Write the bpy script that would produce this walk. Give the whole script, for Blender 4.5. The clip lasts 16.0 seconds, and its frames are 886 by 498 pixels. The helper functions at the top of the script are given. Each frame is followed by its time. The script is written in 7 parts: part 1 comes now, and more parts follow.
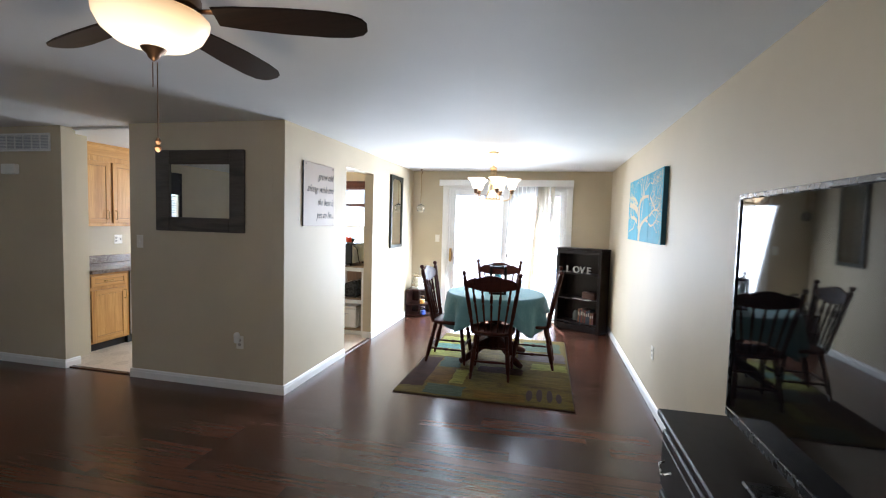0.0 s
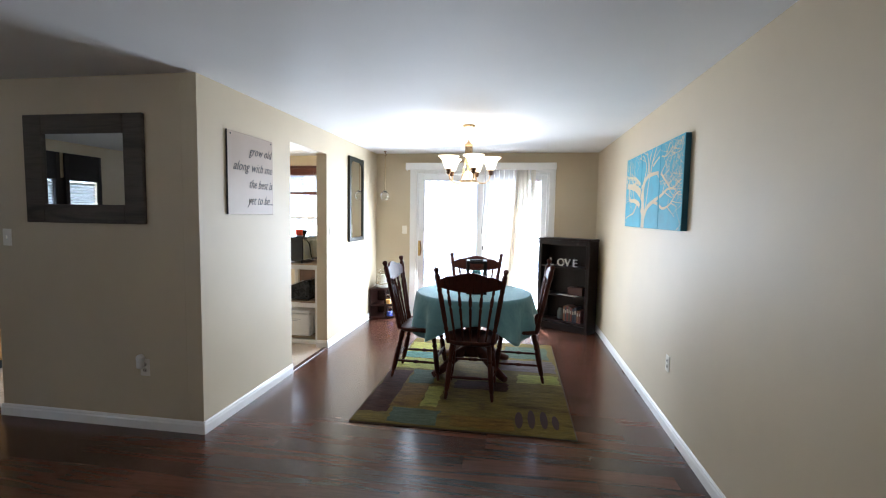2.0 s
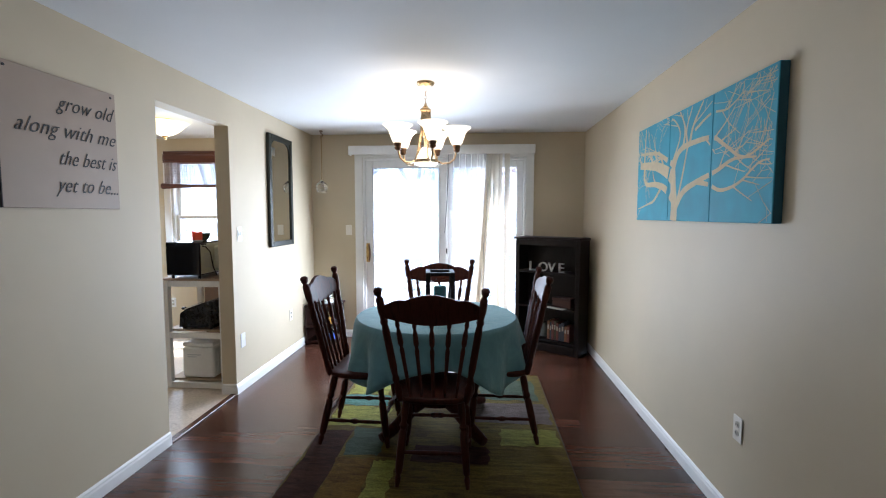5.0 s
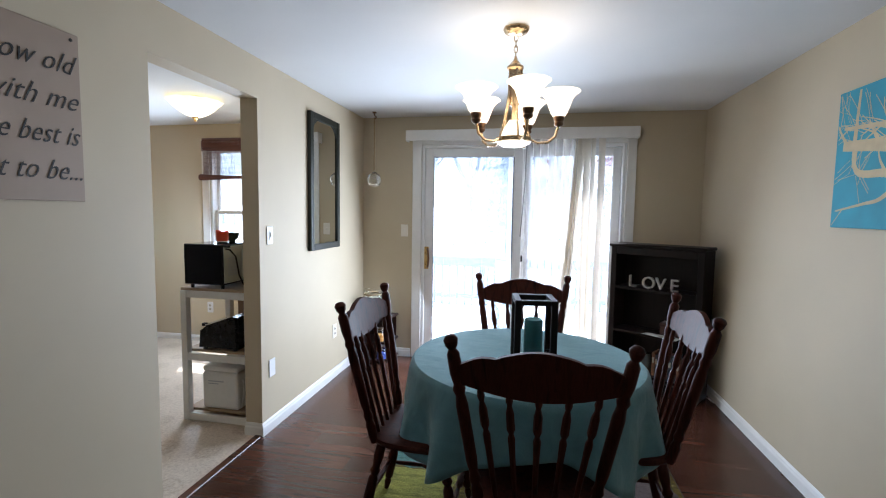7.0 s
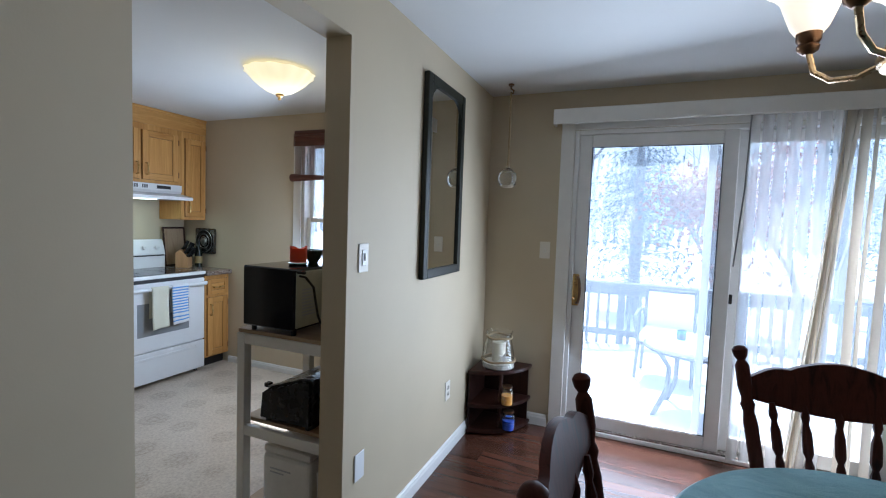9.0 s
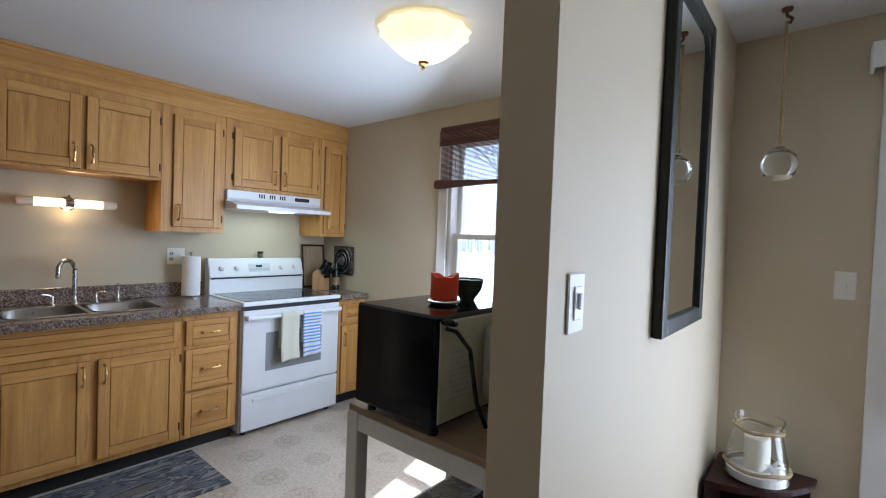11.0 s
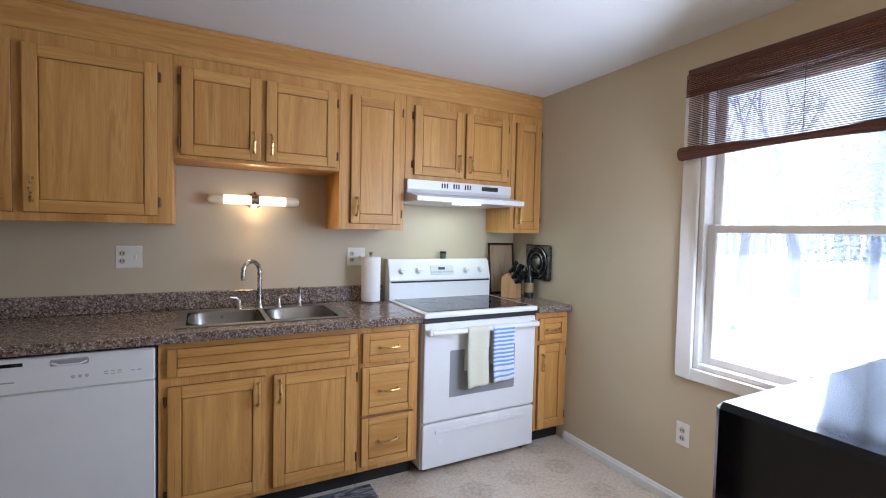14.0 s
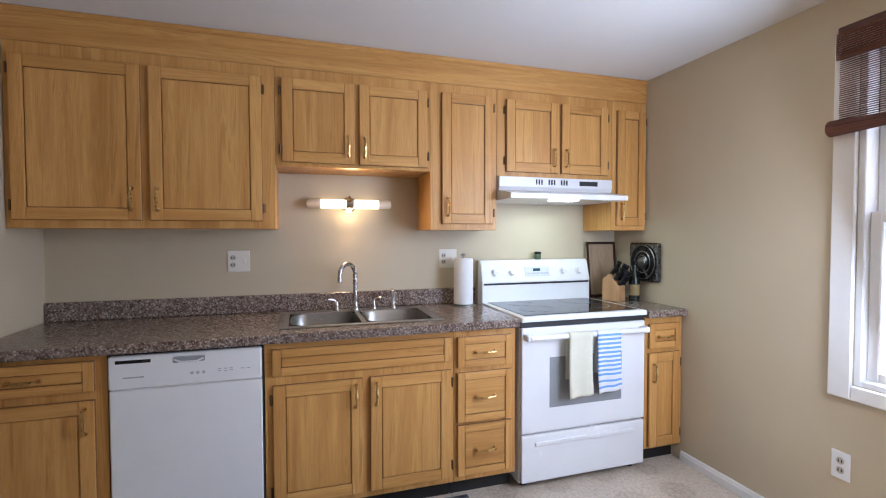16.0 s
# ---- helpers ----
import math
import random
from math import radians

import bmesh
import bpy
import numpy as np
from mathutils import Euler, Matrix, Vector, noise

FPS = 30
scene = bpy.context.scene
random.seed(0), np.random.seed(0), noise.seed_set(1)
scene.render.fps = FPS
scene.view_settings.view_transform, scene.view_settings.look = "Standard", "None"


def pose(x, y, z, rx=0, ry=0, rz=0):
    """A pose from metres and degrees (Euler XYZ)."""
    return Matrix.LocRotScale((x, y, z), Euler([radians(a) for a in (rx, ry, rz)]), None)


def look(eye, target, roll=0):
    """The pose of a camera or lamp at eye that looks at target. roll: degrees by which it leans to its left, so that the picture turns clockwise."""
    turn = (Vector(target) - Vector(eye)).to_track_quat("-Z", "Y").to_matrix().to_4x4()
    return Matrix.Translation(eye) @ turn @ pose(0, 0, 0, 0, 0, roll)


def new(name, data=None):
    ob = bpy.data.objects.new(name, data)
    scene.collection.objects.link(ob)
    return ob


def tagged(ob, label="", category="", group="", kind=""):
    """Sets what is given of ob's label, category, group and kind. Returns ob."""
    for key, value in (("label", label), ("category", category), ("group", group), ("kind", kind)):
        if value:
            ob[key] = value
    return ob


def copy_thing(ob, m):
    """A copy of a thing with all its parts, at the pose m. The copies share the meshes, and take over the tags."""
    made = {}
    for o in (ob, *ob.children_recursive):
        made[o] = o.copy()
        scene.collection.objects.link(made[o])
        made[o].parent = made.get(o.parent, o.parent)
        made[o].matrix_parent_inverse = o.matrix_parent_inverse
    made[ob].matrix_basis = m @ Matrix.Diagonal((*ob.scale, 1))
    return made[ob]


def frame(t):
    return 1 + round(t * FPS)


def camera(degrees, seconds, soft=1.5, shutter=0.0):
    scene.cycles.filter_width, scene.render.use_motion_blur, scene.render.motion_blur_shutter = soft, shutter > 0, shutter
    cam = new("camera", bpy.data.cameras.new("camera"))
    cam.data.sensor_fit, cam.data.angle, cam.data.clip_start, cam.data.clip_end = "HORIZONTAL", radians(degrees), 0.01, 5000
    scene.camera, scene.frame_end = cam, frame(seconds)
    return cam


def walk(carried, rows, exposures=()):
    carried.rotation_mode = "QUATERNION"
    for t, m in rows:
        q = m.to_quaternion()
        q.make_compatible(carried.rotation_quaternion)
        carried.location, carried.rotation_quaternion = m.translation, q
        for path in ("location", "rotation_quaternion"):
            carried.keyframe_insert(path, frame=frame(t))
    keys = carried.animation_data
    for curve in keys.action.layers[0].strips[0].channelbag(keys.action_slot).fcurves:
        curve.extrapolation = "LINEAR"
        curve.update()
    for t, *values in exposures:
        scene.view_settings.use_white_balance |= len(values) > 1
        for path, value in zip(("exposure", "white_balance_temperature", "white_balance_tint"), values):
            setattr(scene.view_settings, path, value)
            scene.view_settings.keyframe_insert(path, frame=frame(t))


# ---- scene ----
cam = camera(88.6, 16.0, soft=1.1)
PATH = [
    (0, (-0.015, -0.042, 1.554), (-0.457, 1.905, 1.432), 1.6),
    (0.5, (-0.049, 0.114, 1.539), (-0.464, 2.066, 1.407), 1.5),
    (1, (-0.088, 0.32, 1.521), (-0.468, 2.279, 1.381), 1.3),
    (1.5, (-0.126, 0.537, 1.513), (-0.474, 2.5, 1.367), 1.1),
    (2, (-0.175, 0.774, 1.492), (-0.486, 2.744, 1.343), 0.9),
    (2.5, (-0.222, 1.011, 1.497), (-0.491, 2.987, 1.351), 0.7),
    (3, (-0.236, 1.249, 1.491), (-0.455, 3.232, 1.349), 0.5),
    (3.5, (-0.259, 1.475, 1.486), (-0.425, 3.464, 1.348), 0.3),
    (4, (-0.271, 1.686, 1.469), (-0.401, 3.677, 1.327), 0.1),
    (6.5, (-0.393, 2.616, 1.438), (-0.678, 4.589, 1.279), 0.5),
    (7, (-0.546, 2.908, 1.455), (-0.922, 4.866, 1.294), 0.9),
    (7.5, (-0.663, 3.199, 1.457), (-1.135, 5.136, 1.297), 1.1),
    (8, (-0.825, 3.48, 1.451), (-1.384, 5.394, 1.297), 1.3),
    (8.5, (-1.014, 3.765, 1.447), (-1.678, 5.646, 1.306), 1.7),
    (9, (-1.189, 4.003, 1.449), (-1.963, 5.843, 1.327), 2.0),
    (9.5, (-1.353, 4.257, 1.44), (-2.25, 6.041, 1.333), 2.2),
    (10, (-1.508, 4.437, 1.422), (-2.535, 6.151, 1.339), 2.3),
    (12.5, (-2.274, 5.003, 1.399), (-3.874, 6.202, 1.344), 2.0),
    (13, (-2.392, 5.024, 1.392), (-4.051, 6.138, 1.323), 2.1),
    (13.5, (-2.481, 5.049, 1.385), (-4.191, 6.084, 1.309), 1.8),
    (14, (-2.547, 5.096, 1.377), (-4.312, 6.034, 1.3), 1.3),
    (14.5, (-2.596, 5.122, 1.358), (-4.417, 5.947, 1.282), 0.7),
    (15, (-2.627, 5.128, 1.346), (-4.488, 5.858, 1.278), 0.2),
    (15.5, (-2.659, 5.105, 1.335), (-4.541, 5.78, 1.282), -0.1),
    (16, (-2.666, 5.096, 1.349), (-4.576, 5.689, 1.288), -0.1),
]
# stops, white balance and tint along the walk
EXPOSURES = [(0.0, 3.05, 5900, 11), (2.0, 2.85, 5850, 11), (4.0, 2.28, 5750, 12), (6.5, 1.88, 5700, 12), (8.0, 1.42, 5600, 12), (9.5, 0.95, 5450, 10), (10.2, 1.0, 5450, 11),
             (12.3, 1.7, 5800, 17), (14.0, 1.6, 5750, 18), (16.0, 1.85, 5750, 20)]
walk(cam, [(t, look(eye, target, roll)) for t, eye, target, roll in PATH], EXPOSURES)

# ---- world, sun, daylight ----
SUN_DIR = Vector((0.12, -0.50, -1.0)).normalized()      # the way the sunlight travels
world = bpy.data.worlds.new("sky")
scene.world = world
world.use_nodes = True
wn, wl = world.node_tree.nodes, world.node_tree.links
sky = wn.new("ShaderNodeTexSky")
sky.sky_type = "NISHITA"
sky.sun_disc = False
sky.sun_elevation = math.asin(-SUN_DIR.z)
sky.sun_rotation = math.atan2(-SUN_DIR.x, -SUN_DIR.y)
sky.dust_density = 3.0
wl.new(sky.outputs["Color"], wn["Background"].inputs["Color"])
wn["Background"].inputs["Strength"].default_value = 0.13


def lamp(name, kind, place, watts, colour, size=0.1, turn=(0, 0, 0), size_y=None):
    data = bpy.data.lights.new(name, kind)
    data.energy, data.color = watts, colour
    if kind == "SUN":
        data.angle = radians(0.6)
    elif kind == "AREA":
        data.size = size
        if size_y:
            data.shape, data.size_y = "RECTANGLE", size_y
    else:
        data.shadow_soft_size = size
    ob = new(name, data)
    ob.matrix_world = pose(*place, *turn)
    return ob


sun = lamp("sun", "SUN", (0, 14, 9), 3.6, (1.0, 0.97, 0.93))
sun.rotation_euler = SUN_DIR.to_track_quat("-Z", "Y").to_euler()
# sky light at the openings of patio door, kitchen window and front window
SLIDER_LIGHT = lamp("slider_daylight", "AREA", (-0.92, 6.98, 1.06), 19, (0.84, 0.92, 1.0), 1.35, (-76, 0, -14), 1.7)
KITCHEN_LIGHT = lamp("kitchen_window_daylight", "AREA", (-3.49, 6.93, 1.38), 9.5, (0.76, 0.88, 1.0), 0.80, (-80, 0, -34), 1.05)
LIVING_LIGHT = lamp("living_window_daylight", "AREA", (-2.9, -2.62, 1.45), 1.9, (1.0, 0.95, 0.88), 2.0, (90, 0, 0), 1.3)
WARM = (1.0, 0.77, 0.50)


# ---- materials ----
def material(name, colour, rough=0.5, metal=0.0, spec=0.5):
    m = bpy.data.materials.new(name)
    m.use_nodes = True
    b = m.node_tree.nodes["Principled BSDF"]
    b.inputs["Base Color"].default_value = (*colour, 1)
    b.inputs["Roughness"].default_value = rough
    b.inputs["Metallic"].default_value = metal
    b.inputs["Specular IOR Level"].default_value = spec
    return m


class Nodes:
    """Short hand for one material's node tree."""

    def __init__(self, m):
        self.t = m.node_tree
        self.b = self.t.nodes["Principled BSDF"]

    def add(self, kind, **values):
        n = self.t.nodes.new(kind)
        for k, v in values.items():
            n.inputs[k.replace("_", " ")].default_value = v
        return n

    def link(self, a, b):
        self.t.links.new(a, b)

    def coords(self, scale=(1, 1, 1), turn=(0, 0, 0), world_space=True):
        g = self.t.nodes.new("ShaderNodeNewGeometry") if world_space else self.t.nodes.new("ShaderNodeTexCoord")
        mp = self.t.nodes.new("ShaderNodeMapping")
        mp.inputs["Scale"].default_value = scale
        mp.inputs["Rotation"].default_value = turn
        self.link(g.outputs["Position" if world_space else "Object"], mp.inputs["Vector"])
        return mp

    def noise(self, mp, scale, detail=4, rough=0.55, distort=0.0):
        n = self.add("ShaderNodeTexNoise", Scale=scale, Detail=detail, Roughness=rough, Distortion=distort)
        if mp:
            self.link(mp.outputs["Vector"], n.inputs["Vector"])
        return n

    def ramp(self, fac, stops):
        r = self.t.nodes.new("ShaderNodeValToRGB")
        e = r.color_ramp.elements
        while len(e) < len(stops):
            e.new(0.5)
        for el, (p, c) in zip(e, stops):
            el.position, el.color = p, (*c, 1)
        self.link(fac, r.inputs["Fac"])
        return r

    def mix(self, fac, a, b, how="MIX"):
        m = self.t.nodes.new("ShaderNodeMix")
        m.data_type, m.blend_type = "RGBA", how
        for src, i in ((fac, 0), (a, 6), (b, 7)):
            if isinstance(src, (int, float)):
                m.inputs[i].default_value = src
            elif isinstance(src, tuple):
                m.inputs[i].default_value = (*src, 1)
            else:
                self.link(src, m.inputs[i])
        return m.outputs[2]

    def bump(self, height, strength=0.2, distance=0.002):
        n = self.add("ShaderNodeBump", Strength=strength, Distance=distance)
        self.link(height, n.inputs["Height"])
        self.link(n.outputs["Normal"], self.b.inputs["Normal"])

    def colour(self, out):
        self.link(out, self.b.inputs["Base Color"])

    def rough(self, fac, lo, hi):
        r = self.add("ShaderNodeMapRange", To_Min=lo, To_Max=hi)
        self.link(fac, r.inputs["Value"])
        self.link(r.outputs["Result"], self.b.inputs["Roughness"])


def paint(name, colour, rough=0.6, vary=0.05, grain=180):
    """Rolled wall paint: faint blotches and an orange-peel grain."""
    m = material(name, colour, rough)
    n = Nodes(m)
    mp = n.coords()
    big, fine = n.noise(mp, 1.3, 5), n.noise(mp, grain, 3)
    dark = tuple(c * (1 - 2 * vary) for c in colour)
    n.colour(n.ramp(big.outputs["Fac"], [(0.3, dark), (0.7, colour)]).outputs["Color"])
    n.rough(big.outputs["Fac"], rough - 0.08, rough + 0.1)
    n.bump(fine.outputs["Fac"], 0.12, 0.0015)
    return m


def wood(name, light, dark, rough=0.4, axis="z", scale=1.0, per_object=0.0, coat=0.0, pores=0.8, spec=0.5):
    """Wood with long grain along one axis, pores and broad figure."""
    m = material(name, light, rough, 0.0, spec)
    n = Nodes(m)
    s = {"x": (1.2, 16, 16), "y": (16, 1.2, 16), "z": (16, 16, 1.2)}[axis]
    mp = n.coords(tuple(v * scale for v in s))
    if per_object:
        info = n.t.nodes.new("ShaderNodeObjectInfo")
        add = n.t.nodes.new("ShaderNodeVectorMath")
        add.operation = "SCALE"
        comb = n.t.nodes.new("ShaderNodeCombineXYZ")
        for k in range(3):
            n.link(info.outputs["Random"], comb.inputs[k])
        add.inputs["Scale"].default_value = 37.0
        n.link(comb.outputs[0], add.inputs[0])
        n.link(add.outputs[0], mp.inputs["Location"])
    fig = n.noise(mp, 1.0, 6, 0.6, 1.2)
    pore = n.noise(mp, 9.0, 3, 0.6)
    base = n.ramp(fig.outputs["Fac"], [(0.3, dark), (0.52, light), (0.75, tuple(0.5 * (a + b) for a, b in zip(light, dark)))])
    streak = n.ramp(pore.outputs["Fac"], [(0.33, (0.84, 0.80, 0.75)), (0.5, (1, 1, 1))])
    out = n.mix(pores, base.outputs["Color"], streak.outputs["Color"], "MULTIPLY")
    if per_object:
        shade = n.ramp(info.outputs["Random"], [(0.0, (1 - per_object,) * 3), (1.0, (1, 1, 1))])
        out = n.mix(1.0, out, shade.outputs["Color"], "MULTIPLY")
    n.colour(out)
    n.rough(fig.outputs["Fac"], rough - 0.06 * pores, rough + 0.1 * pores)
    n.bump(pore.outputs["Fac"], 0.15 * pores * pores, 0.0008)
    if coat:
        n.b.inputs["Coat Weight"].default_value = coat
        n.b.inputs["Coat Roughness"].default_value = 0.15
    return m


def metal(name, colour, rough=0.3):
    m = material(name, colour, rough, 1.0)
    n = Nodes(m)
    f = n.noise(n.coords(), 60, 3)
    n.rough(f.outputs["Fac"], max(rough - 0.1, 0.02), rough + 0.12)
    return m


def plain(name, colour, rough=0.45, vary=0.1, scale=25, bump=0.05, spec=0.5):
    """A manufactured surface: slight mottling and smudges."""
    m = material(name, colour, rough, 0, spec)
    n = Nodes(m)
    f = n.noise(n.coords(), scale, 4)
    n.colour(n.ramp(f.outputs["Fac"], [(0.3, tuple(c * (1 - vary) for c in colour)), (0.7, colour)]).outputs["Color"])
    n.rough(f.outputs["Fac"], max(rough - 0.06, 0.02), rough + 0.1)
    n.bump(f.outputs["Fac"], bump, 0.001)
    return m


def glass(name, tint=(0.95, 0.98, 0.98), rough=0.0):
    m = material(name, tint, rough)
    m.node_tree.nodes["Principled BSDF"].inputs["Transmission Weight"].default_value = 1.0
    m.node_tree.nodes["Principled BSDF"].inputs["IOR"].default_value = 1.45
    return m


def glow(name, colour, strength, base=(0.9, 0.85, 0.75)):
    """Frosted lamp glass with the bulb behind it: brighter where the wall of the shade is thin."""
    m = material(name, base, 0.35)
    n = Nodes(m)
    f = n.noise(n.coords(), 9, 4)
    r = n.ramp(f.outputs["Fac"], [(0.3, tuple(c * 0.85 for c in colour)), (0.7, colour)])
    n.link(r.outputs["Color"], n.b.inputs["Emission Color"])
    n.b.inputs["Emission Strength"].default_value = strength
    return m


WALL = paint("cream_wall_paint", (0.55, 0.465, 0.325))
KITCHEN_WALL = WALL
CEILING = paint("white_ceiling_paint", (0.72, 0.72, 0.71), 0.7, 0.03, 120)
TRIM = plain("white_trim_paint", (0.78, 0.77, 0.74), 0.35, 0.05, 12)
VINYL = plain("white_vinyl_frame", (0.80, 0.80, 0.79), 0.35, 0.05, 15)
FLOORWOOD = wood("dark_laminate", (0.105, 0.042, 0.026), (0.034, 0.014, 0.009), 0.22, "x", 0.8, 0.45, 0.0, 0.45)
CHERRY = wood("dark_cherry_wood", (0.062, 0.015, 0.009), (0.014, 0.0045, 0.003), 0.52, "z", 1.6, 0.0, 0.0, spec=0.12)
ESPRESSO = wood("espresso_wood", (0.013, 0.008, 0.007), (0.006, 0.004, 0.0035), 0.42, "z", 1.3, spec=0.22)
MAHOGANY = wood("mahogany_wood", (0.034, 0.011, 0.007), (0.012, 0.005, 0.004), 0.38, "z", 1.6, spec=0.3)


def oak(name, axis):
    """Pale oak veneer: broad heart-and-sap streaks, cathedral figure and short dark pores along the grain."""
    m = material(name, (0.55, 0.32, 0.11), 0.38, 0.0, 0.4)
    n = Nodes(m)
    info = n.t.nodes.new("ShaderNodeObjectInfo")
    shift = n.t.nodes.new("ShaderNodeVectorMath")
    shift.operation, shift.inputs["Scale"].default_value = "SCALE", 23.0
    three = n.t.nodes.new("ShaderNodeCombineXYZ")
    for k in range(3):
        n.link(info.outputs["Random"], three.inputs[k])
    n.link(three.outputs[0], shift.inputs[0])

    def along(across, length):
        mp = n.coords((across, across, length) if axis == "z" else (across, length, across))
        n.link(shift.outputs[0], mp.inputs["Location"])
        return mp

    broad = n.noise(along(9, 0.55), 1.0, 3, 0.5, 0.8)
    figure = n.noise(along(17, 0.9), 1.0, 5, 0.62, 1.8)
    pore = n.noise(along(230, 9), 1.0, 3, 0.6)
    base = n.ramp(broad.outputs["Fac"], [(0.30, (0.51, 0.255, 0.070)), (0.47, (0.62, 0.328, 0.096)), (0.60, (0.69, 0.388, 0.125)), (0.74, (0.55, 0.283, 0.078))])
    rings = n.ramp(figure.outputs["Fac"], [(0.34, (0.74, 0.66, 0.56)), (0.44, (1, 1, 1)), (0.54, (0.88, 0.83, 0.77)), (0.64, (1, 1, 1))])
    specks = n.ramp(pore.outputs["Fac"], [(0.33, (0.86, 0.81, 0.75)), (0.47, (1, 1, 1))])
    out = n.mix(0.7, n.mix(0.9, base.outputs["Color"], rings.outputs["Color"], "MULTIPLY"), specks.outputs["Color"], "MULTIPLY")
    tone = n.ramp(info.outputs["Random"], [(0.0, (0.90, 0.88, 0.85)), (1.0, (1, 1, 1))])
    n.colour(n.mix(1.0, out, tone.outputs["Color"], "MULTIPLY"))
    n.rough(figure.outputs["Fac"], 0.32, 0.48)
    n.bump(pore.outputs["Fac"], 0.15, 0.0006)
    return m


OAK, OAK_Y = oak("light_oak", "z"), oak("light_oak_crosswise", "y")
# dark brown for routed edges, with the shadow line round the doors painted in
OAK_EDGE_SHADE = plain("shaded_oak_groove", (0.27, 0.125, 0.038), 0.5, 0.2, 40)
BLACK = plain("black_plastic", (0.010, 0.010, 0.011), 0.25, 0.2, 30, 0.03, 0.3)
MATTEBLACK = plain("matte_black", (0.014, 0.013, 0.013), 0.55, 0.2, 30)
WHITE = plain("white_enamel", (0.78, 0.78, 0.78), 0.22, 0.03, 8, 0.02)
WHITEPLASTIC = plain("white_plastic", (0.74, 0.73, 0.70), 0.4, 0.05, 30)
BRASS = metal("antique_brass", (0.55, 0.36, 0.14), 0.28)
NICKEL = metal("brushed_nickel", (0.44, 0.415, 0.38), 0.25)
BRONZE = metal("dark_bronze", (0.17, 0.10, 0.06), 0.35)
STEEL = metal("stainless_steel", (0.38, 0.37, 0.355), 0.30)
PANE = glass("window_glass")
# glare haze painted into the panes: a pale blue translucent layer veils the outdoors
n = Nodes(PANE)
veil, both = n.t.nodes.new("ShaderNodeBsdfTranslucent"), n.t.nodes.new("ShaderNodeMixShader")
veil.inputs["Color"].default_value = (0.70, 0.85, 1.0, 1)
veil_noise = n.noise(n.coords(), 2.2, 5)
amount = n.add("ShaderNodeMapRange", To_Min=0.11, To_Max=0.17)
n.link(veil_noise.outputs["Fac"], amount.inputs["Value"])
n.link(amount.outputs["Result"], both.inputs["Fac"])
n.link(n.b.outputs[0], both.inputs[1])
n.link(veil.outputs[0], both.inputs[2])
n.link(both.outputs[0], n.t.nodes["Material Output"].inputs["Surface"])
CLEAR = glass("clear_glass", (0.97, 0.98, 0.97))
MIRROR = material("mirror_glass", (0.86, 0.88, 0.87), 0.015, 1.0)


# ---- building helpers ----
def part(name, bm, mat_, parent, label="", smooth=False):
    me = bpy.data.meshes.new(name)
    if smooth:
        for f in bm.faces:
            f.smooth = True
    bm.normal_update()
    bm.to_mesh(me)
    bm.free()
    for m in mat_ if isinstance(mat_, (list, tuple)) else [mat_]:
        me.materials.append(m)
    if smooth:
        me.set_sharp_from_angle(angle=radians(40))
    ob = new(name, me)
    if parent:
        ob.parent = parent
    if label:
        ob["label"] = label
    return ob


def thing(name, label, category, place=(0, 0, 0), turn=0.0, group=""):
    ob = new(name)
    ob.empty_display_size = 0.1
    ob.matrix_world = pose(*place, 0, 0, turn)
    return tagged(ob, label, category, group)


def structure(name, bm, mat_, label, category, parent=None, smooth=False):
    return tagged(part(name, bm, mat_, parent, "", smooth), label, category, "", "structure")


def box(x0, x1, y0, y1, z0, z1, bevel=0.0, bm=None, m=None, seg=1):
    bm = bm or bmesh.new()
    mid = Matrix.LocRotScale(((x0 + x1) / 2, (y0 + y1) / 2, (z0 + z1) / 2), None, (abs(x1 - x0), abs(y1 - y0), abs(z1 - z0)))
    made = bmesh.ops.create_cube(bm, size=1.0, matrix=mid)["verts"]
    if bevel:
        edges = {e for v in made for e in v.link_edges}
        r = bmesh.ops.bevel(bm, geom=list(edges), offset=bevel, segments=seg, profile=0.6, affect="EDGES")
        made = list({v for f in r["faces"] for v in f.verts} | {v for v in made if v.is_valid})
    if m:
        bmesh.ops.transform(bm, matrix=m, verts=made)
    return bm


def lathe(profile, seg=20, bm=None, m=None, close=True):
    """Turned body round z from (radius, height) pairs."""
    bm = bm or bmesh.new()
    rings, made = [], []
    for r, z in profile:
        if r < 1e-5:
            ring = [bm.verts.new((0, 0, z))]
        else:
            ring = [bm.verts.new((r * math.cos(2 * math.pi * k / seg), r * math.sin(2 * math.pi * k / seg), z)) for k in range(seg)]
        rings.append(ring)
        made += ring
    for a, b in zip(rings, rings[1:]):
        for k in range(seg):
            i, j = k, (k + 1) % seg
            f = [a[i % len(a)], a[j % len(a)], b[j % len(b)], b[i % len(b)]]
            f = list(dict.fromkeys(f))
            if len(f) > 2:
                bm.faces.new(f)
    if close:
        for ring in (rings[0], rings[-1]):
            if len(ring) > 2:
                bm.faces.new(ring)
    bmesh.ops.recalc_face_normals(bm, faces=bm.faces[:])
    if m:
        bmesh.ops.transform(bm, matrix=m, verts=made)
    return bm


def between(a, b):
    """The pose that carries z from 0 to 1 onto the line from a to b."""
    a, b = Vector(a), Vector(b)
    d = b - a
    q = d.to_track_quat("Z", "Y")
    return Matrix.Translation(a) @ q.to_matrix().to_4x4()


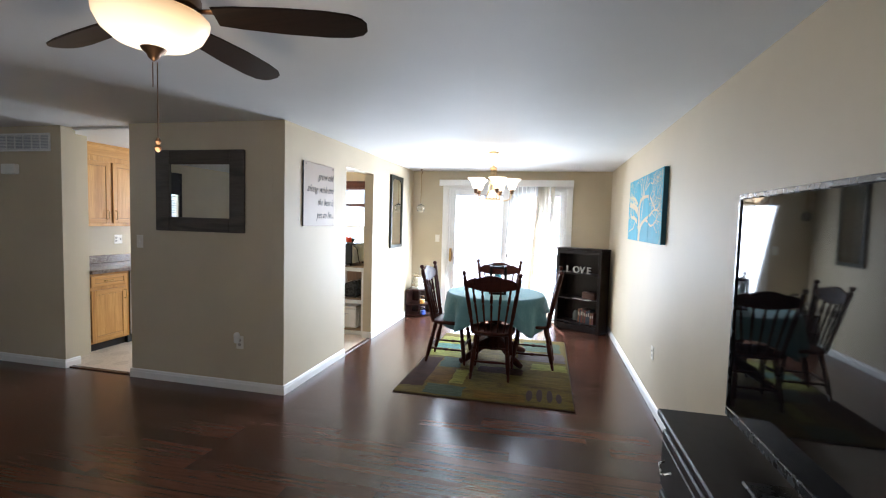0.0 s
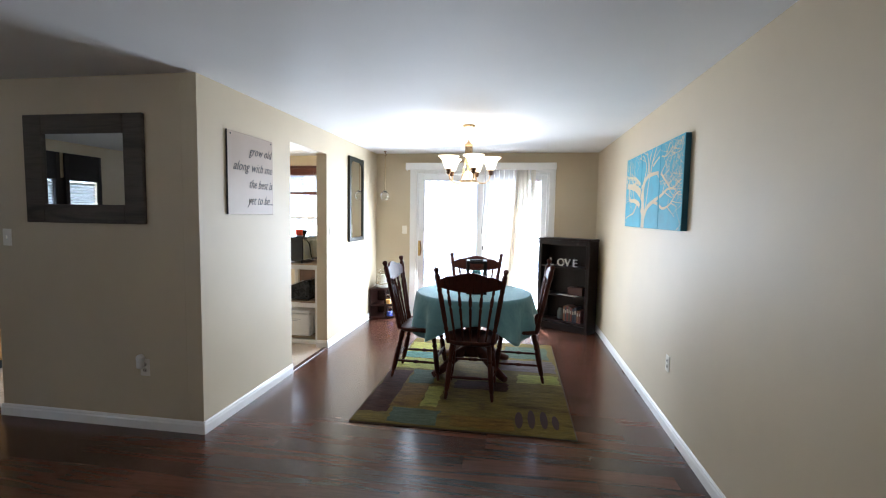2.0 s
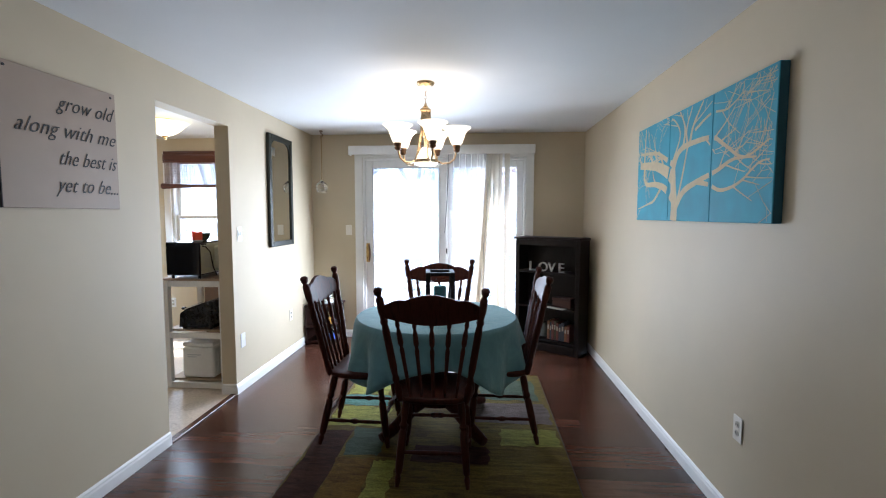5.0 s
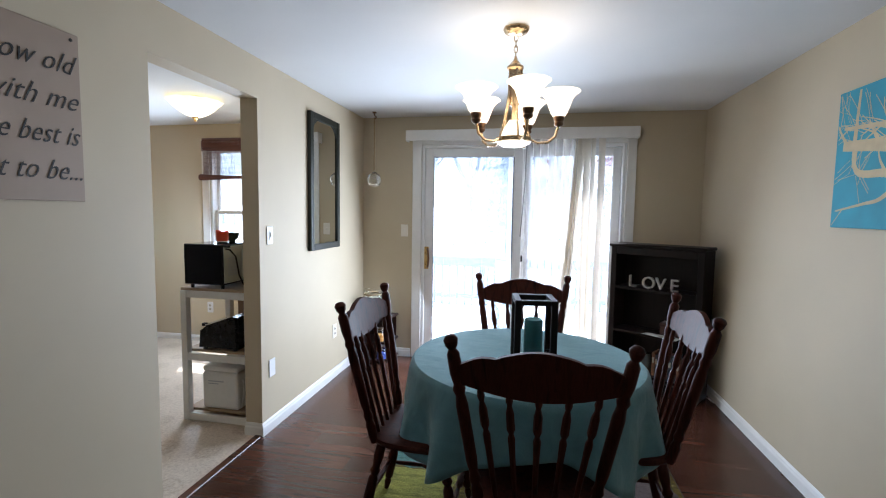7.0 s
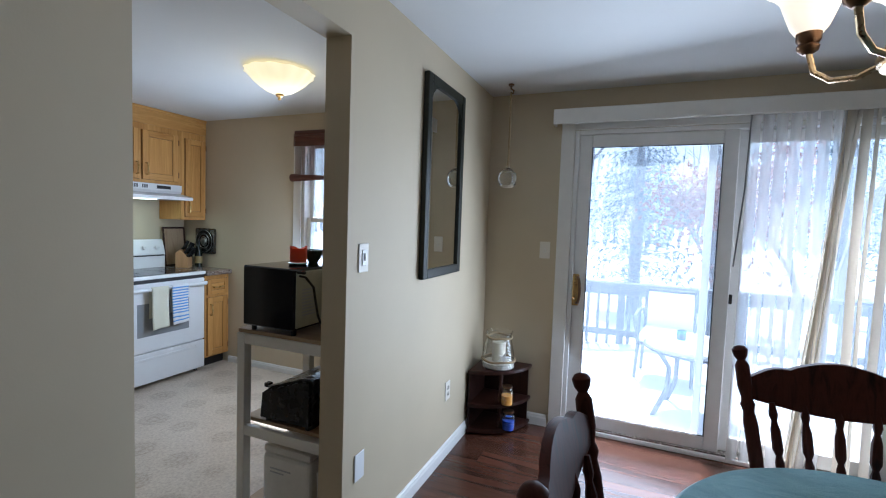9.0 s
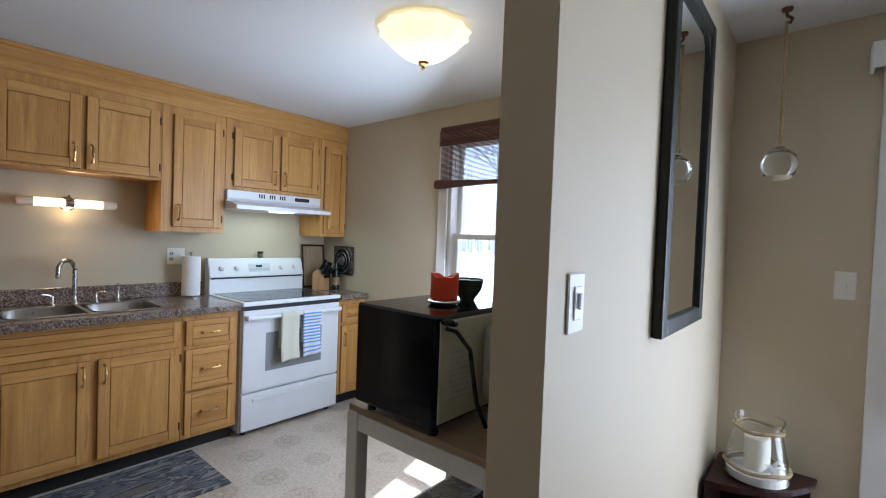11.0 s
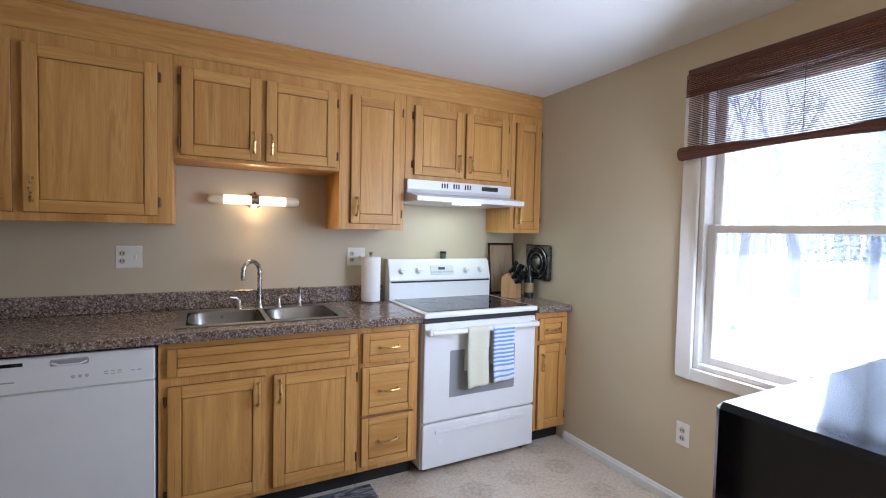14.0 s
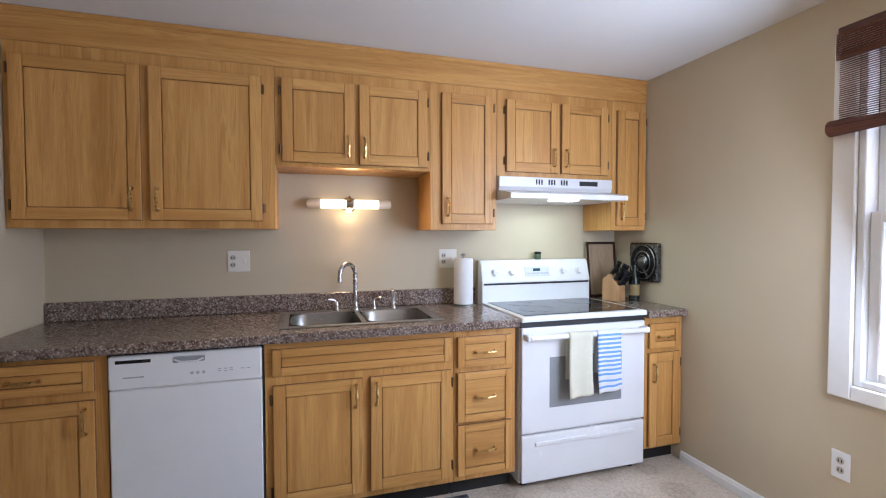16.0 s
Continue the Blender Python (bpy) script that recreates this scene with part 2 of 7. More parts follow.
def tube(points, r, seg=8, bm=None, flat=1.0):
    """A bent rod through points; r one radius or one for each point."""
    bm = bm or bmesh.new()
    pts = [Vector(p) for p in points]
    rs = r if isinstance(r, (list, tuple)) else [r] * len(pts)
    rings, up = [], None
    for i, p in enumerate(pts):
        d = (pts[min(i + 1, len(pts) - 1)] - pts[max(i - 1, 0)]).normalized()
        if up is None:
            up = Vector((0, 0, 1)) if abs(d.z) < 0.9 else Vector((1, 0, 0))
        side = d.cross(up).normalized()
        up = side.cross(d).normalized()
        rings.append([bm.verts.new(p + rs[i] * (math.cos(2 * math.pi * k / seg) * side + flat * math.sin(2 * math.pi * k / seg) * up)) for k in range(seg)])
    for a, b in zip(rings, rings[1:]):
        for k in range(seg):
            bm.faces.new([a[k], a[(k + 1) % seg], b[(k + 1) % seg], b[k]])
    bm.faces.new(rings[0][::-1])
    bm.faces.new(rings[-1])
    bmesh.ops.recalc_face_normals(bm, faces=bm.faces[:])
    return bm


def prism(outline, depth, m=None, bevel=0.0, bm=None):
    """A flat outline (x, z) given thickness along y."""
    bm = bm or bmesh.new()
    a = [bm.verts.new((x, 0, z)) for x, z in outline]
    b = [bm.verts.new((x, depth, z)) for x, z in outline]
    faces = [bm.faces.new(a), bm.faces.new(b[::-1])]
    for k in range(len(a)):
        faces.append(bm.faces.new([a[k], b[k], b[(k + 1) % len(a)], a[(k + 1) % len(a)]]))
    bmesh.ops.recalc_face_normals(bm, faces=faces)
    made = a + b
    if bevel:
        edges = list({e for f in faces[:2] for e in f.edges})
        r = bmesh.ops.bevel(bm, geom=edges, offset=bevel, segments=2, affect="EDGES")
        made = list({v for f in r["faces"] for v in f.verts} | {v for v in made if v.is_valid})
    if m:
        bmesh.ops.transform(bm, matrix=m, verts=made)
    return bm


def text(body, size, m, mat_, parent, name, label="", depth=0.001, shear=0.0, align="LEFT", squeeze=1.0, spacing=1.0, thin=0.0):
    c = bpy.data.curves.new(name, "FONT")
    c.body, c.size, c.extrude, c.shear, c.align_x = body, size, depth, shear, align
    c.space_character, c.offset = spacing, thin
    c.resolution_u = 3
    tmp = new("tmp", c)
    me = bpy.data.meshes.new_from_object(tmp.evaluated_get(bpy.context.evaluated_depsgraph_get()))
    bpy.data.objects.remove(tmp)
    bpy.data.curves.remove(c)
    me.name = name
    me.materials.clear()
    me.materials.append(mat_)
    me.transform(m @ Matrix.Diagonal((squeeze, 1, 1, 1)))
    ob = new(name, me)
    ob.parent = parent
    if label:
        ob["label"] = label
    return ob


# ---- the plan ----
XL, XR, YB, YM, H = -2.20, 0.92, 7.25, 3.44, 2.37     # dining walls, back wall, mirror wall, ceiling
XK = -5.43                                          # the cabinet wall of the kitchen
XW, YS = -6.0, -2.6                                 # the far walls of the living room
T = 0.115
DOOR_Y0, DOOR_Y1, DOOR_H = 4.655, 5.46, 2.13
PASS_X0, PASS_X1 = -4.60, -3.80
YK = 3.86                                           # kitchen near wall

structure("wall_partition", box(XL - T, XL, YM, DOOR_Y0, 0, H, bm=box(XL - T, XL, DOOR_Y1, YB, 0, H, bm=box(XL - T, XL, DOOR_Y0, DOOR_Y1, DOOR_H, H))),
          WALL, "cream painted partition wall with an open doorway to the kitchen", "wall")
structure("wall_mirror", box(PASS_X1, XL - T - 0.001, YM, YM + T, 0, H), WALL, "cream painted wall that carries a framed mirror", "wall")
structure("wall_hall", box(XW, PASS_X0, YM, YM + 0.14, 0, H, bm=box(XK - T, -4.80, YM + 0.14, YK, 0, H)), WALL, "cream painted wall beside the passage to the kitchen", "wall")
structure("wall_east", box(XR, XR + T, YS, YB, 0, H), WALL, "long cream painted side wall", "wall")
VY0, VY1, VZ0, VZ1 = 0.47, 1.55, 0.95, 1.90          # the side window
structure("wall_west", box(XW - T, XW, YS, VY0, 0, H, bm=box(XW - T, XW, VY1, YM, 0, H, bm=box(XW - T, XW, VY0, VY1, 0, VZ0, bm=box(XW - T, XW, VY0, VY1, VZ1, H)))), WALL, "cream painted side wall of the living room", "wall")
structure("wall_kitchen", box(XK - T, XK, YK, YB, 0, H), KITCHEN_WALL, "cream painted kitchen wall behind the cabinets", "wall")
# back wall with the openings of sliding door and kitchen window
SX0, SX1, SZ1 = -1.60, 0.28, 2.10
WX0, WX1, WZ0, WZ1 = -3.93, -3.04, 0.73, 2.12
b = box(XK - T, WX0, YB, YB + 0.16, 0, H)
box(WX0, WX1, YB, YB + 0.16, 0, WZ0, bm=b)
box(WX0, WX1, YB, YB + 0.16, WZ1, H, bm=b)
box(WX1, SX0, YB, YB + 0.16, 0, H, bm=b)
box(SX0, SX1, YB, YB + 0.16, SZ1, H, bm=b)
box(SX1, XR + T, YB, YB + 0.16, 0, H, bm=b)
structure("wall_north", b, WALL, "beige painted back wall with sliding door and window", "wall")
# wall behind the walk, with the living room window
LX0, LX1, LZ0, LZ1 = -3.9, -1.9, 0.8, 2.1
b = box(XW, LX0, YS - T, YS, 0, H)
box(LX0, LX1, YS - T, YS, 0, LZ0, bm=b)
box(LX0, LX1, YS - T, YS, LZ1, H, bm=b)
box(LX1, XR, YS - T, YS, 0, H, bm=b)
structure("wall_south", b, WALL, "cream painted front wall of the living room", "wall")
structure("ceiling", box(XW - T, XR + T, YS - T, YB + 0.16, H, H + 0.12), CEILING, "smooth white painted ceiling", "ceiling")
structure("ceiling_kitchen", box(XK - T, XL - T, YM + T, YB, H - 0.022, H - 0.002), CEILING, "smooth white painted kitchen ceiling", "ceiling")

# ---- floors ----
SUB = plain("subfloor", (0.05, 0.03, 0.02), 0.8)
structure("floor", box(XW, XR, YS, YB + 0.16, -0.12, -0.012, bm=None), SUB, "dark brown wood laminate floor of living and dining room", "floor")
VINYLFLOOR = material("beige_vinyl_floor", (0.5, 0.47, 0.43), 0.35)
n = Nodes(VINYLFLOOR)
mp = n.coords()
big, fine = n.noise(mp, 2.2, 6), n.noise(mp, 55, 5, 0.7)
sep = n.add("ShaderNodeTexVoronoi", Scale=3.3, Randomness=0.25)
n.link(mp.outputs["Vector"], sep.inputs["Vector"])
base = n.ramp(fine.outputs["Fac"], [(0.3, (0.44, 0.36, 0.28)), (0.6, (0.64, 0.555, 0.45))])
spots = n.ramp(sep.outputs["Distance"], [(0.03, (0.92, 0.9, 0.88)), (0.10, (0.55, 0.50, 0.44)), (0.20, (0.80, 0.77, 0.73)), (0.27, (0.66, 0.62, 0.57)), (0.34, (1, 1, 1))])
wear = n.ramp(big.outputs["Fac"], [(0.3, (0.86, 0.84, 0.82)), (0.7, (1, 1, 1))])
grainy = n.mix(fine.outputs["Fac"], spots.outputs["Color"], (1.0, 1.0, 1.0))
n.colour(n.mix(1.0, n.mix(1.0, base.outputs["Color"], grainy, "MULTIPLY"), wear.outputs["Color"], "MULTIPLY"))
n.rough(big.outputs["Fac"], 0.28, 0.45)
n.bump(fine.outputs["Fac"], 0.1, 0.001)
structure("floor_kitchen", box(XK, XL - 0.02, YM + 0.05, YB, -0.012, 0.002), VINYLFLOOR, "beige patterned sheet vinyl kitchen floor", "floor")
structure("threshold", box(XL - 0.045, XL + 0.005, DOOR_Y0, DOOR_Y1, 0.0, 0.010, 0.004), FLOORWOOD, "dark wood transition strip in the doorway", "threshold")
structure("threshold_passage", box(PASS_X0, PASS_X1, YM + 0.02, YM + 0.07, 0.0, 0.010, 0.004), FLOORWOOD, "dark wood transition strip in the passage", "threshold")


# ---- baseboards ----
def baseboard(name, x0, y0, x1, y1, side, tall=1.0):
    """Stepped white board along a wall from one point to another; side: the way it stands out from the wall."""
    d = Vector((x1 - x0, y1 - y0, 0))
    out = Vector((*side, 0))
    prof = [(0, 0), (0.014, 0), (0.014, 0.055), (0.010, 0.066), (0.010, 0.074), (0.004, 0.084), (0, 0.084)]
    bm = bmesh.new()
    ends = [[bm.verts.new(Vector((x, y, 0)) + out * (a + 0.0005) + Vector((0, 0, z * tall + 0.001))) for a, z in prof] for x, y in ((x0, y0), (x1, y1))]
    bm.faces.new(ends[0]), bm.faces.new(ends[1][::-1])
    for k in range(len(prof)):
        bm.faces.new([ends[0][k], ends[1][k], ends[1][(k + 1) % len(prof)], ends[0][(k + 1) % len(prof)]])
    bmesh.ops.recalc_face_normals(bm, faces=bm.faces[:])
    return structure(name, bm, TRIM, "white painted baseboard along the wall", "baseboard")


baseboard("baseboard_1", XL, YM - 0.014, XL, DOOR_Y0, (1, 0))
baseboard("baseboard_2", XL, DOOR_Y1 - 0.014, XL, YB, (1, 0))
baseboard("baseboard_3", PASS_X1 - 0.014, YM, XL + 0.014, YM, (0, -1))
baseboard("baseboard_4", XR, YS, XR, YB, (-1, 0))
baseboard("baseboard_5", XL, YB, -1.70, YB, (0, -1))
baseboard("baseboard_6", 0.37, YB, XR, YB, (0, -1))
baseboard("baseboard_7", XW, YM, PASS_X0 + 0.014, YM, (0, -1))
baseboard("baseboard_8", PASS_X0, YM - 0.014, PASS_X0, YM + 0.14, (1, 0))
baseboard("baseboard_9", -4.80, YB, XL - T, YB, (0, -1), 0.7)
baseboard("baseboard_10", XL - T, DOOR_Y1, XL - T, YB, (-1, 0), 0.7)
baseboard("baseboard_11", XL - T, DOOR_Y1, XL, DOOR_Y1, (0, -1))
baseboard("baseboard_12", PASS_X1, YM, PASS_X1, YM + T, (-1, 0))
baseboard("baseboard_13", XW, YS, XR, YS, (0, 1))

# ---- sliding door ----
slider = tagged(new("door_1"), "white vinyl sliding glass patio door with brass handle, closed", "sliding door", "", "structure")


def ring_frame(x0, x1, z0, z1, y0, y1, w, bevel=0.004, wb=None):
    """Four rails round an opening, as one mesh."""
    wb = wb or w
    bm = box(x0, x0 + w, y0, y1, z0, z1, bevel)
    box(x1 - w, x1, y0, y1, z0, z1, bevel, bm)
    box(x0 + w, x1 - w, y0 + 0.001, y1 - 0.001, z1 - w, z1, bevel, bm)
    box(x0 + w, x1 - w, y0 + 0.001, y1 - 0.001, z0, z0 + wb, bevel, bm)
    return bm


part("casing", box(-1.69, -1.60, YB - 0.018, YB - 0.001, 0, 2.19, 0.003, box(0.28, 0.36, YB - 0.018, YB - 0.001, 0, 2.19, 0.003, box(-1.60, 0.28, YB - 0.017, YB - 0.001, 2.10, 2.19, 0.003))), TRIM, slider)
part("door_frame", ring_frame(SX0, SX1, 0.0, SZ1, YB + 0.0, YB + 0.13, 0.03), VINYL, slider)
part("track", box(SX0 + 0.03, SX1 - 0.03, YB + 0.01, YB + 0.12, 0.03, 0.045, 0.003), NICKEL, slider, "metal sliding track")
leaf = part("sliding_panel", ring_frame(-1.57, -0.63, 0.045, 2.07, YB + 0.02, YB + 0.06, 0.085, 0.005, 0.09), VINYL, slider)
part("pane", box(-1.49, -0.71, YB + 0.035, YB + 0.045, 0.13, 1.99), PANE, leaf, "clear glass pane").visible_shadow = False
part("gasket", ring_frame(-1.487, -0.713, 0.133, 1.987, YB + 0.017, YB + 0.022, 0.006, 0.001), MATTEBLACK, leaf)
hb = box(-1.569, -1.526, YB + 0.004, YB + 0.019, 0.895, 1.115, 0.007, seg=2)
lathe([(0.012, 0), (0.012, 0.02), (0, 0.022)], 10, hb, pose(-1.552, YB + 0.004, 1.03, 90))
part("grip", tube([(-1.537, YB + 0.004, 0.915), (-1.525, YB - 0.03, 0.925), (-1.517, YB - 0.042, 0.96), (-1.514, YB - 0.044, 1.005), (-1.517, YB - 0.042, 1.05), (-1.525, YB - 0.03, 1.085), (-1.537, YB + 0.004, 1.095)], 0.0095, 8), BRONZE, leaf, "dark D-shaped grip", True)
part("handle", hb, BRASS, leaf, "polished brass handle plate with thumb latch")
fixed = part("fixed_panel", ring_frame(-0.64, 0.25, 0.045, 2.07, YB + 0.07, YB + 0.11, 0.075, 0.005, 0.09), VINYL, slider)
part("pane", box(-0.57, 0.18, YB + 0.085, YB + 0.095, 0.13, 2.0), PANE, fixed, "clear glass pane").visible_shadow = False
part("screen_frame", ring_frame(-0.775, 0.24, 0.04, 2.07, YB + 0.132, YB + 0.15, 0.045, 0.003), VINYL, slider, "white frame of the outer screen panel")
part("latch", box(-0.632, -0.615, YB + 0.003, YB + 0.018, 1.0, 1.06, 0.003), MATTEBLACK, fixed)

# vertical blind, drawn to the fixed side
SHEER = material("sheer_vane_fabric", (0.80, 0.77, 0.72), 0.8)
nb = Nodes(SHEER)
wv = nb.noise(nb.coords((1, 1, 1)), 260, 2)
nb.colour(nb.ramp(wv.outputs["Fac"], [(0.35, (0.66, 0.63, 0.58)), (0.6, (0.84, 0.82, 0.78))]).outputs["Color"])
nb.bump(wv.outputs["Fac"], 0.2, 0.001)
tr = nb.t.nodes.new("ShaderNodeBsdfTranslucent")
tr.inputs["Color"].default_value = (0.86, 0.86, 0.88, 1)
tp = nb.t.nodes.new("ShaderNodeBsdfTransparent")
m1, m2 = nb.t.nodes.new("ShaderNodeMixShader"), nb.t.nodes.new("ShaderNodeMixShader")
m1.inputs["Fac"].default_value, m2.inputs["Fac"].default_value = 0.35, 0.52
nb.link(nb.b.outputs[0], m1.inputs[1]), nb.link(tr.outputs[0], m1.inputs[2])
nb.link(m1.outputs[0], m2.inputs[1]), nb.link(tp.outputs[0], m2.inputs[2])
nb.link(m2.outputs[0], nb.t.nodes["Material Output"].inputs["Surface"])
VANE = plain("folded_cream_vane", (0.74, 0.69, 0.60), 0.8, 0.1, 90)
nb = Nodes(VANE)
tr, m1 = nb.t.nodes.new("ShaderNodeBsdfTranslucent"), nb.t.nodes.new("ShaderNodeMixShader")
tr.inputs["Color"].default_value = (0.80, 0.72, 0.60, 1)
m1.inputs["Fac"].default_value = 0.22
nb.link(nb.b.outputs[0], m1.inputs[1]), nb.link(tr.outputs[0], m1.inputs[2])
nb.link(m1.outputs[0], nb.t.nodes["Material Output"].inputs["Surface"])
blind = thing("vertical_blind", "cream fabric vertical blind half drawn across the patio door", "blind", (0, 0, 0))
part("valance", box(-1.735, 0.36, YB - 0.115, YB - 0.10, 2.125, 2.225, 0.004, box(-1.735, -1.722, YB - 0.10, YB - 0.02, 2.125, 2.225, 0.002, box(0.347, 0.36, YB - 0.10, YB - 0.02, 2.125, 2.225, 0.002, box(-1.735, 0.36, YB - 0.10, YB - 0.019, 2.21, 2.222, 0.002)))), TRIM, blind, "white valance board")
part("headrail", box(-1.70, 0.34, YB - 0.085, YB - 0.045, 2.15, 2.19, 0.004), VINYL, blind)
for k in range(13):
    if k < 7:
        x, turn = -0.575 + 0.066 * k, 6 + 5 * math.sin(k * 2.1)
    else:
        x, turn = (-0.145 + 0.026 * (k - 7) if k < 11 else -0.02 + 0.075 * (k - 11)), (58 if k % 2 else 38)
    w, bm = (0.028 if k < 7 else 0.040), bmesh.new()
    cols = 5
    grid = [[bm.verts.new(((i / (cols - 1) - 0.5) * 2 * w, 0.010 * math.cos((i / (cols - 1) - 0.5) * 3.1) + 0.006 * math.sin(z * 3 + k), z)) for i in range(cols)] for z in (0.05, 0.6, 1.15, 1.7, 2.15)]
    for r0, r1 in zip(grid, grid[1:]):
        for i in range(cols - 1):
            bm.faces.new([r0[i], r0[i + 1], r1[i + 1], r1[i]])
    lean = k in (7, 8, 9)
    bmesh.ops.transform(bm, matrix=pose(x, YB - 0.065, 0, 0, 0, turn), verts=bm.verts[:])
    if lean:
        for v in bm.verts:
            v.co.x -= 0.075 * (2.15 - v.co.z)
    part("vane", bm, SHEER if k < 7 else VANE, blind, smooth=True)

part("tilt_wand", tube([(-0.60, YB - 0.085, 2.14), (-0.61, YB - 0.09, 1.7), (-0.64, YB - 0.092, 1.24)], 0.0045, 6), plain("grey_wand", (0.16, 0.16, 0.17), 0.3), blind, "grey tilt wand")

# ---- kitchen window ----
win = tagged(new("window_1"), "white double-hung kitchen window with wide white casing", "window", "", "structure")
cw = 0.085
cas = box(WX0 - cw, WX0, YB - 0.02, YB - 0.001, WZ0 - 0.06, WZ1 + 0.06, 0.004)
box(WX1, WX1 + 0.075, YB - 0.02, YB - 0.001, WZ0 - 0.06, WZ1 + 0.06, 0.004, cas)
box(WX0, WX1, YB - 0.019, YB - 0.001, WZ1, WZ1 + 0.06, 0.004, cas)
box(WX0, WX1, YB - 0.019, YB - 0.001, WZ0 - 0.06, WZ0, 0.004, cas)
part("window_frame", cas, TRIM, win)
part("jamb", ring_frame(WX0, WX1, WZ0, WZ1, YB, YB + 0.15, 0.025, 0.003), VINYL, win)
low = part("lower_sash", ring_frame(WX0 + 0.025, WX1 - 0.025, WZ0 + 0.025, 1.44, YB + 0.035, YB + 0.065, 0.04), VINYL, win)
part("pane", box(WX0 + 0.06, WX1 - 0.06, YB + 0.046, YB + 0.052, WZ0 + 0.06, 1.41), PANE, low).visible_shadow = False
upp = part("upper_sash", ring_frame(WX0 + 0.025, WX1 - 0.025, 1.40, WZ1 - 0.025, YB + 0.075, YB + 0.105, 0.04), VINYL, win)
part("pane", box(WX0 + 0.06, WX1 - 0.06, YB + 0.086, YB + 0.092, 1.43, WZ1 - 0.06), PANE, upp).visible_shadow = False
part("sill_ledge", box(WX0, WX1, YB + 0.005, YB + 0.14, WZ0 + 0.002, WZ0 + 0.027, 0.004), VINYL, win)

BAMBOO = wood("brown_bamboo", (0.15, 0.050, 0.026), (0.045, 0.015, 0.010), 0.45, "x", 2.0, 0.3)
shade = thing("bamboo_shade", "red-brown woven bamboo roll-up shade, half lowered in the window", "window shade")
bx0, bx1, by = WX0 - 0.06, WX1 + 0.045, YB - 0.04
part("headrail", box(bx0, bx1, by - 0.005, by + 0.018, 2.165, 2.195, 0.004), BAMBOO, shade)
for k in range(46):
    z = 2.165 - 0.0086 * k
    j = 0.002 * math.sin(k * 7.3)
    part("slat", tube([(bx0 + 0.01, by + j, z), ((bx0 + bx1) / 2, by - j, z - 0.002), (bx1 - 0.01, by + j, z)], 0.0023, 5), BAMBOO, shade)
for k in range(12):
    z = 2.16 - 0.009 * k
    part("fold_slat", tube([(bx0 + 0.005, by - 0.016, z), (bx1 - 0.005, by - 0.016, z)], 0.0042, 5), BAMBOO, shade)
for k in range(14):
    a = k / 14 * 2 * math.pi
    part("rolled_slat", tube([(bx0 - 0.015, by - 0.012 + 0.026 * math.cos(a), 1.785 + 0.026 * math.sin(a)), (bx1 - 0.005, by - 0.012 + 0.026 * math.cos(a + 2.5), 1.785 + 0.026 * math.sin(a + 2.5))], 0.008, 5), BAMBOO, shade, smooth=True)
for x in (bx0 + 0.15, bx0 + 0.5, bx1 - 0.15):
    part("stitch", tube([(x, by - 0.006, 2.17), (x, by - 0.006, 1.80)], 0.0015, 4), MATTEBLACK, shade)
cord = thing("shade_cord", "beige pull cord with dark toggle hanging beside the window", "cord")
CORDMAT = plain("cord", (0.30, 0.25, 0.19), 0.8)
cx = WX1 + 0.078
part("cord", tube([(cx, by, 2.20), (cx + 0.004, by, 1.8), (cx + 0.002, by, 1.3), (cx - 0.02, by + 0.01, 1.05), (cx - 0.10, by + 0.01, 0.98), (cx - 0.12, by + 0.01, 1.0), (cx - 0.05, by + 0.012, 1.12), (cx - 0.006, by, 1.5), (cx - 0.008, by, 2.19)], 0.0018, 5), CORDMAT, cord)
part("toggle", lathe([(0.004, 0), (0.010, 0.006), (0.010, 0.03), (0.005, 0.04)], 10, None, pose(cx, by - 0.004, 1.84)), MATTEBLACK, cord)
part("hook", tube([(cx, by + 0.04, 2.205), (cx, by, 2.205), (cx, by - 0.004, 2.215)], 0.003, 6), BRASS, cord)

# ---- living room window behind the walk ----
lw = tagged(new("window_2"), "living room window with white slatted blind", "window", "", "structure")
part("window_frame", ring_frame(LX0 - 0.07, LX1 + 0.07, LZ0 - 0.07, LZ1 + 0.07, YS + 0.002, YS + 0.025, 0.075), TRIM, lw)
part("pane", box(LX0, LX1, YS - 0.07, YS - 0.06, LZ0, LZ1), PANE, lw).visible_shadow = False
for k in range(32):
    z = LZ0 + 0.02 + k * 0.04
    part("slat", box(LX0 + 0.01, LX1 - 0.01, -0.02, 0.02, -0.001, 0.001, m=pose(0, YS - 0.02, z, 35)), VINYL, lw)

DARKCLOTH = plain("dark_valance_fabric", (0.02, 0.018, 0.018), 0.8, 0.3, 30, 0.2)
sw_ = tagged(new("window_3"), "pair of side windows with white slatted blinds and dark trim", "window", "", "structure")
for y0, y1 in ((VY0, 0.94), (1.06, VY1)):
    for a, b_, c, d in ((y0 - 0.03, y0 + 0.03, VZ0 - 0.05, 2.22), (y1 - 0.03, y1 + 0.03, VZ0 - 0.05, 2.22), (y0 + 0.031, y1 - 0.031, VZ1 - 0.03, 2.22), (y0 + 0.031, y1 - 0.031, VZ0 - 0.05, VZ0 + 0.02)):
        part("trim_board", box(XW + 0.001, XW + 0.03, a, b_, c, d, 0.004), DARKCLOTH, sw_)
    for k in range(22):
        z = VZ0 + 0.04 + k * 0.04
        part("slat", box(-0.019, 0.019, y0 + 0.035, y1 - 0.035, -0.001, 0.001, m=pose(XW - 0.03, 0, z, 0, 60)), VINYL, sw_)
    part("pane", box(XW - 0.09, XW - 0.085, y0, y1, VZ0, VZ1), PANE, sw_).visible_shadow = False
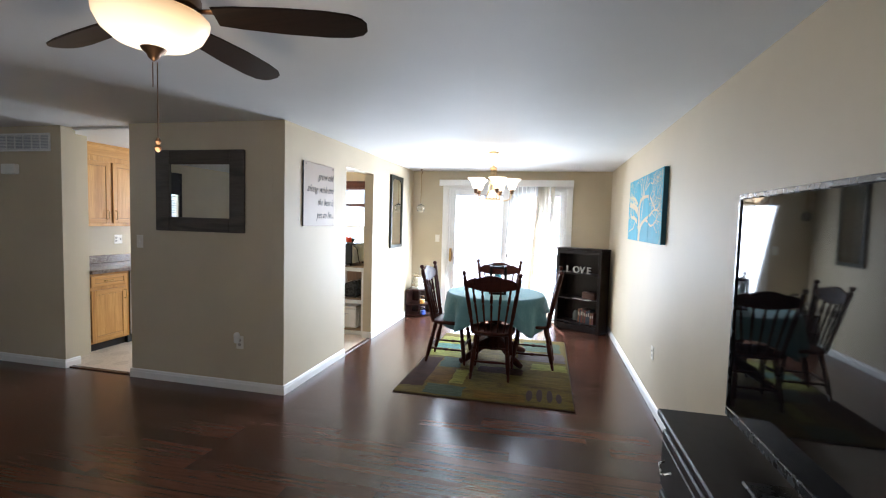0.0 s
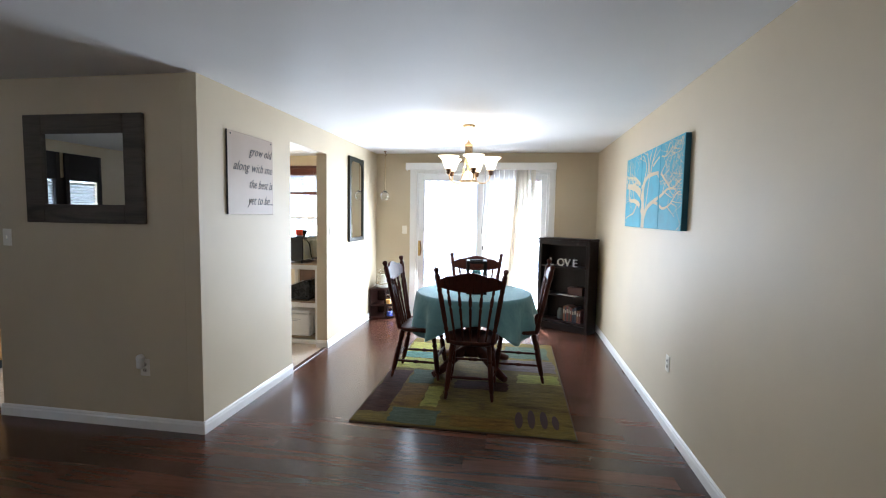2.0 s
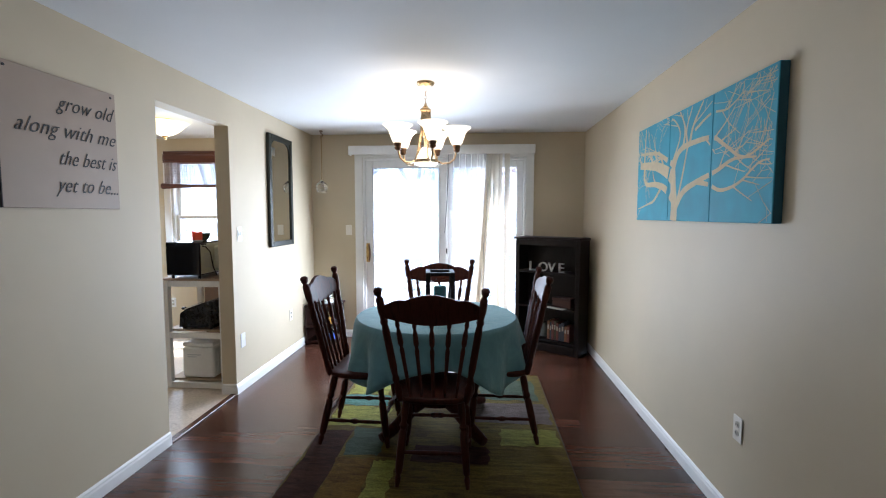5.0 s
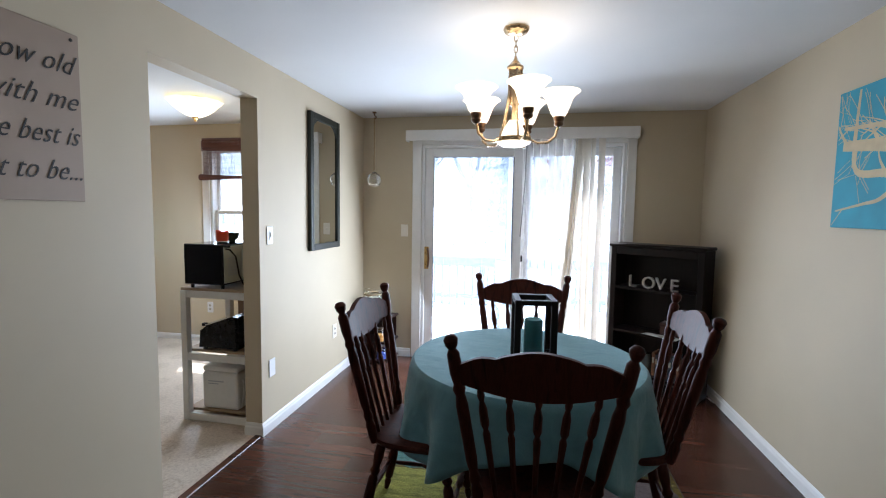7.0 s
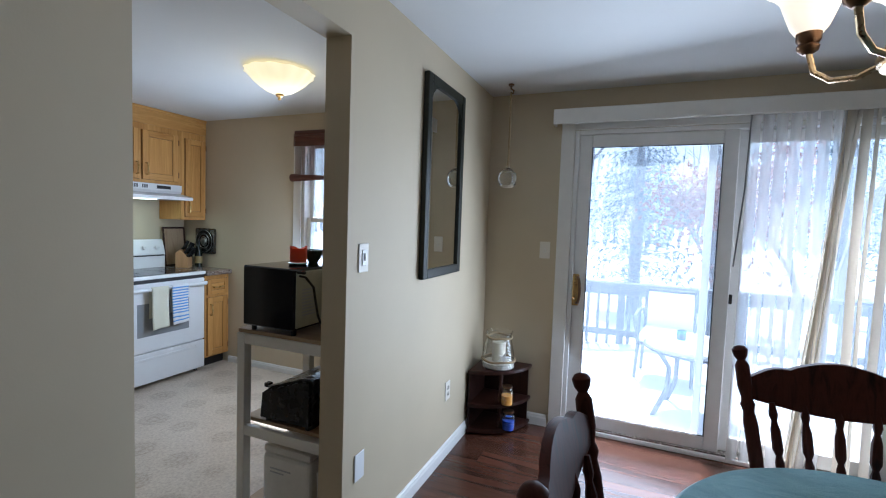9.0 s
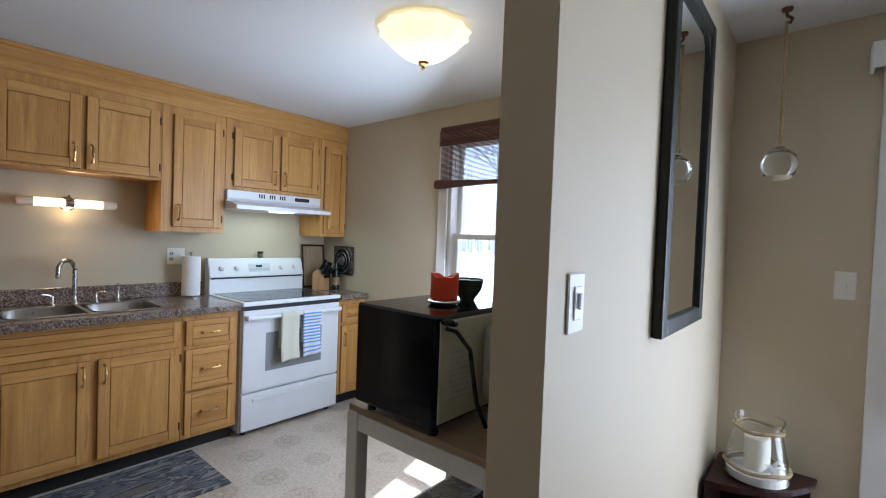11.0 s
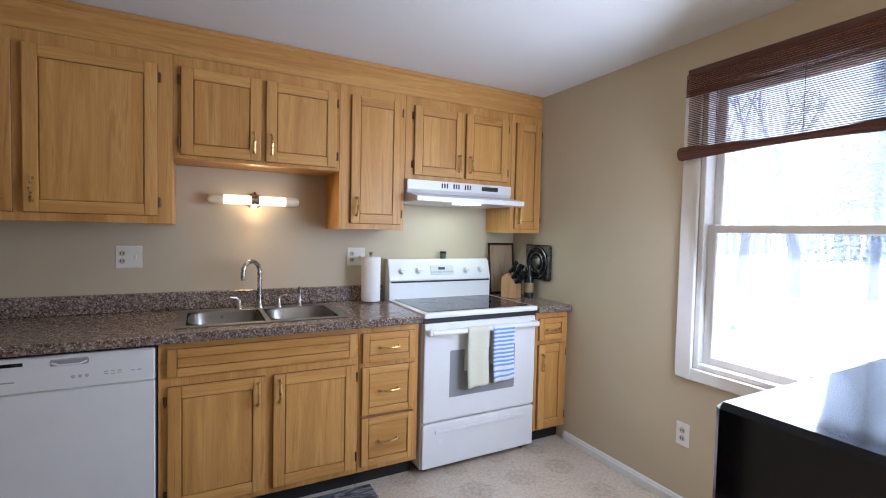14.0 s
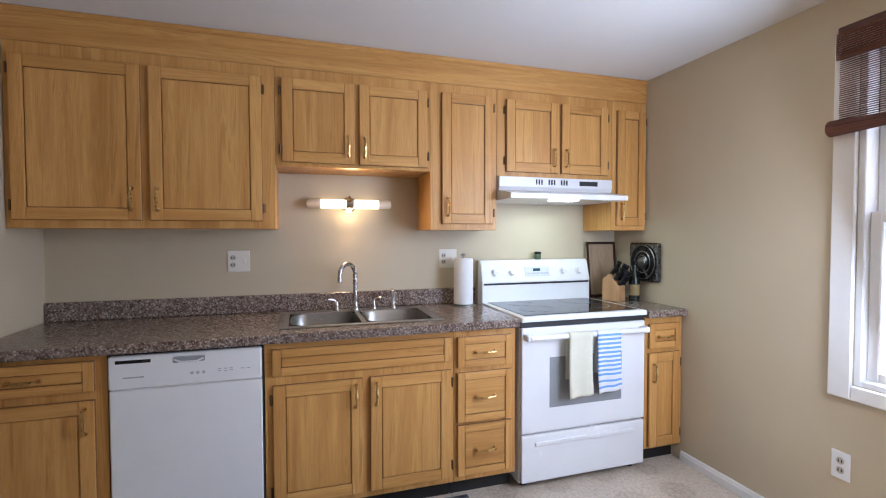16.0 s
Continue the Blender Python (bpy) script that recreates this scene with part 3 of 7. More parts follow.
part("mullion", box(XW - T, XW, 0.942, 1.058, VZ0, VZ1), DARKCLOTH, sw_)

# ---- dining room ----
RUG = material("patchwork_rug", (0.2, 0.16, 0.06), 0.95)
n = Nodes(RUG)
mp = n.coords()
drift = n.noise(n.coords((1.2, 4, 1)), 1.6, 6, 0.7, 1.0)
wash = n.ramp(drift.outputs["Fac"], [(0.30, (0.060, 0.036, 0.012)), (0.45, (0.115, 0.082, 0.018)), (0.58, (0.150, 0.115, 0.022)), (0.72, (0.085, 0.072, 0.022))])
strk = n.noise(n.coords((3, 30, 1)), 1.5, 5, 0.7)
tuft = n.noise(mp, 130, 3, 0.7)
s1 = n.ramp(strk.outputs["Fac"], [(0.3, (0.45, 0.42, 0.38)), (0.65, (1.1, 1.05, 0.95))])
s2 = n.ramp(tuft.outputs["Fac"], [(0.3, (0.5, 0.5, 0.5)), (0.65, (1.1, 1.1, 1.1))])
n.colour(n.mix(1.0, n.mix(1.0, wash.outputs["Color"], s1.outputs["Color"], "MULTIPLY"), s2.outputs["Color"], "MULTIPLY"))
n.bump(tuft.outputs["Fac"], 0.8, 0.006)
n.b.inputs["Specular IOR Level"].default_value = 0.15


def pile(name, dark, light):
    """One dyed field of the rug: streaked, tufted pile."""
    m = material(name, light, 0.95, 0.0, 0.1)
    k = Nodes(m)
    streak, tufts = k.noise(k.coords((4, 16, 1)), 1.8, 5, 0.7, 0.8), k.noise(k.coords(), 130, 3, 0.7)
    shade_ = k.ramp(tufts.outputs["Fac"], [(0.3, (0.55, 0.55, 0.55)), (0.65, (1.1, 1.1, 1.1))])
    k.colour(k.mix(1.0, k.ramp(streak.outputs["Fac"], [(0.35, dark), (0.62, light)]).outputs["Color"], shade_.outputs["Color"], "MULTIPLY"))
    k.bump(tufts.outputs["Fac"], 0.8, 0.006)
    return m


rug = thing("area_rug", "olive, gold and brown patchwork pile rug under the dining table", "rug")
RX0, RX1, RY0, RY1 = -1.315, 0.27, 3.80, 6.05
part("rug_body", box(RX0, RX1, RY0, RY1, 0.0005, 0.012, 0.004), RUG, rug)
part("binding", box(RX0 - 0.006, RX1 + 0.006, RY0 - 0.006, RY0 + 0.004, 0.0006, 0.010, 0.003, box(RX0 - 0.006, RX0 + 0.004, RY0, RY1, 0.0006, 0.0095, 0.003, box(RX1 - 0.004, RX1 + 0.006, RY0, RY1, 0.0006, 0.0095, 0.003, box(RX0, RX1, RY1 - 0.004, RY1 + 0.006, 0.0006, 0.0095, 0.003)))), plain("rug_binding", (0.05, 0.035, 0.02), 0.9), rug, "dark brown bound edge")
PILES = {"brown": pile("red_brown_pile", (0.020, 0.008, 0.006), (0.055, 0.022, 0.014)), "teal": pile("grey_teal_pile", (0.040, 0.055, 0.035), (0.075, 0.100, 0.068)),
         "gold": pile("gold_pile", (0.07, 0.036, 0.010), (0.15, 0.085, 0.016)), "lime": pile("yellow_green_pile", (0.12, 0.12, 0.025), (0.26, 0.245, 0.05)),
         "aqua": pile("turquoise_pile", (0.045, 0.10, 0.085), (0.09, 0.18, 0.155)), "mauve": pile("grey_mauve_pile", (0.065, 0.048, 0.042), (0.125, 0.095, 0.085))}
q = random.Random(4)
for k, (hue, x0, x1, y0, y1) in enumerate((("brown", -1.305, -1.10, 3.98, 4.90), ("teal", -1.08, -0.86, 4.60, 4.95), ("gold", -1.10, -0.88, 4.10, 4.57), ("lime", -0.87, -0.74, 4.14, 4.55), ("teal", -1.06, -0.70, 3.83, 4.07),
                                           ("lime", -1.30, -0.90, 4.97, 5.28), ("aqua", -1.30, -0.95, 5.30, 5.50), ("lime", -1.29, -0.98, 5.52, 5.86), ("mauve", -0.28, 0.24, 5.08, 5.42), ("lime", -0.12, 0.25, 4.78, 5.00),
                                           ("gold", -0.60, -0.15, 3.84, 4.02), ("brown", -0.66, -0.20, 4.55, 4.75), ("gold", -0.85, -0.35, 5.55, 5.95), ("teal", -0.25, 0.20, 5.48, 5.90))):
    edge = []
    for (xa, ya), (xb, yb) in zip(((x0, y0), (x1, y0), (x1, y1), (x0, y1)), ((x1, y0), (x1, y1), (x0, y1), (x0, y0))):
        edge += [(xa + (xb - xa) * u / 8 + q.uniform(-0.012, 0.012), ya + (yb - ya) * u / 8 + q.uniform(-0.012, 0.012)) for u in range(8)]
    edge = [(min(max(x, RX0 + 0.005), RX1 - 0.005), y) for x, y in edge]
    part("colour_field", prism(edge, 0.0006, Matrix(((1, 0, 0, 0), (0, 0, 1, 0), (0, 1, 0, 0.0121 + 0.00004 * k), (0, 0, 0, 1)))), PILES[hue], rug)
DARKRED = plain("dark_red_pile", (0.035, 0.013, 0.009), 0.95, 0.4, 60, 0.4)
for x, y, w, l in ((-0.11, 4.03, 0.028, 0.13), (-0.02, 4.06, 0.026, 0.15), (0.07, 4.06, 0.026, 0.14), (0.15, 4.03, 0.024, 0.11)):
    part("motif", lathe([(0.0, 0.0135), (1.0, 0.0128), (1.05, 0.0121)], 14, None, Matrix.Translation((x, y, 0)) @ Matrix.Diagonal((w, l, 1, 1)), False), DARKRED, rug, "dark red leaf motif")

TX, TY, TR, TZ = -0.55, 5.08, 0.545, 0.755
table = thing("dining_table", "round dark cherry pedestal dining table under a teal cloth", "table", (TX, TY, 0.012))
part("tabletop", lathe([(0, 0.705), (0.50, 0.705), (0.525, 0.715), (0.53, 0.73), (0, 0.735)], 40), CHERRY, table, smooth=True)
part("pedestal", lathe([(0.16, 0.16), (0.13, 0.20), (0.075, 0.26), (0.06, 0.34), (0.085, 0.44), (0.095, 0.50), (0.06, 0.58), (0.07, 0.64), (0.2, 0.69), (0.22, 0.705)], 24), CHERRY, table, smooth=True)
for k in range(4):
    a = math.pi / 4 + k * math.pi / 2
    c, s = math.cos(a), math.sin(a)
    part("foot", tube([(0.08 * c, 0.08 * s, 0.20), (0.2 * c, 0.2 * s, 0.16), (0.33 * c, 0.33 * s, 0.075), (0.42 * c, 0.42 * s, 0.04), (0.46 * c, 0.46 * s, 0.03)], [0.05, 0.05, 0.04, 0.036, 0.028], 10), CHERRY, table, smooth=True)

TEAL = material("teal_cotton", (0.085, 0.19, 0.215), 0.85)
n = Nodes(TEAL)
mp = n.coords()
weave, crease = n.noise(mp, 350, 2), n.noise(n.coords((1, 2.4, 1), (0, 0, 0.5)), 8, 6, 0.6, 0.9)
n.colour(n.ramp(crease.outputs["Fac"], [(0.3, (0.11, 0.255, 0.29)), (0.7, (0.155, 0.33, 0.365))]).outputs["Color"])
mixh = n.mix(0.25, crease.outputs["Color"], weave.outputs["Color"])
n.bump(mixh, 0.75, 0.014)
n.b.inputs["Sheen Weight"].default_value = 0.25
cloth = thing("tablecloth", "creased teal cotton tablecloth draped over the round table", "tablecloth", (TX, TY, 0))
bm = bmesh.new()
NA = 160
prof = [(0.0, 0), (0.2, 0), (0.38, 0), (0.5, 0), (TR - 0.012, 0.0), (TR, 0.012), (TR + 0.006, 0.03)] + [(None, k / 9) for k in range(1, 10)]
rings = []
for r, d in prof:
    if r == 0.0:
        rings.append([bm.verts.new((0, 0, TZ + 0.012))])
        continue
    ring = []
    for k in range(NA):
        a = 2 * math.pi * k / NA
        drop = 0.285 + 0.10 * math.cos(4 * (a + 0.72)) + 0.015 * math.sin(7 * a)
        if r is None:
            wave = math.sin(11 * a + 0.8 * math.sin(3 * a)) + 0.45 * math.sin(17 * a + 1.3)
            corner = max(0.0, math.cos(4 * (a + 0.72)))
            rr = TR + 0.008 + d * 0.035 + d * (0.020 + 0.022 * corner) * wave
            z = TZ + 0.012 - 0.03 - d * (drop - 0.03)
        else:
            rr, z = r, TZ + 0.012 - d + (0.0015 * noise.noise(Vector((9 * r * math.cos(a), 9 * r * math.sin(a), 3))) if r < 0.5 else 0)
        ring.append(bm.verts.new((rr * math.cos(a), rr * math.sin(a), z)))
    rings.append(ring)
for a, b in zip(rings, rings[1:]):
    for k in range(NA):
        f = list(dict.fromkeys([a[k % len(a)], a[(k + 1) % NA % len(a)], b[(k + 1) % NA], b[k]]))
        bm.faces.new(f)
bmesh.ops.recalc_face_normals(bm, faces=bm.faces[:])
cl = part("cloth", bm, TEAL, cloth, smooth=True)
sol = cl.modifiers.new("thickness", "SOLIDIFY")
sol.thickness, sol.offset = 0.0022, 1


def turned(a, b, radii, seg=10, bm=None):
    """A turned rod from a to b; radii: (share of the length, radius)."""
    length = (Vector(b) - Vector(a)).length
    return lathe([(r, s * length) for s, r in radii], seg, bm, between(a, b))


def dining_chair(name="dining_chair"):
    ch = thing(name, "dark cherry wood spindle-back dining chair at the table", "chair", group="chairs round the table")
    seat = bmesh.new()
    N = 36
    rows = []
    for z, s in ((0.418, 0.90), (0.428, 0.97), (0.44, 1.0), (0.452, 0.985), (0.455, 0.95), (0.447, 0.55), (0.445, 0.0)):
        ring = []
        for k in range(N if s else 1):
            a = 2 * math.pi * k / N
            c, q = math.cos(a), math.sin(a)
            x = 0.235 * math.copysign(abs(c) ** 0.55, c) * (1 + 0.06 * q)
            y = 0.215 * math.copysign(abs(q) ** 0.6, q)
            ring.append(seat.verts.new((x * s, y * s + 0.01, z)))
        rows.append(ring)
    for a, b in zip(rows, rows[1:]):
        for k in range(N):
            f = list(dict.fromkeys([a[k], a[(k + 1) % N], b[(k + 1) % N % len(b)], b[k % len(b)]]))
            seat.faces.new(f)
    seat.faces.new(rows[0][::-1])
    bmesh.ops.recalc_face_normals(seat, faces=seat.faces[:])
    part("seat", seat, CHERRY, ch, smooth=True)
    legp = [(0, 0.011), (0.05, 0.014), (0.10, 0.017), (0.14, 0.012), (0.17, 0.020), (0.40, 0.024), (0.62, 0.022), (0.66, 0.015), (0.70, 0.024), (0.74, 0.016), (0.85, 0.023), (1, 0.020)]
    for sx in (-1, 1):
        part("leg", turned((sx * 0.205, 0.20, 0.0), (sx * 0.165, 0.14, 0.425), legp), CHERRY, ch, smooth=True)
        part("leg", turned((sx * 0.195, -0.235, 0.0), (sx * 0.155, -0.14, 0.425), legp), CHERRY, ch, smooth=True)
        part("side_stretcher", turned((sx * 0.192, 0.175, 0.15), (sx * 0.184, -0.20, 0.15), [(0, 0.008), (0.3, 0.012), (0.42, 0.009), (0.5, 0.018), (0.58, 0.009), (0.7, 0.012), (1, 0.008)]), CHERRY, ch, smooth=True)
        postp = [(0, 0.016), (0.06, 0.020), (0.12, 0.021), (0.16, 0.014), (0.19, 0.021), (0.23, 0.015), (0.30, 0.020), (0.62, 0.021), (0.68, 0.016), (0.71, 0.022), (0.74, 0.016), (0.80, 0.022), (0.90, 0.021), (0.925, 0.012), (0.945, 0.020), (0.975, 0.024), (0.993, 0.016), (1, 0.0)]
        part("post", turned((sx * 0.185, -0.165, 0.435), (sx * 0.285, -0.285, 1.045), postp, 12), CHERRY, ch, smooth=True)
    part("front_stretcher", turned((-0.195, 0.185, 0.20), (0.195, 0.185, 0.20), [(0, 0.008), (0.25, 0.012), (0.38, 0.009), (0.44, 0.018), (0.5, 0.013), (0.56, 0.018), (0.62, 0.009), (0.75, 0.012), (1, 0.008)]), CHERRY, ch, smooth=True)
    part("rear_stretcher", turned((-0.18, -0.205, 0.17), (0.18, -0.205, 0.17), [(0, 0.008), (0.5, 0.014), (1, 0.008)]), CHERRY, ch, smooth=True)
    crest = bmesh.new()
    cols = 24
    g = []
    for i in range(cols + 1):
        u = i / cols * 2 - 1
        x = 0.272 * u
        top = 0.940 + 0.073 * max(0, math.cos(u * 1.55)) ** 1.6 + 0.012 * math.cos(u * 9) * (abs(u) > 0.45) + 0.02 * abs(u) ** 3
        low = 0.868 - 0.012 * math.cos(u * 2.4) + 0.016 * abs(u) ** 2
        y = -0.250 - 0.028 * (1 - u * u)
        g.append([crest.verts.new((x, y - t - 0.2 * (z - 0.93), z)) for z, t in ((low, 0), (0.5 * (low + top), -0.004), (top, 0), (top, 0.02), (0.5 * (low + top), 0.022), (low, 0.02))])
    for a, b in zip(g, g[1:]):
        for k in range(6):
            crest.faces.new([a[k], a[(k + 1) % 6], b[(k + 1) % 6], b[k]])
    crest.faces.new(g[0]), crest.faces.new(g[-1][::-1])
    bmesh.ops.recalc_face_normals(crest, faces=crest.faces[:])
    part("backrest", crest, CHERRY, ch, smooth=True)
    for i in range(5):
        u = (i - 2) / 2
        part("spindle", turned((0.125 * u, -0.165, 0.44), (0.190 * u, -0.252 - 0.026 * (1 - u * u), 0.885), [(0, 0.008), (0.2, 0.010), (0.5, 0.011), (0.62, 0.013), (0.66, 0.008), (0.70, 0.015), (0.82, 0.014), (0.88, 0.008), (0.92, 0.013), (1, 0.008)], 8), CHERRY, ch, smooth=True)
    return ch


chair = dining_chair()
CHAIRS = [(-0.510, 4.54, 1), (-1.015, 4.895, -91), (-0.125, 5.0, 89), (-0.57, 5.45, 183)]
chair.matrix_world = pose(CHAIRS[0][0], CHAIRS[0][1], 0.012, 0, 0, CHAIRS[0][2]) @ Matrix.Diagonal((0.96, 1.0, 1.025, 1))
bpy.context.view_layer.update()
for x, y, a in CHAIRS[1:]:
    copy_thing(chair, pose(x, y, 0.012, 0, 0, a))

# lantern on the table
lan = thing("candle_lantern", "dark bronze metal lantern with teal pillar candle, shells and starfish", "lantern", (-0.520, 4.985, TZ + 0.0135), 7)
lan.scale = (0.93, 0.93, 0.94)
LM = plain("lantern_metal", (0.011, 0.008, 0.007), 0.62, 0.3, 30, 0.05, 0.2)
part("base", box(-0.10, 0.10, -0.10, 0.10, 0, 0.022, 0.004), LM, lan)
for sx in (-1, 1):
    for sy in (-1, 1):
        part("post", box(sx * 0.085 - 0.015, sx * 0.085 + 0.015, sy * 0.085 - 0.015, sy * 0.085 + 0.015, 0.022, 0.31, 0.003), LM, lan)
        part("shell", lathe([(0, 0), (0.02, 0.004), (0.014, 0.014), (0, 0.02)], 8, None, pose(sx * 0.05, sy * 0.045, 0.023, 12 * sx, 9)), plain("shell", (0.55, 0.50, 0.42), 0.5), lan, "pale sea shell")
part("roof_frame", ring_frame(-0.10, 0.10, -0.10, 0.10, 0, 0.026, 0.032, 0.003), LM, lan).matrix_local = pose(0, 0, 0.33, -90)
part("candle", lathe([(0, 0.023), (0.045, 0.023), (0.046, 0.215), (0.042, 0.224), (0.025, 0.214), (0, 0.214)], 24), plain("teal_wax", (0.03, 0.20, 0.22), 0.4, 0.15, 20), lan, "teal pillar candle", True)
for m in (pose(0, 0.088, 0), pose(0, -0.088, 0), pose(0.088, 0, 0, 0, 0, 90), pose(-0.088, 0, 0, 0, 0, 90)):
    part("pane", box(-0.076, 0.076, -0.001, 0.001, 0.023, 0.308, m=m), CLEAR, lan).visible_shadow = False
STAR = plain("starfish", (0.45, 0.24, 0.11), 0.8, 0.3, 60, 0.4)
pts = []
for k in range(10):
    r = 0.042 if k % 2 == 0 else 0.012
    pts.append((r * math.cos(k * math.pi / 5), r * math.sin(k * math.pi / 5)))
part("starfish", prism(pts, 0.008, pose(0.02, -0.055, 0.055, -35, 0, 20), 0.002), STAR, lan, "tan dried starfish")

# bookcase across the corner
bc = thing("bookcase", "espresso-brown wooden three-shelf bookcase standing angled in the corner", "bookcase", (0.16, 7.055, 0), -36)
BW, BD, BH = 0.735, 0.23, 1.215
part("side_panel", box(0, 0.022, 0, BD, 0, BH - 0.03, 0.002), ESPRESSO, bc)
part("side_panel", box(BW - 0.022, BW, 0, BD, 0, BH - 0.03, 0.002), ESPRESSO, bc)
part("front_stile", box(-0.002, 0.045, -0.012, -0.0005, 0, BH - 0.03, 0.003), ESPRESSO, bc)
part("front_stile", box(BW - 0.045, BW + 0.002, -0.012, -0.0005, 0, BH - 0.03, 0.003), ESPRESSO, bc)
part("top", box(-0.02, BW + 0.012, -0.03, BD, BH - 0.028, BH, 0.007), ESPRESSO, bc)
part("top_rail", box(0.046, BW - 0.046, -0.012, -0.0005, BH - 0.09, BH - 0.03, 0.003), ESPRESSO, bc)
part("back_panel", box(0.022, BW - 0.022, BD - 0.012, BD, 0.05, BH - 0.03), ESPRESSO, bc)
part("plinth", box(0.046, BW - 0.046, -0.012, -0.0005, 0, 0.09, 0.003), ESPRESSO, bc)
SHELVES = (0.10, 0.45, 0.825)
for z in SHELVES:
    part("shelf", box(0.023, BW - 0.023, 0.0, BD - 0.013, z, z + 0.022, 0.002), ESPRESSO, bc)
BM = bc.matrix_world.copy()
SILVER = plain("silver_letter_paint", (0.52, 0.51, 0.48), 0.4, 0.2, 40)
for k, ch in enumerate("LOVE"):
    lt = thing("letter_" + ch.lower(), "silver painted wooden letter %s standing on a bookcase shelf" % ch, "letter", group="letters on the shelf")
    lt.matrix_world = BM @ pose(0.125 + 0.114 * k, 0.06, SHELVES[2] + 0.0225)
    text(ch, 0.142, pose(0, 0, 0.0, 90), SILVER, lt, "letter_body", depth=0.012)
bx = thing("storage_box", "small brown box on the middle shelf of the bookcase", "box")
bx.matrix_world = BM @ pose(0.40, 0.08, SHELVES[1] + 0.0225, 0, 0, 3)
part("body", box(0, 0.20, 0, 0.11, 0, 0.07, 0.004), plain("brown_card", (0.10, 0.045, 0.035), 0.6), bx)
part("lid", box(-0.003, 0.203, -0.003, 0.113, 0.0701, 0.10, 0.004), plain("brown_card_lid", (0.08, 0.035, 0.028), 0.6), bx)
pp = thing("paper_stack", "loose sheets of white paper on the middle shelf", "paper")
pp.matrix_world = BM @ pose(0.29, -0.005, SHELVES[1] + 0.0222, 0, 0, -6)
for k in range(3):
    part("sheet", box(0, 0.28, 0, 0.075, 0.0015 * k, 0.0015 * k + 0.0012, m=pose(0.004 * k, -0.004 * k, 0, 0, 0, 2 * k)), WHITEPLASTIC, pp)
rb = random.Random(5)
x = 0.36
for k in range(9):
    w, hh = rb.uniform(0.016, 0.032), rb.uniform(0.16, 0.21)
    bk = thing("book", "upright book with worn spine on the bottom shelf", "book", group="books on the shelf")
    bk.matrix_world = BM @ pose(x, 0.05, SHELVES[0] + 0.0225)
    col = rb.choice([(0.16, 0.05, 0.04), (0.05, 0.06, 0.08), (0.30, 0.26, 0.20), (0.09, 0.07, 0.05), (0.22, 0.10, 0.05)])
    part("cover", box(0, w, 0, 0.14, 0, hh, 0.002), plain("book_cover", col, 0.6, 0.2, 40), bk)
    part("spine_label", box(w * 0.2, w * 0.8, -0.001, 0.001, hh * 0.55, hh * 0.8), plain("spine_label", (0.45, 0.40, 0.32), 0.6), bk)
    x += w + 0.003
jar = thing("glass_jar", "dark glass jar on the bottom shelf of the bookcase", "jar")
jar.matrix_world = BM @ pose(0.29, 0.12, SHELVES[0] + 0.0225)
part("body", lathe([(0.03, 0), (0.05, 0.01), (0.052, 0.11), (0.035, 0.14), (0.035, 0.16)], 18), plain("smoky_glass", (0.10, 0.11, 0.10), 0.15), jar, smooth=True)

# corner table with lantern and candles
ct = thing("corner_table", "small dark wood three-tier corner table in the room corner", "table", (XL + 0.02, YB - 0.02, 0), -90)


def quarter(r, z0, z1, bm=None):
    """A bowed corner shelf, its straight sides along x and y."""
    out = [(0.0, 0.0), (r, 0.0)] + [(r * (1.0 - 0.22 * (1 - math.cos(a))) * math.cos(a) if a else r, r * math.sin(a)) for a in (0.15, 0.35, 0.6, 0.785)]
    out += [(b, a) for a, b in out[1:-1]][::-1]
    return prism(out, z1 - z0, Matrix(((1, 0, 0, 0), (0, 0, 1, 0), (0, 1, 0, z0), (0, 0, 0, 1))), 0.004, bm)


for z in (0.42, 0.19, 0.015):
    part("shelf", quarter(0.36, z, z + 0.025), MAHOGANY, ct)
part("side_panel", box(0.0, 0.34, 0.0, 0.014, 0, 0.419, 0.002), MAHOGANY, ct)
part("side_panel", box(0.0, 0.014, 0.015, 0.34, 0, 0.419, 0.002), MAHOGANY, ct)
for z0, z1 in ((0.0405, 0.1895), (0.2155, 0.4195)):
    part("post", lathe([(0.012, z0), (0.016, z0 + 0.03), (0.010, (z0 + z1) / 2 - 0.03), (0.017, (z0 + z1) / 2), (0.010, (z0 + z1) / 2 + 0.03), (0.016, z1 - 0.03), (0.012, z1)], 12, None, pose(0.24, 0.20, 0)), MAHOGANY, ct, smooth=True)
part("plinth", quarter(0.30, 0.0, 0.0145), MAHOGANY, ct)
WAX = plain("cream_wax", (0.75, 0.70, 0.58), 0.5, 0.1, 12)
ROPE = plain("natural_rope", (0.42, 0.31, 0.17), 0.9, 0.4, 90, 0.6)
jl = thing("glass_hurricane", "clear glass hurricane jar with rope trim, cream candle and white starfish", "candle holder", (XL + 0.18, YB - 0.20, 0.4455))
jl.scale = (1.3, 1.3, 1.3)
part("jar", lathe([(0, 0.002), (0.085, 0.002), (0.088, 0.015), (0.085, 0.06), (0.066, 0.155), (0.064, 0.175), (0.072, 0.195), (0.069, 0.195), (0.061, 0.175), (0.063, 0.155), (0.082, 0.06), (0.085, 0.015), (0, 0.006)], 28, close=False), CLEAR, jl, smooth=True).visible_shadow = False
part("candle", lathe([(0, 0.007), (0.036, 0.007), (0.036, 0.135), (0.030, 0.14), (0, 0.135)], 20), WAX, jl, "cream pillar candle", True)
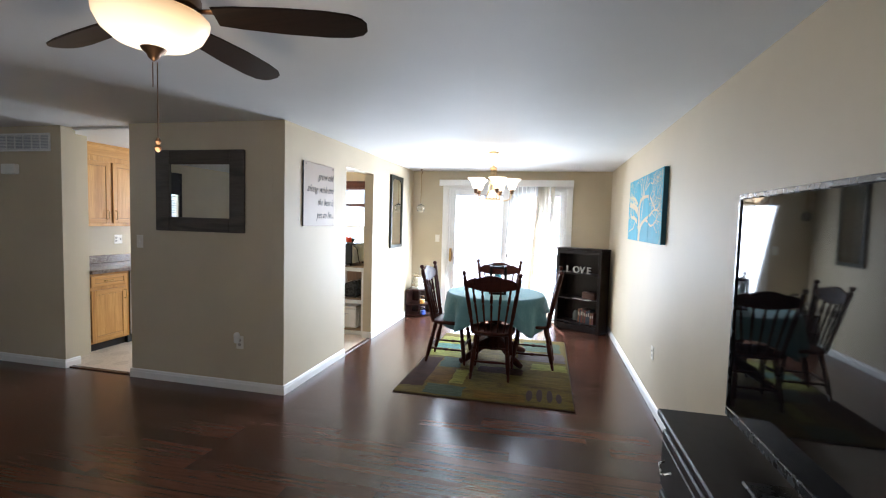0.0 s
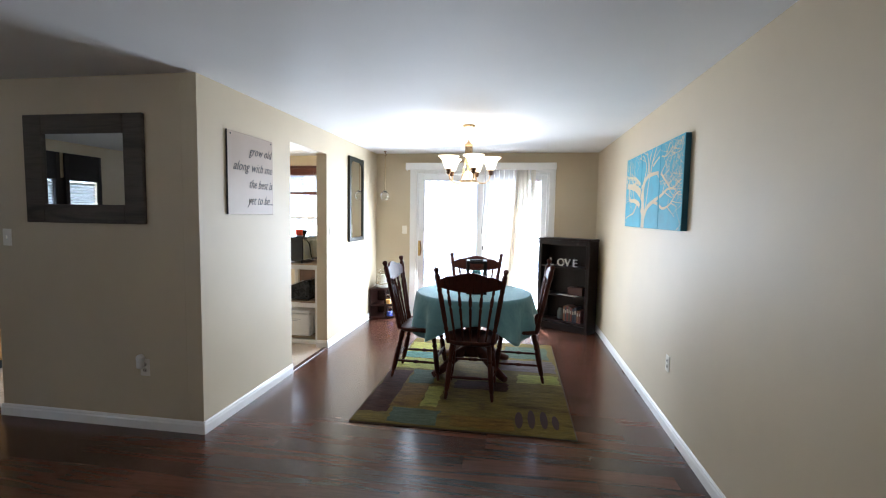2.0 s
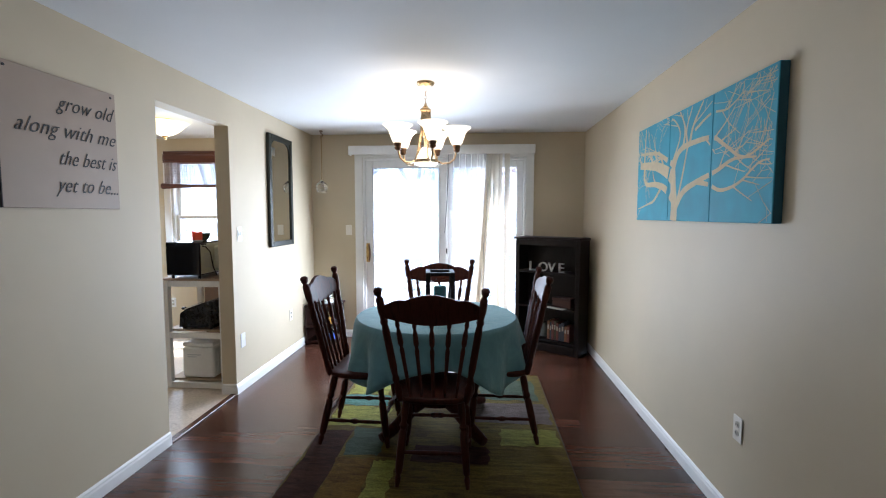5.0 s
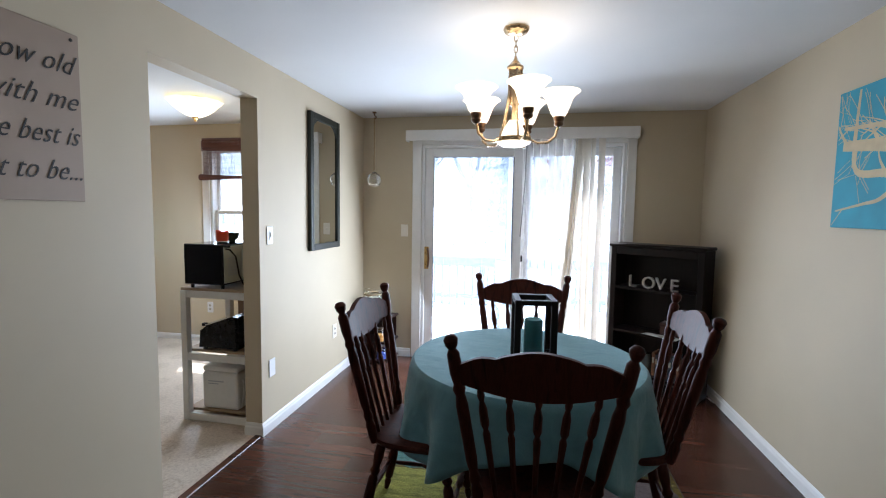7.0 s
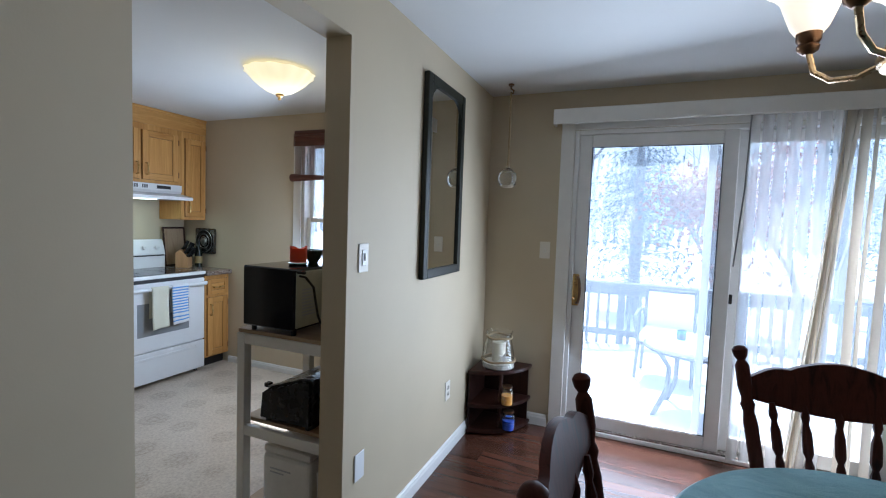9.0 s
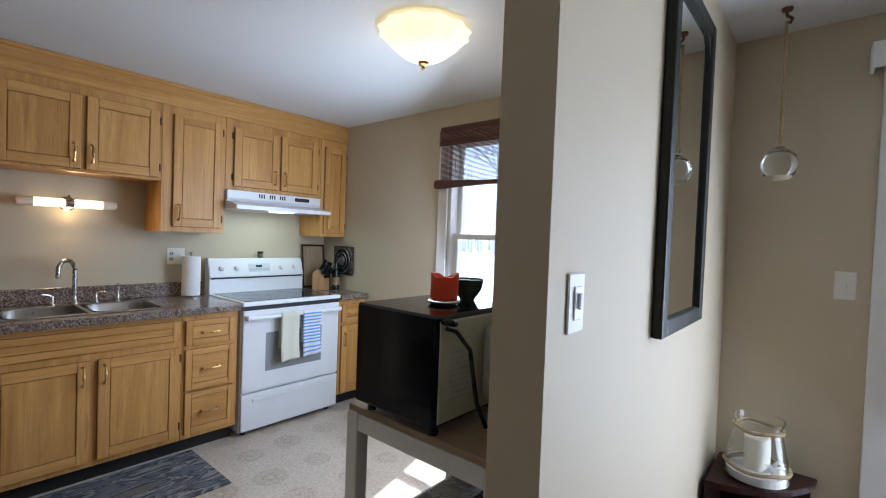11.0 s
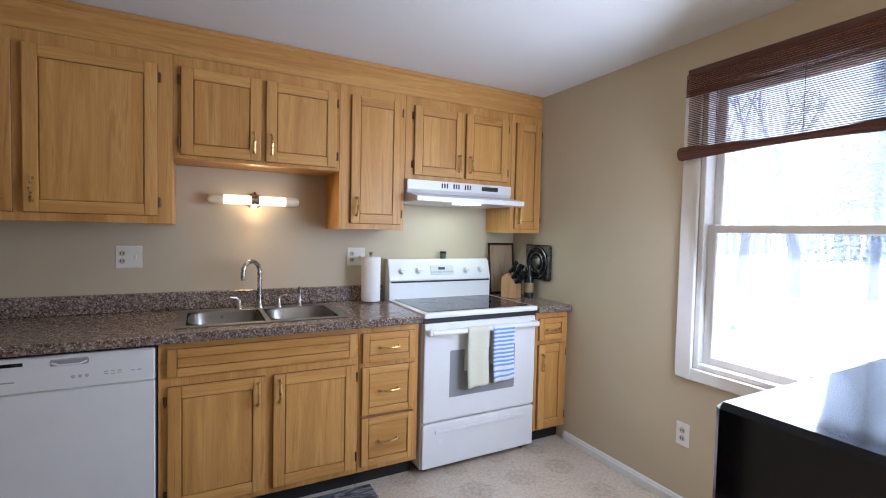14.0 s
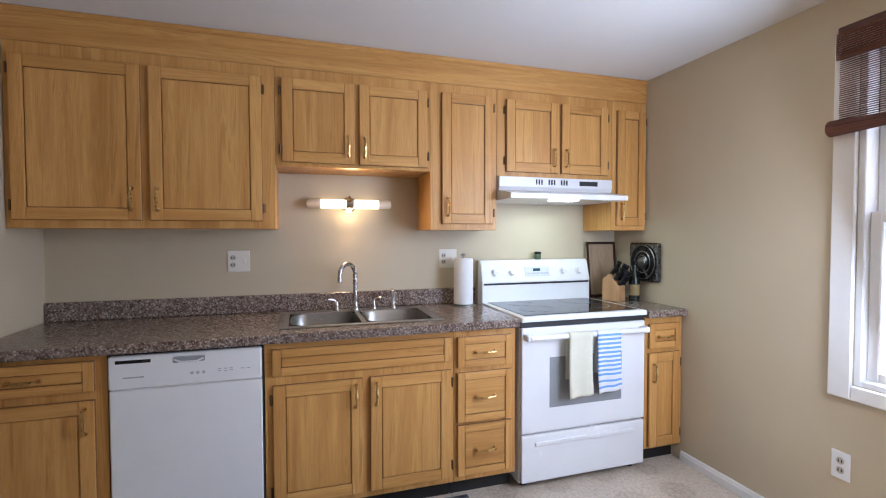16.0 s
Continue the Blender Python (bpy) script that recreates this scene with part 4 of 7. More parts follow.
part("sand", lathe([(0, 0.0065), (0.080, 0.0065), (0.081, 0.03), (0.037, 0.034)], 24, close=False), plain("white_sand", (0.7, 0.67, 0.6), 0.9, 0.2, 80), jl)
for z, r in ((0.165, 0.067), (0.045, 0.089)):
    part("rope", tube([(r * math.cos(a / 12 * math.pi), r * math.sin(a / 12 * math.pi), z + 0.003 * math.sin(a)) for a in range(25)], 0.0055, 6), ROPE, jl, "twisted rope band", True)
pts = [((0.04 if k % 2 == 0 else 0.011) * math.cos(k * math.pi / 5), (0.04 if k % 2 == 0 else 0.011) * math.sin(k * math.pi / 5)) for k in range(10)]
part("starfish", prism(pts, 0.008, pose(0.05, -0.085, 0.075, 20, 0, 40), 0.002), WHITEPLASTIC, jl, "white starfish")


def jar_candle(label, place, r, h, wax):
    j = thing("jar_candle", label, "candle", place)
    part("glass", lathe([(0, 0.001), (r, 0.001), (r, h * 0.85), (r * 0.8, h * 0.93), (r * 0.8, h), (r * 0.77, h), (r * 0.77, h * 0.93), (r * 0.96, h * 0.84), (r * 0.96, 0.004), (0, 0.004)], 20, close=False), CLEAR, j, smooth=True).visible_shadow = False
    part("wax", lathe([(0, 0.005), (r * 0.95, 0.005), (r * 0.95, h * 0.55), (0, h * 0.54)], 20), wax, j, smooth=True)
    part("lid", lathe([(0, h + 0.001), (r * 0.86, h + 0.001), (r * 0.86, h + 0.012), (0, h + 0.013)], 20), BRONZE, j, "dark metal lid", True)


jar_candle("amber jar candle with dark lid on the corner table", (XL + 0.27, YB - 0.27, 0.2158), 0.040, 0.12, plain("amber_wax", (0.62, 0.29, 0.05), 0.4, 0.1, 12))
jar_candle("blue jar candle on the lowest tier of the corner table", (XL + 0.285, YB - 0.26, 0.0408), 0.042, 0.12, plain("blue_wax", (0.02, 0.07, 0.40), 0.4, 0.1, 12))

# hanging glass ball
hg = thing("hanging_glass_globe", "clear glass globe hanging on a rope from the ceiling", "ornament", (-1.995, 6.99, 0))
part("hook", tube([(0, 0, H - 0.001), (0, 0, H - 0.03), (0.018, 0, H - 0.045), (0.012, 0, H - 0.062), (0, 0, H - 0.055)], 0.0065, 6, lathe([(0.018, H - 0.012), (0.02, H - 0.001)], 12)), BRONZE, hg, "", True)
part("rope", tube([(0, 0, H - 0.055), (0.003, 0, 2.1), (0, 0, 1.83)], 0.0068, 6), ROPE, hg, "natural twine", True)
part("globe", lathe([(0.012, 0.155), (0.014, 0.135), (0.03, 0.125), (0.055, 0.10), (0.064, 0.06), (0.052, 0.02), (0.03, 0.002), (0.0, 0.0), (0.0, 0.003), (0.03, 0.005), (0.05, 0.022), (0.061, 0.06), (0.053, 0.098), (0.028, 0.122)], 24, None, pose(0, 0, 1.685), False), CLEAR, hg, smooth=True).visible_shadow = False
part("sand", lathe([(0, 0.004), (0.028, 0.007), (0.045, 0.02), (0.0, 0.026)], 16, None, pose(0, 0, 1.685)), plain("globe_sand", (0.6, 0.5, 0.35), 0.9), hg)

# mirror beside the doorway
FRAMEGREEN = plain("dark_green_black_frame", (0.020, 0.021, 0.012), 0.45, 0.5, 14, 0.2, 0.3)
mb = thing("wall_mirror", "tall mirror in a narrow worn dark frame with arched corners", "mirror")
y0, y1, z0, z1 = 6.085, 6.61, 1.145, 2.195
fm = bmesh.new()
for a, b_, c, d in ((y0, y0 + 0.05, z0, z1), (y1 - 0.05, y1, z0, z1), (y0 + 0.05, y1 - 0.05, z0, z0 + 0.05), (y0 + 0.05, y1 - 0.05, z1 - 0.05, z1)):
    box(XL + 0.001, XL + 0.032, a, b_, c, d, 0.007, fm, seg=2)
part("frame", fm, FRAMEGREEN, mb)
part("mirror_glass", box(XL + 0.010, XL + 0.018, y0 + 0.045, y1 - 0.045, z0 + 0.045, z1 - 0.045), MIRROR, mb)
for sy in (-1, 1):
    yc = y0 + 0.05 if sy < 0 else y1 - 0.05
    o = [(yc, z1 - 0.05), (yc - sy * 0.10, z1 - 0.05), (yc - sy * 0.06, z1 - 0.063), (yc - sy * 0.025, z1 - 0.09), (yc, z1 - 0.14)]
    part("corner_arch", prism(o, 0.006, Matrix(((0, 1, 0, XL + 0.0185), (1, 0, 0, 0), (0, 0, 1, 0), (0, 0, 0, 1)))), FRAMEGREEN, mb)

# sign
SIGN = plain("taupe_sign_paint", (0.34, 0.255, 0.19), 0.5, 0.08, 6, 0.1)
sg = thing("wall_sign", "taupe grey square wall sign with black script lettering", "sign")
part("board", box(XL + 0.001, XL + 0.012, 3.73, 4.335, 1.474, 2.073, 0.002), SIGN, sg)
part("edge", box(XL + 0.001, XL + 0.0128, 3.726, 3.7295, 1.474, 2.073), MATTEBLACK, sg)
for y in (3.765, 4.305):
    part("screw", lathe([(0.006, 0), (0.006, 0.003), (0, 0.004)], 10, None, pose(XL + 0.012, y, 2.05, 0, 90)), MATTEBLACK, sg)
for k, (line, width) in enumerate((("grow old", 0.335), ("along with me", 0.53), ("the best is", 0.33), ("yet to be...", 0.36))):
    o = text(line, 0.10, Matrix(), MATTEBLACK, sg, "lettering", depth=0.0008, shear=0.5, spacing=1.05, thin=-0.0008)
    xs = [v.co.x for v in o.data.vertices]
    o.data.transform(pose(XL + 0.0135, 4.325 - width, 1.925 - 0.125 * k, 90, 0, 90) @ Matrix.Diagonal((width / (max(xs) - min(xs)), 1, 1, 1)) @ Matrix.Translation((-min(xs), 0, 0)))

# tree triptych
BLUE = plain("turquoise_canvas", (0.045, 0.33, 0.45), 0.7, 0.22, 7, 0.1)
BLUEDARK = plain("canvas_edge", (0.02, 0.10, 0.14), 0.7)
TAN = plain("tan_paint", (0.55, 0.46, 0.28), 0.7, 0.15, 20)
rt = random.Random(11)
strips = []


def branch(points, w0, w1, twigs=0):
    """One painted limb through (y, z) points, tapering, with short forking twigs."""
    n_ = len(points) - 1
    smooth_pts = []
    for i in range(n_):
        p0, p1, p2, p3 = (Vector(points[min(max(i + d, 0), n_)]) for d in (-1, 0, 1, 2))
        for k in range(6):
            u = k / 6
            smooth_pts.append(0.5 * (2 * p1 + (p2 - p0) * u + (2 * p0 - 5 * p1 + 4 * p2 - p3) * u * u + (3 * p1 - p0 - 3 * p2 + p3) * u ** 3))
    smooth_pts.append(Vector(points[-1]))
    total = len(smooth_pts) - 1
    for k, (p, q) in enumerate(zip(smooth_pts, smooth_pts[1:])):
        w = 0.88 * (w0 + (w1 - w0) * k / total)
        strips.append((p.x, p.y, q.x, q.y, w, math.atan2(q.y - p.y, p.x - q.x)))
        if twigs and k > total * 0.35 and rt.random() < 0.30:
            d = (q - p).normalized()
            s = rt.choice((-1, 1))
            f = Vector((d.x * 0.75 - s * d.y * 0.65, d.y * 0.75 + s * d.x * 0.65))
            l = rt.uniform(0.08, 0.22)
            branch([q, q + f * l * 0.5 + Vector((0, 0.008)), q + f * l + Vector((rt.uniform(-0.03, 0.03), 0.02))], w * 0.55, 0.004, twigs - 1)


branch([(4.815, 1.405), (4.81, 1.50), (4.83, 1.62), (4.84, 1.72)], 0.105, 0.07)
branch([(4.84, 1.71), (4.80, 1.78), (4.74, 1.82), (4.62, 1.835), (4.40, 1.83), (4.28, 1.775), (4.12, 1.70), (3.95, 1.75)], 0.055, 0.008, 3)
branch([(4.83, 1.66), (4.93, 1.71), (5.10, 1.76), (5.38, 1.79)], 0.10, 0.05, 3)
branch([(4.83, 1.74), (4.95, 1.79), (5.10, 1.845), (5.38, 1.87)], 0.045, 0.015, 3)
branch([(4.82, 1.53), (4.95, 1.61), (5.10, 1.645), (5.28, 1.67), (5.30, 1.85), (5.29, 2.03)], 0.06, 0.015, 3)
branch([(5.02, 1.61), (5.12, 1.54), (5.22, 1.52), (5.40, 1.49)], 0.028, 0.008, 3)
branch([(4.80, 1.48), (4.70, 1.575), (4.55, 1.62), (4.35, 1.66), (4.20, 1.70), (4.03, 1.69)], 0.055, 0.008, 3)
branch([(4.55, 1.62), (4.42, 1.60), (4.30, 1.565), (4.15, 1.59), (4.02, 1.66), (3.94, 1.67)], 0.03, 0.007, 3)
branch([(4.78, 1.50), (4.71, 1.68), (4.66, 1.83)], 0.024, 0.018)
branch([(4.72, 1.82), (4.70, 1.93), (4.77, 2.035)], 0.03, 0.01, 3)
branch([(4.64, 1.83), (4.60, 1.93), (4.50, 2.035)], 0.03, 0.012, 3)
branch([(4.58, 1.90), (4.42, 1.95), (4.27, 1.94), (4.14, 1.985)], 0.02, 0.006, 3)
branch([(4.66, 1.83), (4.68, 1.92), (4.62, 2.035)], 0.024, 0.01, 1)
branch([(4.86, 1.75), (4.76, 1.90), (4.84, 2.0), (4.95, 2.035)], 0.02, 0.008, 2)
pan = [(3.912, 4.398), (4.404, 4.897), (4.903, 5.43)]
PZ0, PZ1, PX = 1.412, 2.042, XR - 0.04
for y0, y1 in pan:
    cv = thing("tree_canvas", "turquoise canvas panel painted with bare tan tree branches", "painting", group="three-panel tree painting")
    part("canvas", box(PX, XR - 0.001, y0, y1, PZ0, PZ1, 0.002), BLUE, cv)
    part("canvas_edge", box(PX + 0.004, XR - 0.002, y0 - 0.0012, y0 + 0.001, PZ0 + 0.002, PZ1 - 0.002), BLUEDARK, cv, "dark painted canvas edge")
    bm = bmesh.new()
    i = 0
    for ya, za, yb, zb, w, a in strips:
        if not (y0 + 0.004 < min(ya, yb) and max(ya, yb) < y1 - 0.004 and PZ0 <= min(za, zb) and max(za, zb) < PZ1 - 0.004):
            continue
        i += 1
        nx, nz = math.sin(a) * w / 2, math.cos(a) * w / 2
        x = PX - 0.0006 - 0.00002 * (i % 40)
        e = 0.15
        ya_, za_ = ya + (ya - yb) * e, za + (za - zb) * e
        bm.faces.new([bm.verts.new(p) for p in ((x, ya_ + nx, za_ + nz), (x, yb + nx * 0.95, zb + nz * 0.95), (x, yb - nx * 0.95, zb - nz * 0.95), (x, ya_ - nx, za_ - nz))])
    part("tree_painting", bm, TAN, cv, "tan painted branches")["kind"] = "stuff"

# switches and outlets
IVORY = plain("ivory_plate", (0.76, 0.72, 0.64), 0.4, 0.04, 20)


SOCKET = plain("socket_face", (0.50, 0.46, 0.39), 0.4, 0.05, 20)


def plate(name, label, m, kind, w=0.072, h=0.118, colour=None):
    """A wall plate in its own x-z plane, facing -y."""
    p = thing(name, label, "outlet" if kind == "outlet" else "switch")
    p.matrix_world = m
    part("cover_plate", box(-w / 2, w / 2, -0.006, -0.0005, -h / 2, h / 2, 0.003), colour or IVORY, p)
    xs = (0,) if w < 0.09 else (-w / 4, w / 4)
    for i, x in enumerate(xs):
        k = kind if i == 0 else "switch"
        if k == "outlet":
            for z in (-0.02, 0.02):
                part("socket", lathe([(0.015, 0), (0.015, 0.0025), (0, 0.0026)], 14, None, pose(x, -0.006, z, 90)), SOCKET, p)
                part("slots", box(x - 0.008, x - 0.004, -0.0092, -0.0084, z - 0.006, z + 0.006, 0, box(x + 0.004, x + 0.008, -0.0092, -0.0084, z - 0.006, z + 0.006)), MATTEBLACK, p)
        elif k == "switch":
            part("toggle", box(x - 0.005, x + 0.005, -0.016, -0.006, -0.010, 0.012, 0.002), colour or IVORY, p)
            part("toggle_slot", box(x - 0.008, x + 0.008, -0.0075, -0.0062, -0.016, 0.016), WHITEPLASTIC, p)
        elif k == "rocker":
            part("rocker", box(x - 0.016, x + 0.016, -0.010, -0.006, -0.033, 0.033, 0.002), WHITE, p)
            part("slider_knob", box(x - 0.005, x + 0.005, -0.016, -0.0102, -0.012, 0.02, 0.002), WHITE, p)
    return p


FACE_E, FACE_W, FACE_S, FACE_N = 90, -90, 0, 180    # turns that make a plate face +x, -x, -y, +y
plate("dimmer_switch", "white dimmer switch beside the kitchen doorway", pose(XL, 5.57, 1.29, 0, 0, FACE_E), "rocker")
plate("blank_plate", "white blank wall plate low beside the doorway", pose(XL, 5.575, 0.415, 0, 0, FACE_E), "blank", colour=WHITE)
plate("wall_outlet", "white wall outlet low near the corner table", pose(XL, 6.55, 0.41, 0, 0, FACE_E), "outlet")
plate("wall_outlet", "ivory wall outlet low on the long wall", pose(XR, 4.13, 0.47, 0, 0, FACE_W), "outlet")
plate("light_switch", "ivory light switch beside the patio door", pose(-1.77, YB, 1.27, 0, 0, FACE_S), "switch")
plate("light_switch", "ivory light switch at the end of the mirror wall", pose(-3.69, YM, 1.29, 0, 0, FACE_S), "switch")
po = plate("wall_outlet", "ivory wall outlet with a night light plugged in", pose(-2.63, YM, 0.43, 0, 0, FACE_S), "outlet")
part("night_light", box(-0.034, 0.006, -0.050, -0.0095, 0.0, 0.060, 0.009, lathe([(0.024, 0), (0.027, 0.024), (0.016, 0.042), (0, 0.046)], 12, None, pose(-0.012, -0.03, 0.05))), WHITEPLASTIC, po, "small white plug-in night light")

# chandelier
CHX, CHY = -0.645, 5.265
chd = thing("chandelier", "five-arm brushed brass chandelier with frosted white bell shades, lit", "chandelier", (CHX, CHY, 0))
FROST = glow("frosted_shade_glass", (1.0, 0.84, 0.60), 0.5)
CHB = metal("brushed_champagne_brass", (0.50, 0.37, 0.22), 0.28)
part("canopy", lathe([(0.0, H - 0.035), (0.02, H - 0.034), (0.055, H - 0.022), (0.064, H - 0.008), (0.064, H - 0.001)], 24), CHB, chd, smooth=True)
for k in range(4):
    zc = H - 0.048 - 0.026 * k
    part("chain_link", tube([(0.009 * math.cos(a) * (1 - k % 2), 0.009 * math.cos(a) * (k % 2), zc + 0.018 * math.sin(a)) for a in [j * math.pi / 6 for j in range(13)]], 0.0025, 5), CHB, chd)
part("stem", lathe([(0.006, 2.235), (0.012, 2.215), (0.03, 2.195), (0.042, 2.185), (0.042, 2.175), (0.03, 2.165), (0.028, 2.02), (0.03, 2.0), (0.012, 1.99), (0.012, 1.92), (0.02, 1.91)], 18), CHB, chd, smooth=True)
for k in range(5):
    a = radians(72 * k + 1)
    c, s = math.cos(a), math.sin(a)
    part("frame_rod", tube([(0.032 * c, 0.032 * s, 2.17), (0.036 * c, 0.036 * s, 2.02), (0.06 * c, 0.06 * s, 1.90), (0.085 * c, 0.085 * s, 1.825)], 0.006, 6), CHB, chd, smooth=True)
    arm = part("arm", tube([(0.07 * c, 0.07 * s, 1.83), (0.12 * c, 0.12 * s, 1.808), (0.17 * c, 0.17 * s, 1.812), (0.205 * c, 0.205 * s, 1.84), (0.218 * c, 0.218 * s, 1.89), (0.22 * c, 0.22 * s, 1.91)], 0.007, 8), CHB, chd, smooth=True)
    part("socket_cup", lathe([(0.010, 1.885), (0.022, 1.895), (0.024, 1.905), (0.02, 1.91), (0.026, 1.92), (0.027, 1.938), (0.0, 1.94)], 14, None, pose(0.22 * c, 0.22 * s, 0)), BRONZE, arm, smooth=True)
    part("shade", lathe([(0.028, 1.935), (0.040, 1.952), (0.052, 1.985), (0.064, 2.02), (0.086, 2.045), (0.102, 2.055), (0.099, 2.058), (0.082, 2.049), (0.059, 2.023), (0.047, 1.987), (0.035, 1.955), (0.0, 1.942)], 24, None, pose(0.22 * c, 0.22 * s, 0), False), FROST, arm, "frosted white bell glass shade", True)
part("bottom_ring", lathe([(0.07, 1.815), (0.088, 1.815), (0.09, 1.825), (0.088, 1.835), (0.07, 1.832)], 24), CHB, chd, smooth=True)
part("bottom_shade", lathe([(0.0, 1.79), (0.05, 1.793), (0.082, 1.806), (0.07, 1.83), (0.05, 1.88), (0.025, 1.92)], 24), FROST, chd, "frosted glass down-light shade", True)
lamp("chandelier_light", "POINT", (CHX, CHY, 2.0), 1.7, (1.0, 0.72, 0.44), 0.20)

# ---- kitchen ----
FX = -4.79                  # face of the base cabinets' doors
UX = -5.107                 # face of the upper doors
GRANITE = material("speckled_brown_laminate", (0.2, 0.15, 0.12), 0.22)
n = Nodes(GRANITE)
mp = n.coords()
v1 = n.add("ShaderNodeTexVoronoi", Scale=150.0)
n.link(mp.outputs["Vector"], v1.inputs["Vector"])
f2, f3 = n.noise(mp, 45, 6, 0.75), n.noise(mp, 4, 4)
sp = n.t.nodes.new("ShaderNodeSeparateColor")
n.link(v1.outputs["Color"], sp.inputs["Color"])
c1 = n.ramp(sp.outputs[0], [(0.0, (0.022, 0.017, 0.015)), (0.25, (0.11, 0.065, 0.048)), (0.55, (0.20, 0.145, 0.115)), (0.80, (0.30, 0.25, 0.21)), (0.93, (0.52, 0.46, 0.41))])
c2 = n.ramp(f2.outputs["Fac"], [(0.38, (0.035, 0.025, 0.022)), (0.52, (0.20, 0.14, 0.11)), (0.66, (0.42, 0.36, 0.31))])
n.colour(n.mix(0.4, c1.outputs["Color"], c2.outputs["Color"]))
n.rough(f3.outputs["Fac"], 0.14, 0.3)


def pull(bm, a, b, out):
    """A bowed brass pull between two feet; out: how it stands off."""
    a, b, o = Vector(a), Vector(b), Vector(out)
    pts = [a, a + o * 0.9, a.lerp(b, 0.25) + o * 1.05, a.lerp(b, 0.5) + o * 1.2, a.lerp(b, 0.75) + o * 1.05, b + o * 0.9, b]
    tube(pts, [0.008, 0.006, 0.0052, 0.0078, 0.0052, 0.006, 0.008], 8, bm)
    for p in (a, b):
        lathe([(0.009, 0), (0.008, 0.004), (0.004, 0.006)], 8, bm, Matrix.Translation(p) @ Vector((0, 0, 1)).rotation_difference(o).to_matrix().to_4x4())
    return bm


def front(cab, name, x, y0, y1, z0, z1, handle=None, hinge=0, grain=None):
    """A framed door or drawer front facing +x, with its sunk panel, shaded groove, pull and hinges."""
    w = 0.055 if name == "door" else 0.038
    # the slab shows as a dark outline: routed edge and painted shadow together
    d = part(name, box(x - 0.019, x - 0.0105, y0, y1, z0, z1, 0.002), OAK_EDGE_SHADE, cab)
    a0, a1, b0, b1 = y0 + 0.0022, y1 - 0.0022, z0 + 0.0022, z1 - 0.0022
    part("stile", box(x - 0.0104, x, a0, y0 + w, b0, b1, 0.004, seg=2), OAK, d)
    part("stile", box(x - 0.0104, x, y1 - w, a1, b0, b1, 0.004, seg=2), OAK, d)
    part("rail", box(x - 0.0104, x - 0.0005, y0 + w, y1 - w, b0, z0 + w, 0.004, seg=2), OAK_Y, d)
    part("rail", box(x - 0.0104, x - 0.0005, y0 + w, y1 - w, z1 - w, b1, 0.004, seg=2), OAK_Y, d)
    bead = 0.003
    part("panel", box(x - 0.0104, x - 0.0045, y0 + w + bead, y1 - w - bead, z0 + w + bead, z1 - w - bead, 0.003), grain or (OAK if name == "door" else OAK_Y), d)
    if handle:
        part("handle", pull(None or bmesh.new(), *handle, (0.024, 0, 0)), BRASS, d, "antique brass pull")
    if hinge:
        y = y0 - 0.006 if hinge < 0 else y1 + 0.006
        for z in (z0 + 0.065, z1 - 0.065):
            part("hinge", lathe([(0.0045, -0.024), (0.0045, 0.024)], 8, box(x - 0.02, x - 0.012, y - 0.007, y + 0.007, z - 0.022, z + 0.022, 0.002), pose(x - 0.008, y, z)), BRONZE, d, "dark bronze hinge")
    return d


def vpull(y, z0, x):
    return ((x, y, z0), (x, y, z0 + 0.10))


def hpull(y, z, x):
    return ((x, y - 0.05, z), (x, y + 0.05, z))


def carcass(label, y0, y1, x0, x1, z0, z1, kick=False):
    c = thing("base_cabinet" if kick else "wall_cabinet", label, "cabinet")
    part("body", box(x0, x1, y0 + 0.0008, y1 - 0.0008, z0, z1, 0.0015), OAK, c)
    if kick:
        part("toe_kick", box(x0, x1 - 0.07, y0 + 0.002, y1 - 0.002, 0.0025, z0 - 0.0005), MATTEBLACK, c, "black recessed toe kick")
    return c


BX0, BX1 = XK + 0.002, FX - 0.0195
c = carcass("light oak base cabinet with one drawer and one door", YK + 0.002, 4.338, BX0, BX1, 0.10, 0.874, True)
front(c, "drawer_front", FX, 3.87, 4.297, 0.725, 0.85, hpull(4.07, 0.788, FX))
front(c, "door", FX, 3.87, 4.297, 0.12, 0.692, vpull(4.265, 0.56, FX), -1)
c = carcass("light oak sink base cabinet with a false front and two doors", 4.93, 5.815, BX0, BX1, 0.10, 0.715, True)
part("front_rail", box(BX1 - 0.02, BX1, 4.931, 5.814, 0.7155, 0.874), OAK_Y, c)
part("end_panel", box(BX0, BX1 - 0.021, 4.931, 4.947, 0.7155, 0.874), OAK, c)
front(c, "false_front", FX, 4.962, 5.80, 0.72, 0.843)
front(c, "door", FX, 4.963, 5.362, 0.13, 0.68, vpull(5.33, 0.55, FX), -1)
front(c, "door", FX, 5.395, 5.80, 0.13, 0.68, vpull(5.425, 0.55, FX), 1)
c = carcass("light oak base cabinet with three drawers beside the stove", 5.815, 6.158, BX0, BX1, 0.10, 0.874, True)
for z0, z1 in ((0.68, 0.838), (0.402, 0.658), (0.128, 0.39)):
    front(c, "drawer_front", FX, 5.831, 6.132, z0, z1, hpull(5.98, (z0 + z1) / 2, FX))
c = carcass("narrow light oak base cabinet between stove and wall", 6.98, YB - 0.001, BX0, BX1, 0.10, 0.874, True)
front(c, "drawer_front", FX, 7.0, 7.225, 0.69, 0.835, hpull(7.11, 0.76, FX))
front(c, "door", FX, 7.0, 7.225, 0.115, 0.665, vpull(7.03, 0.50, FX), 1)

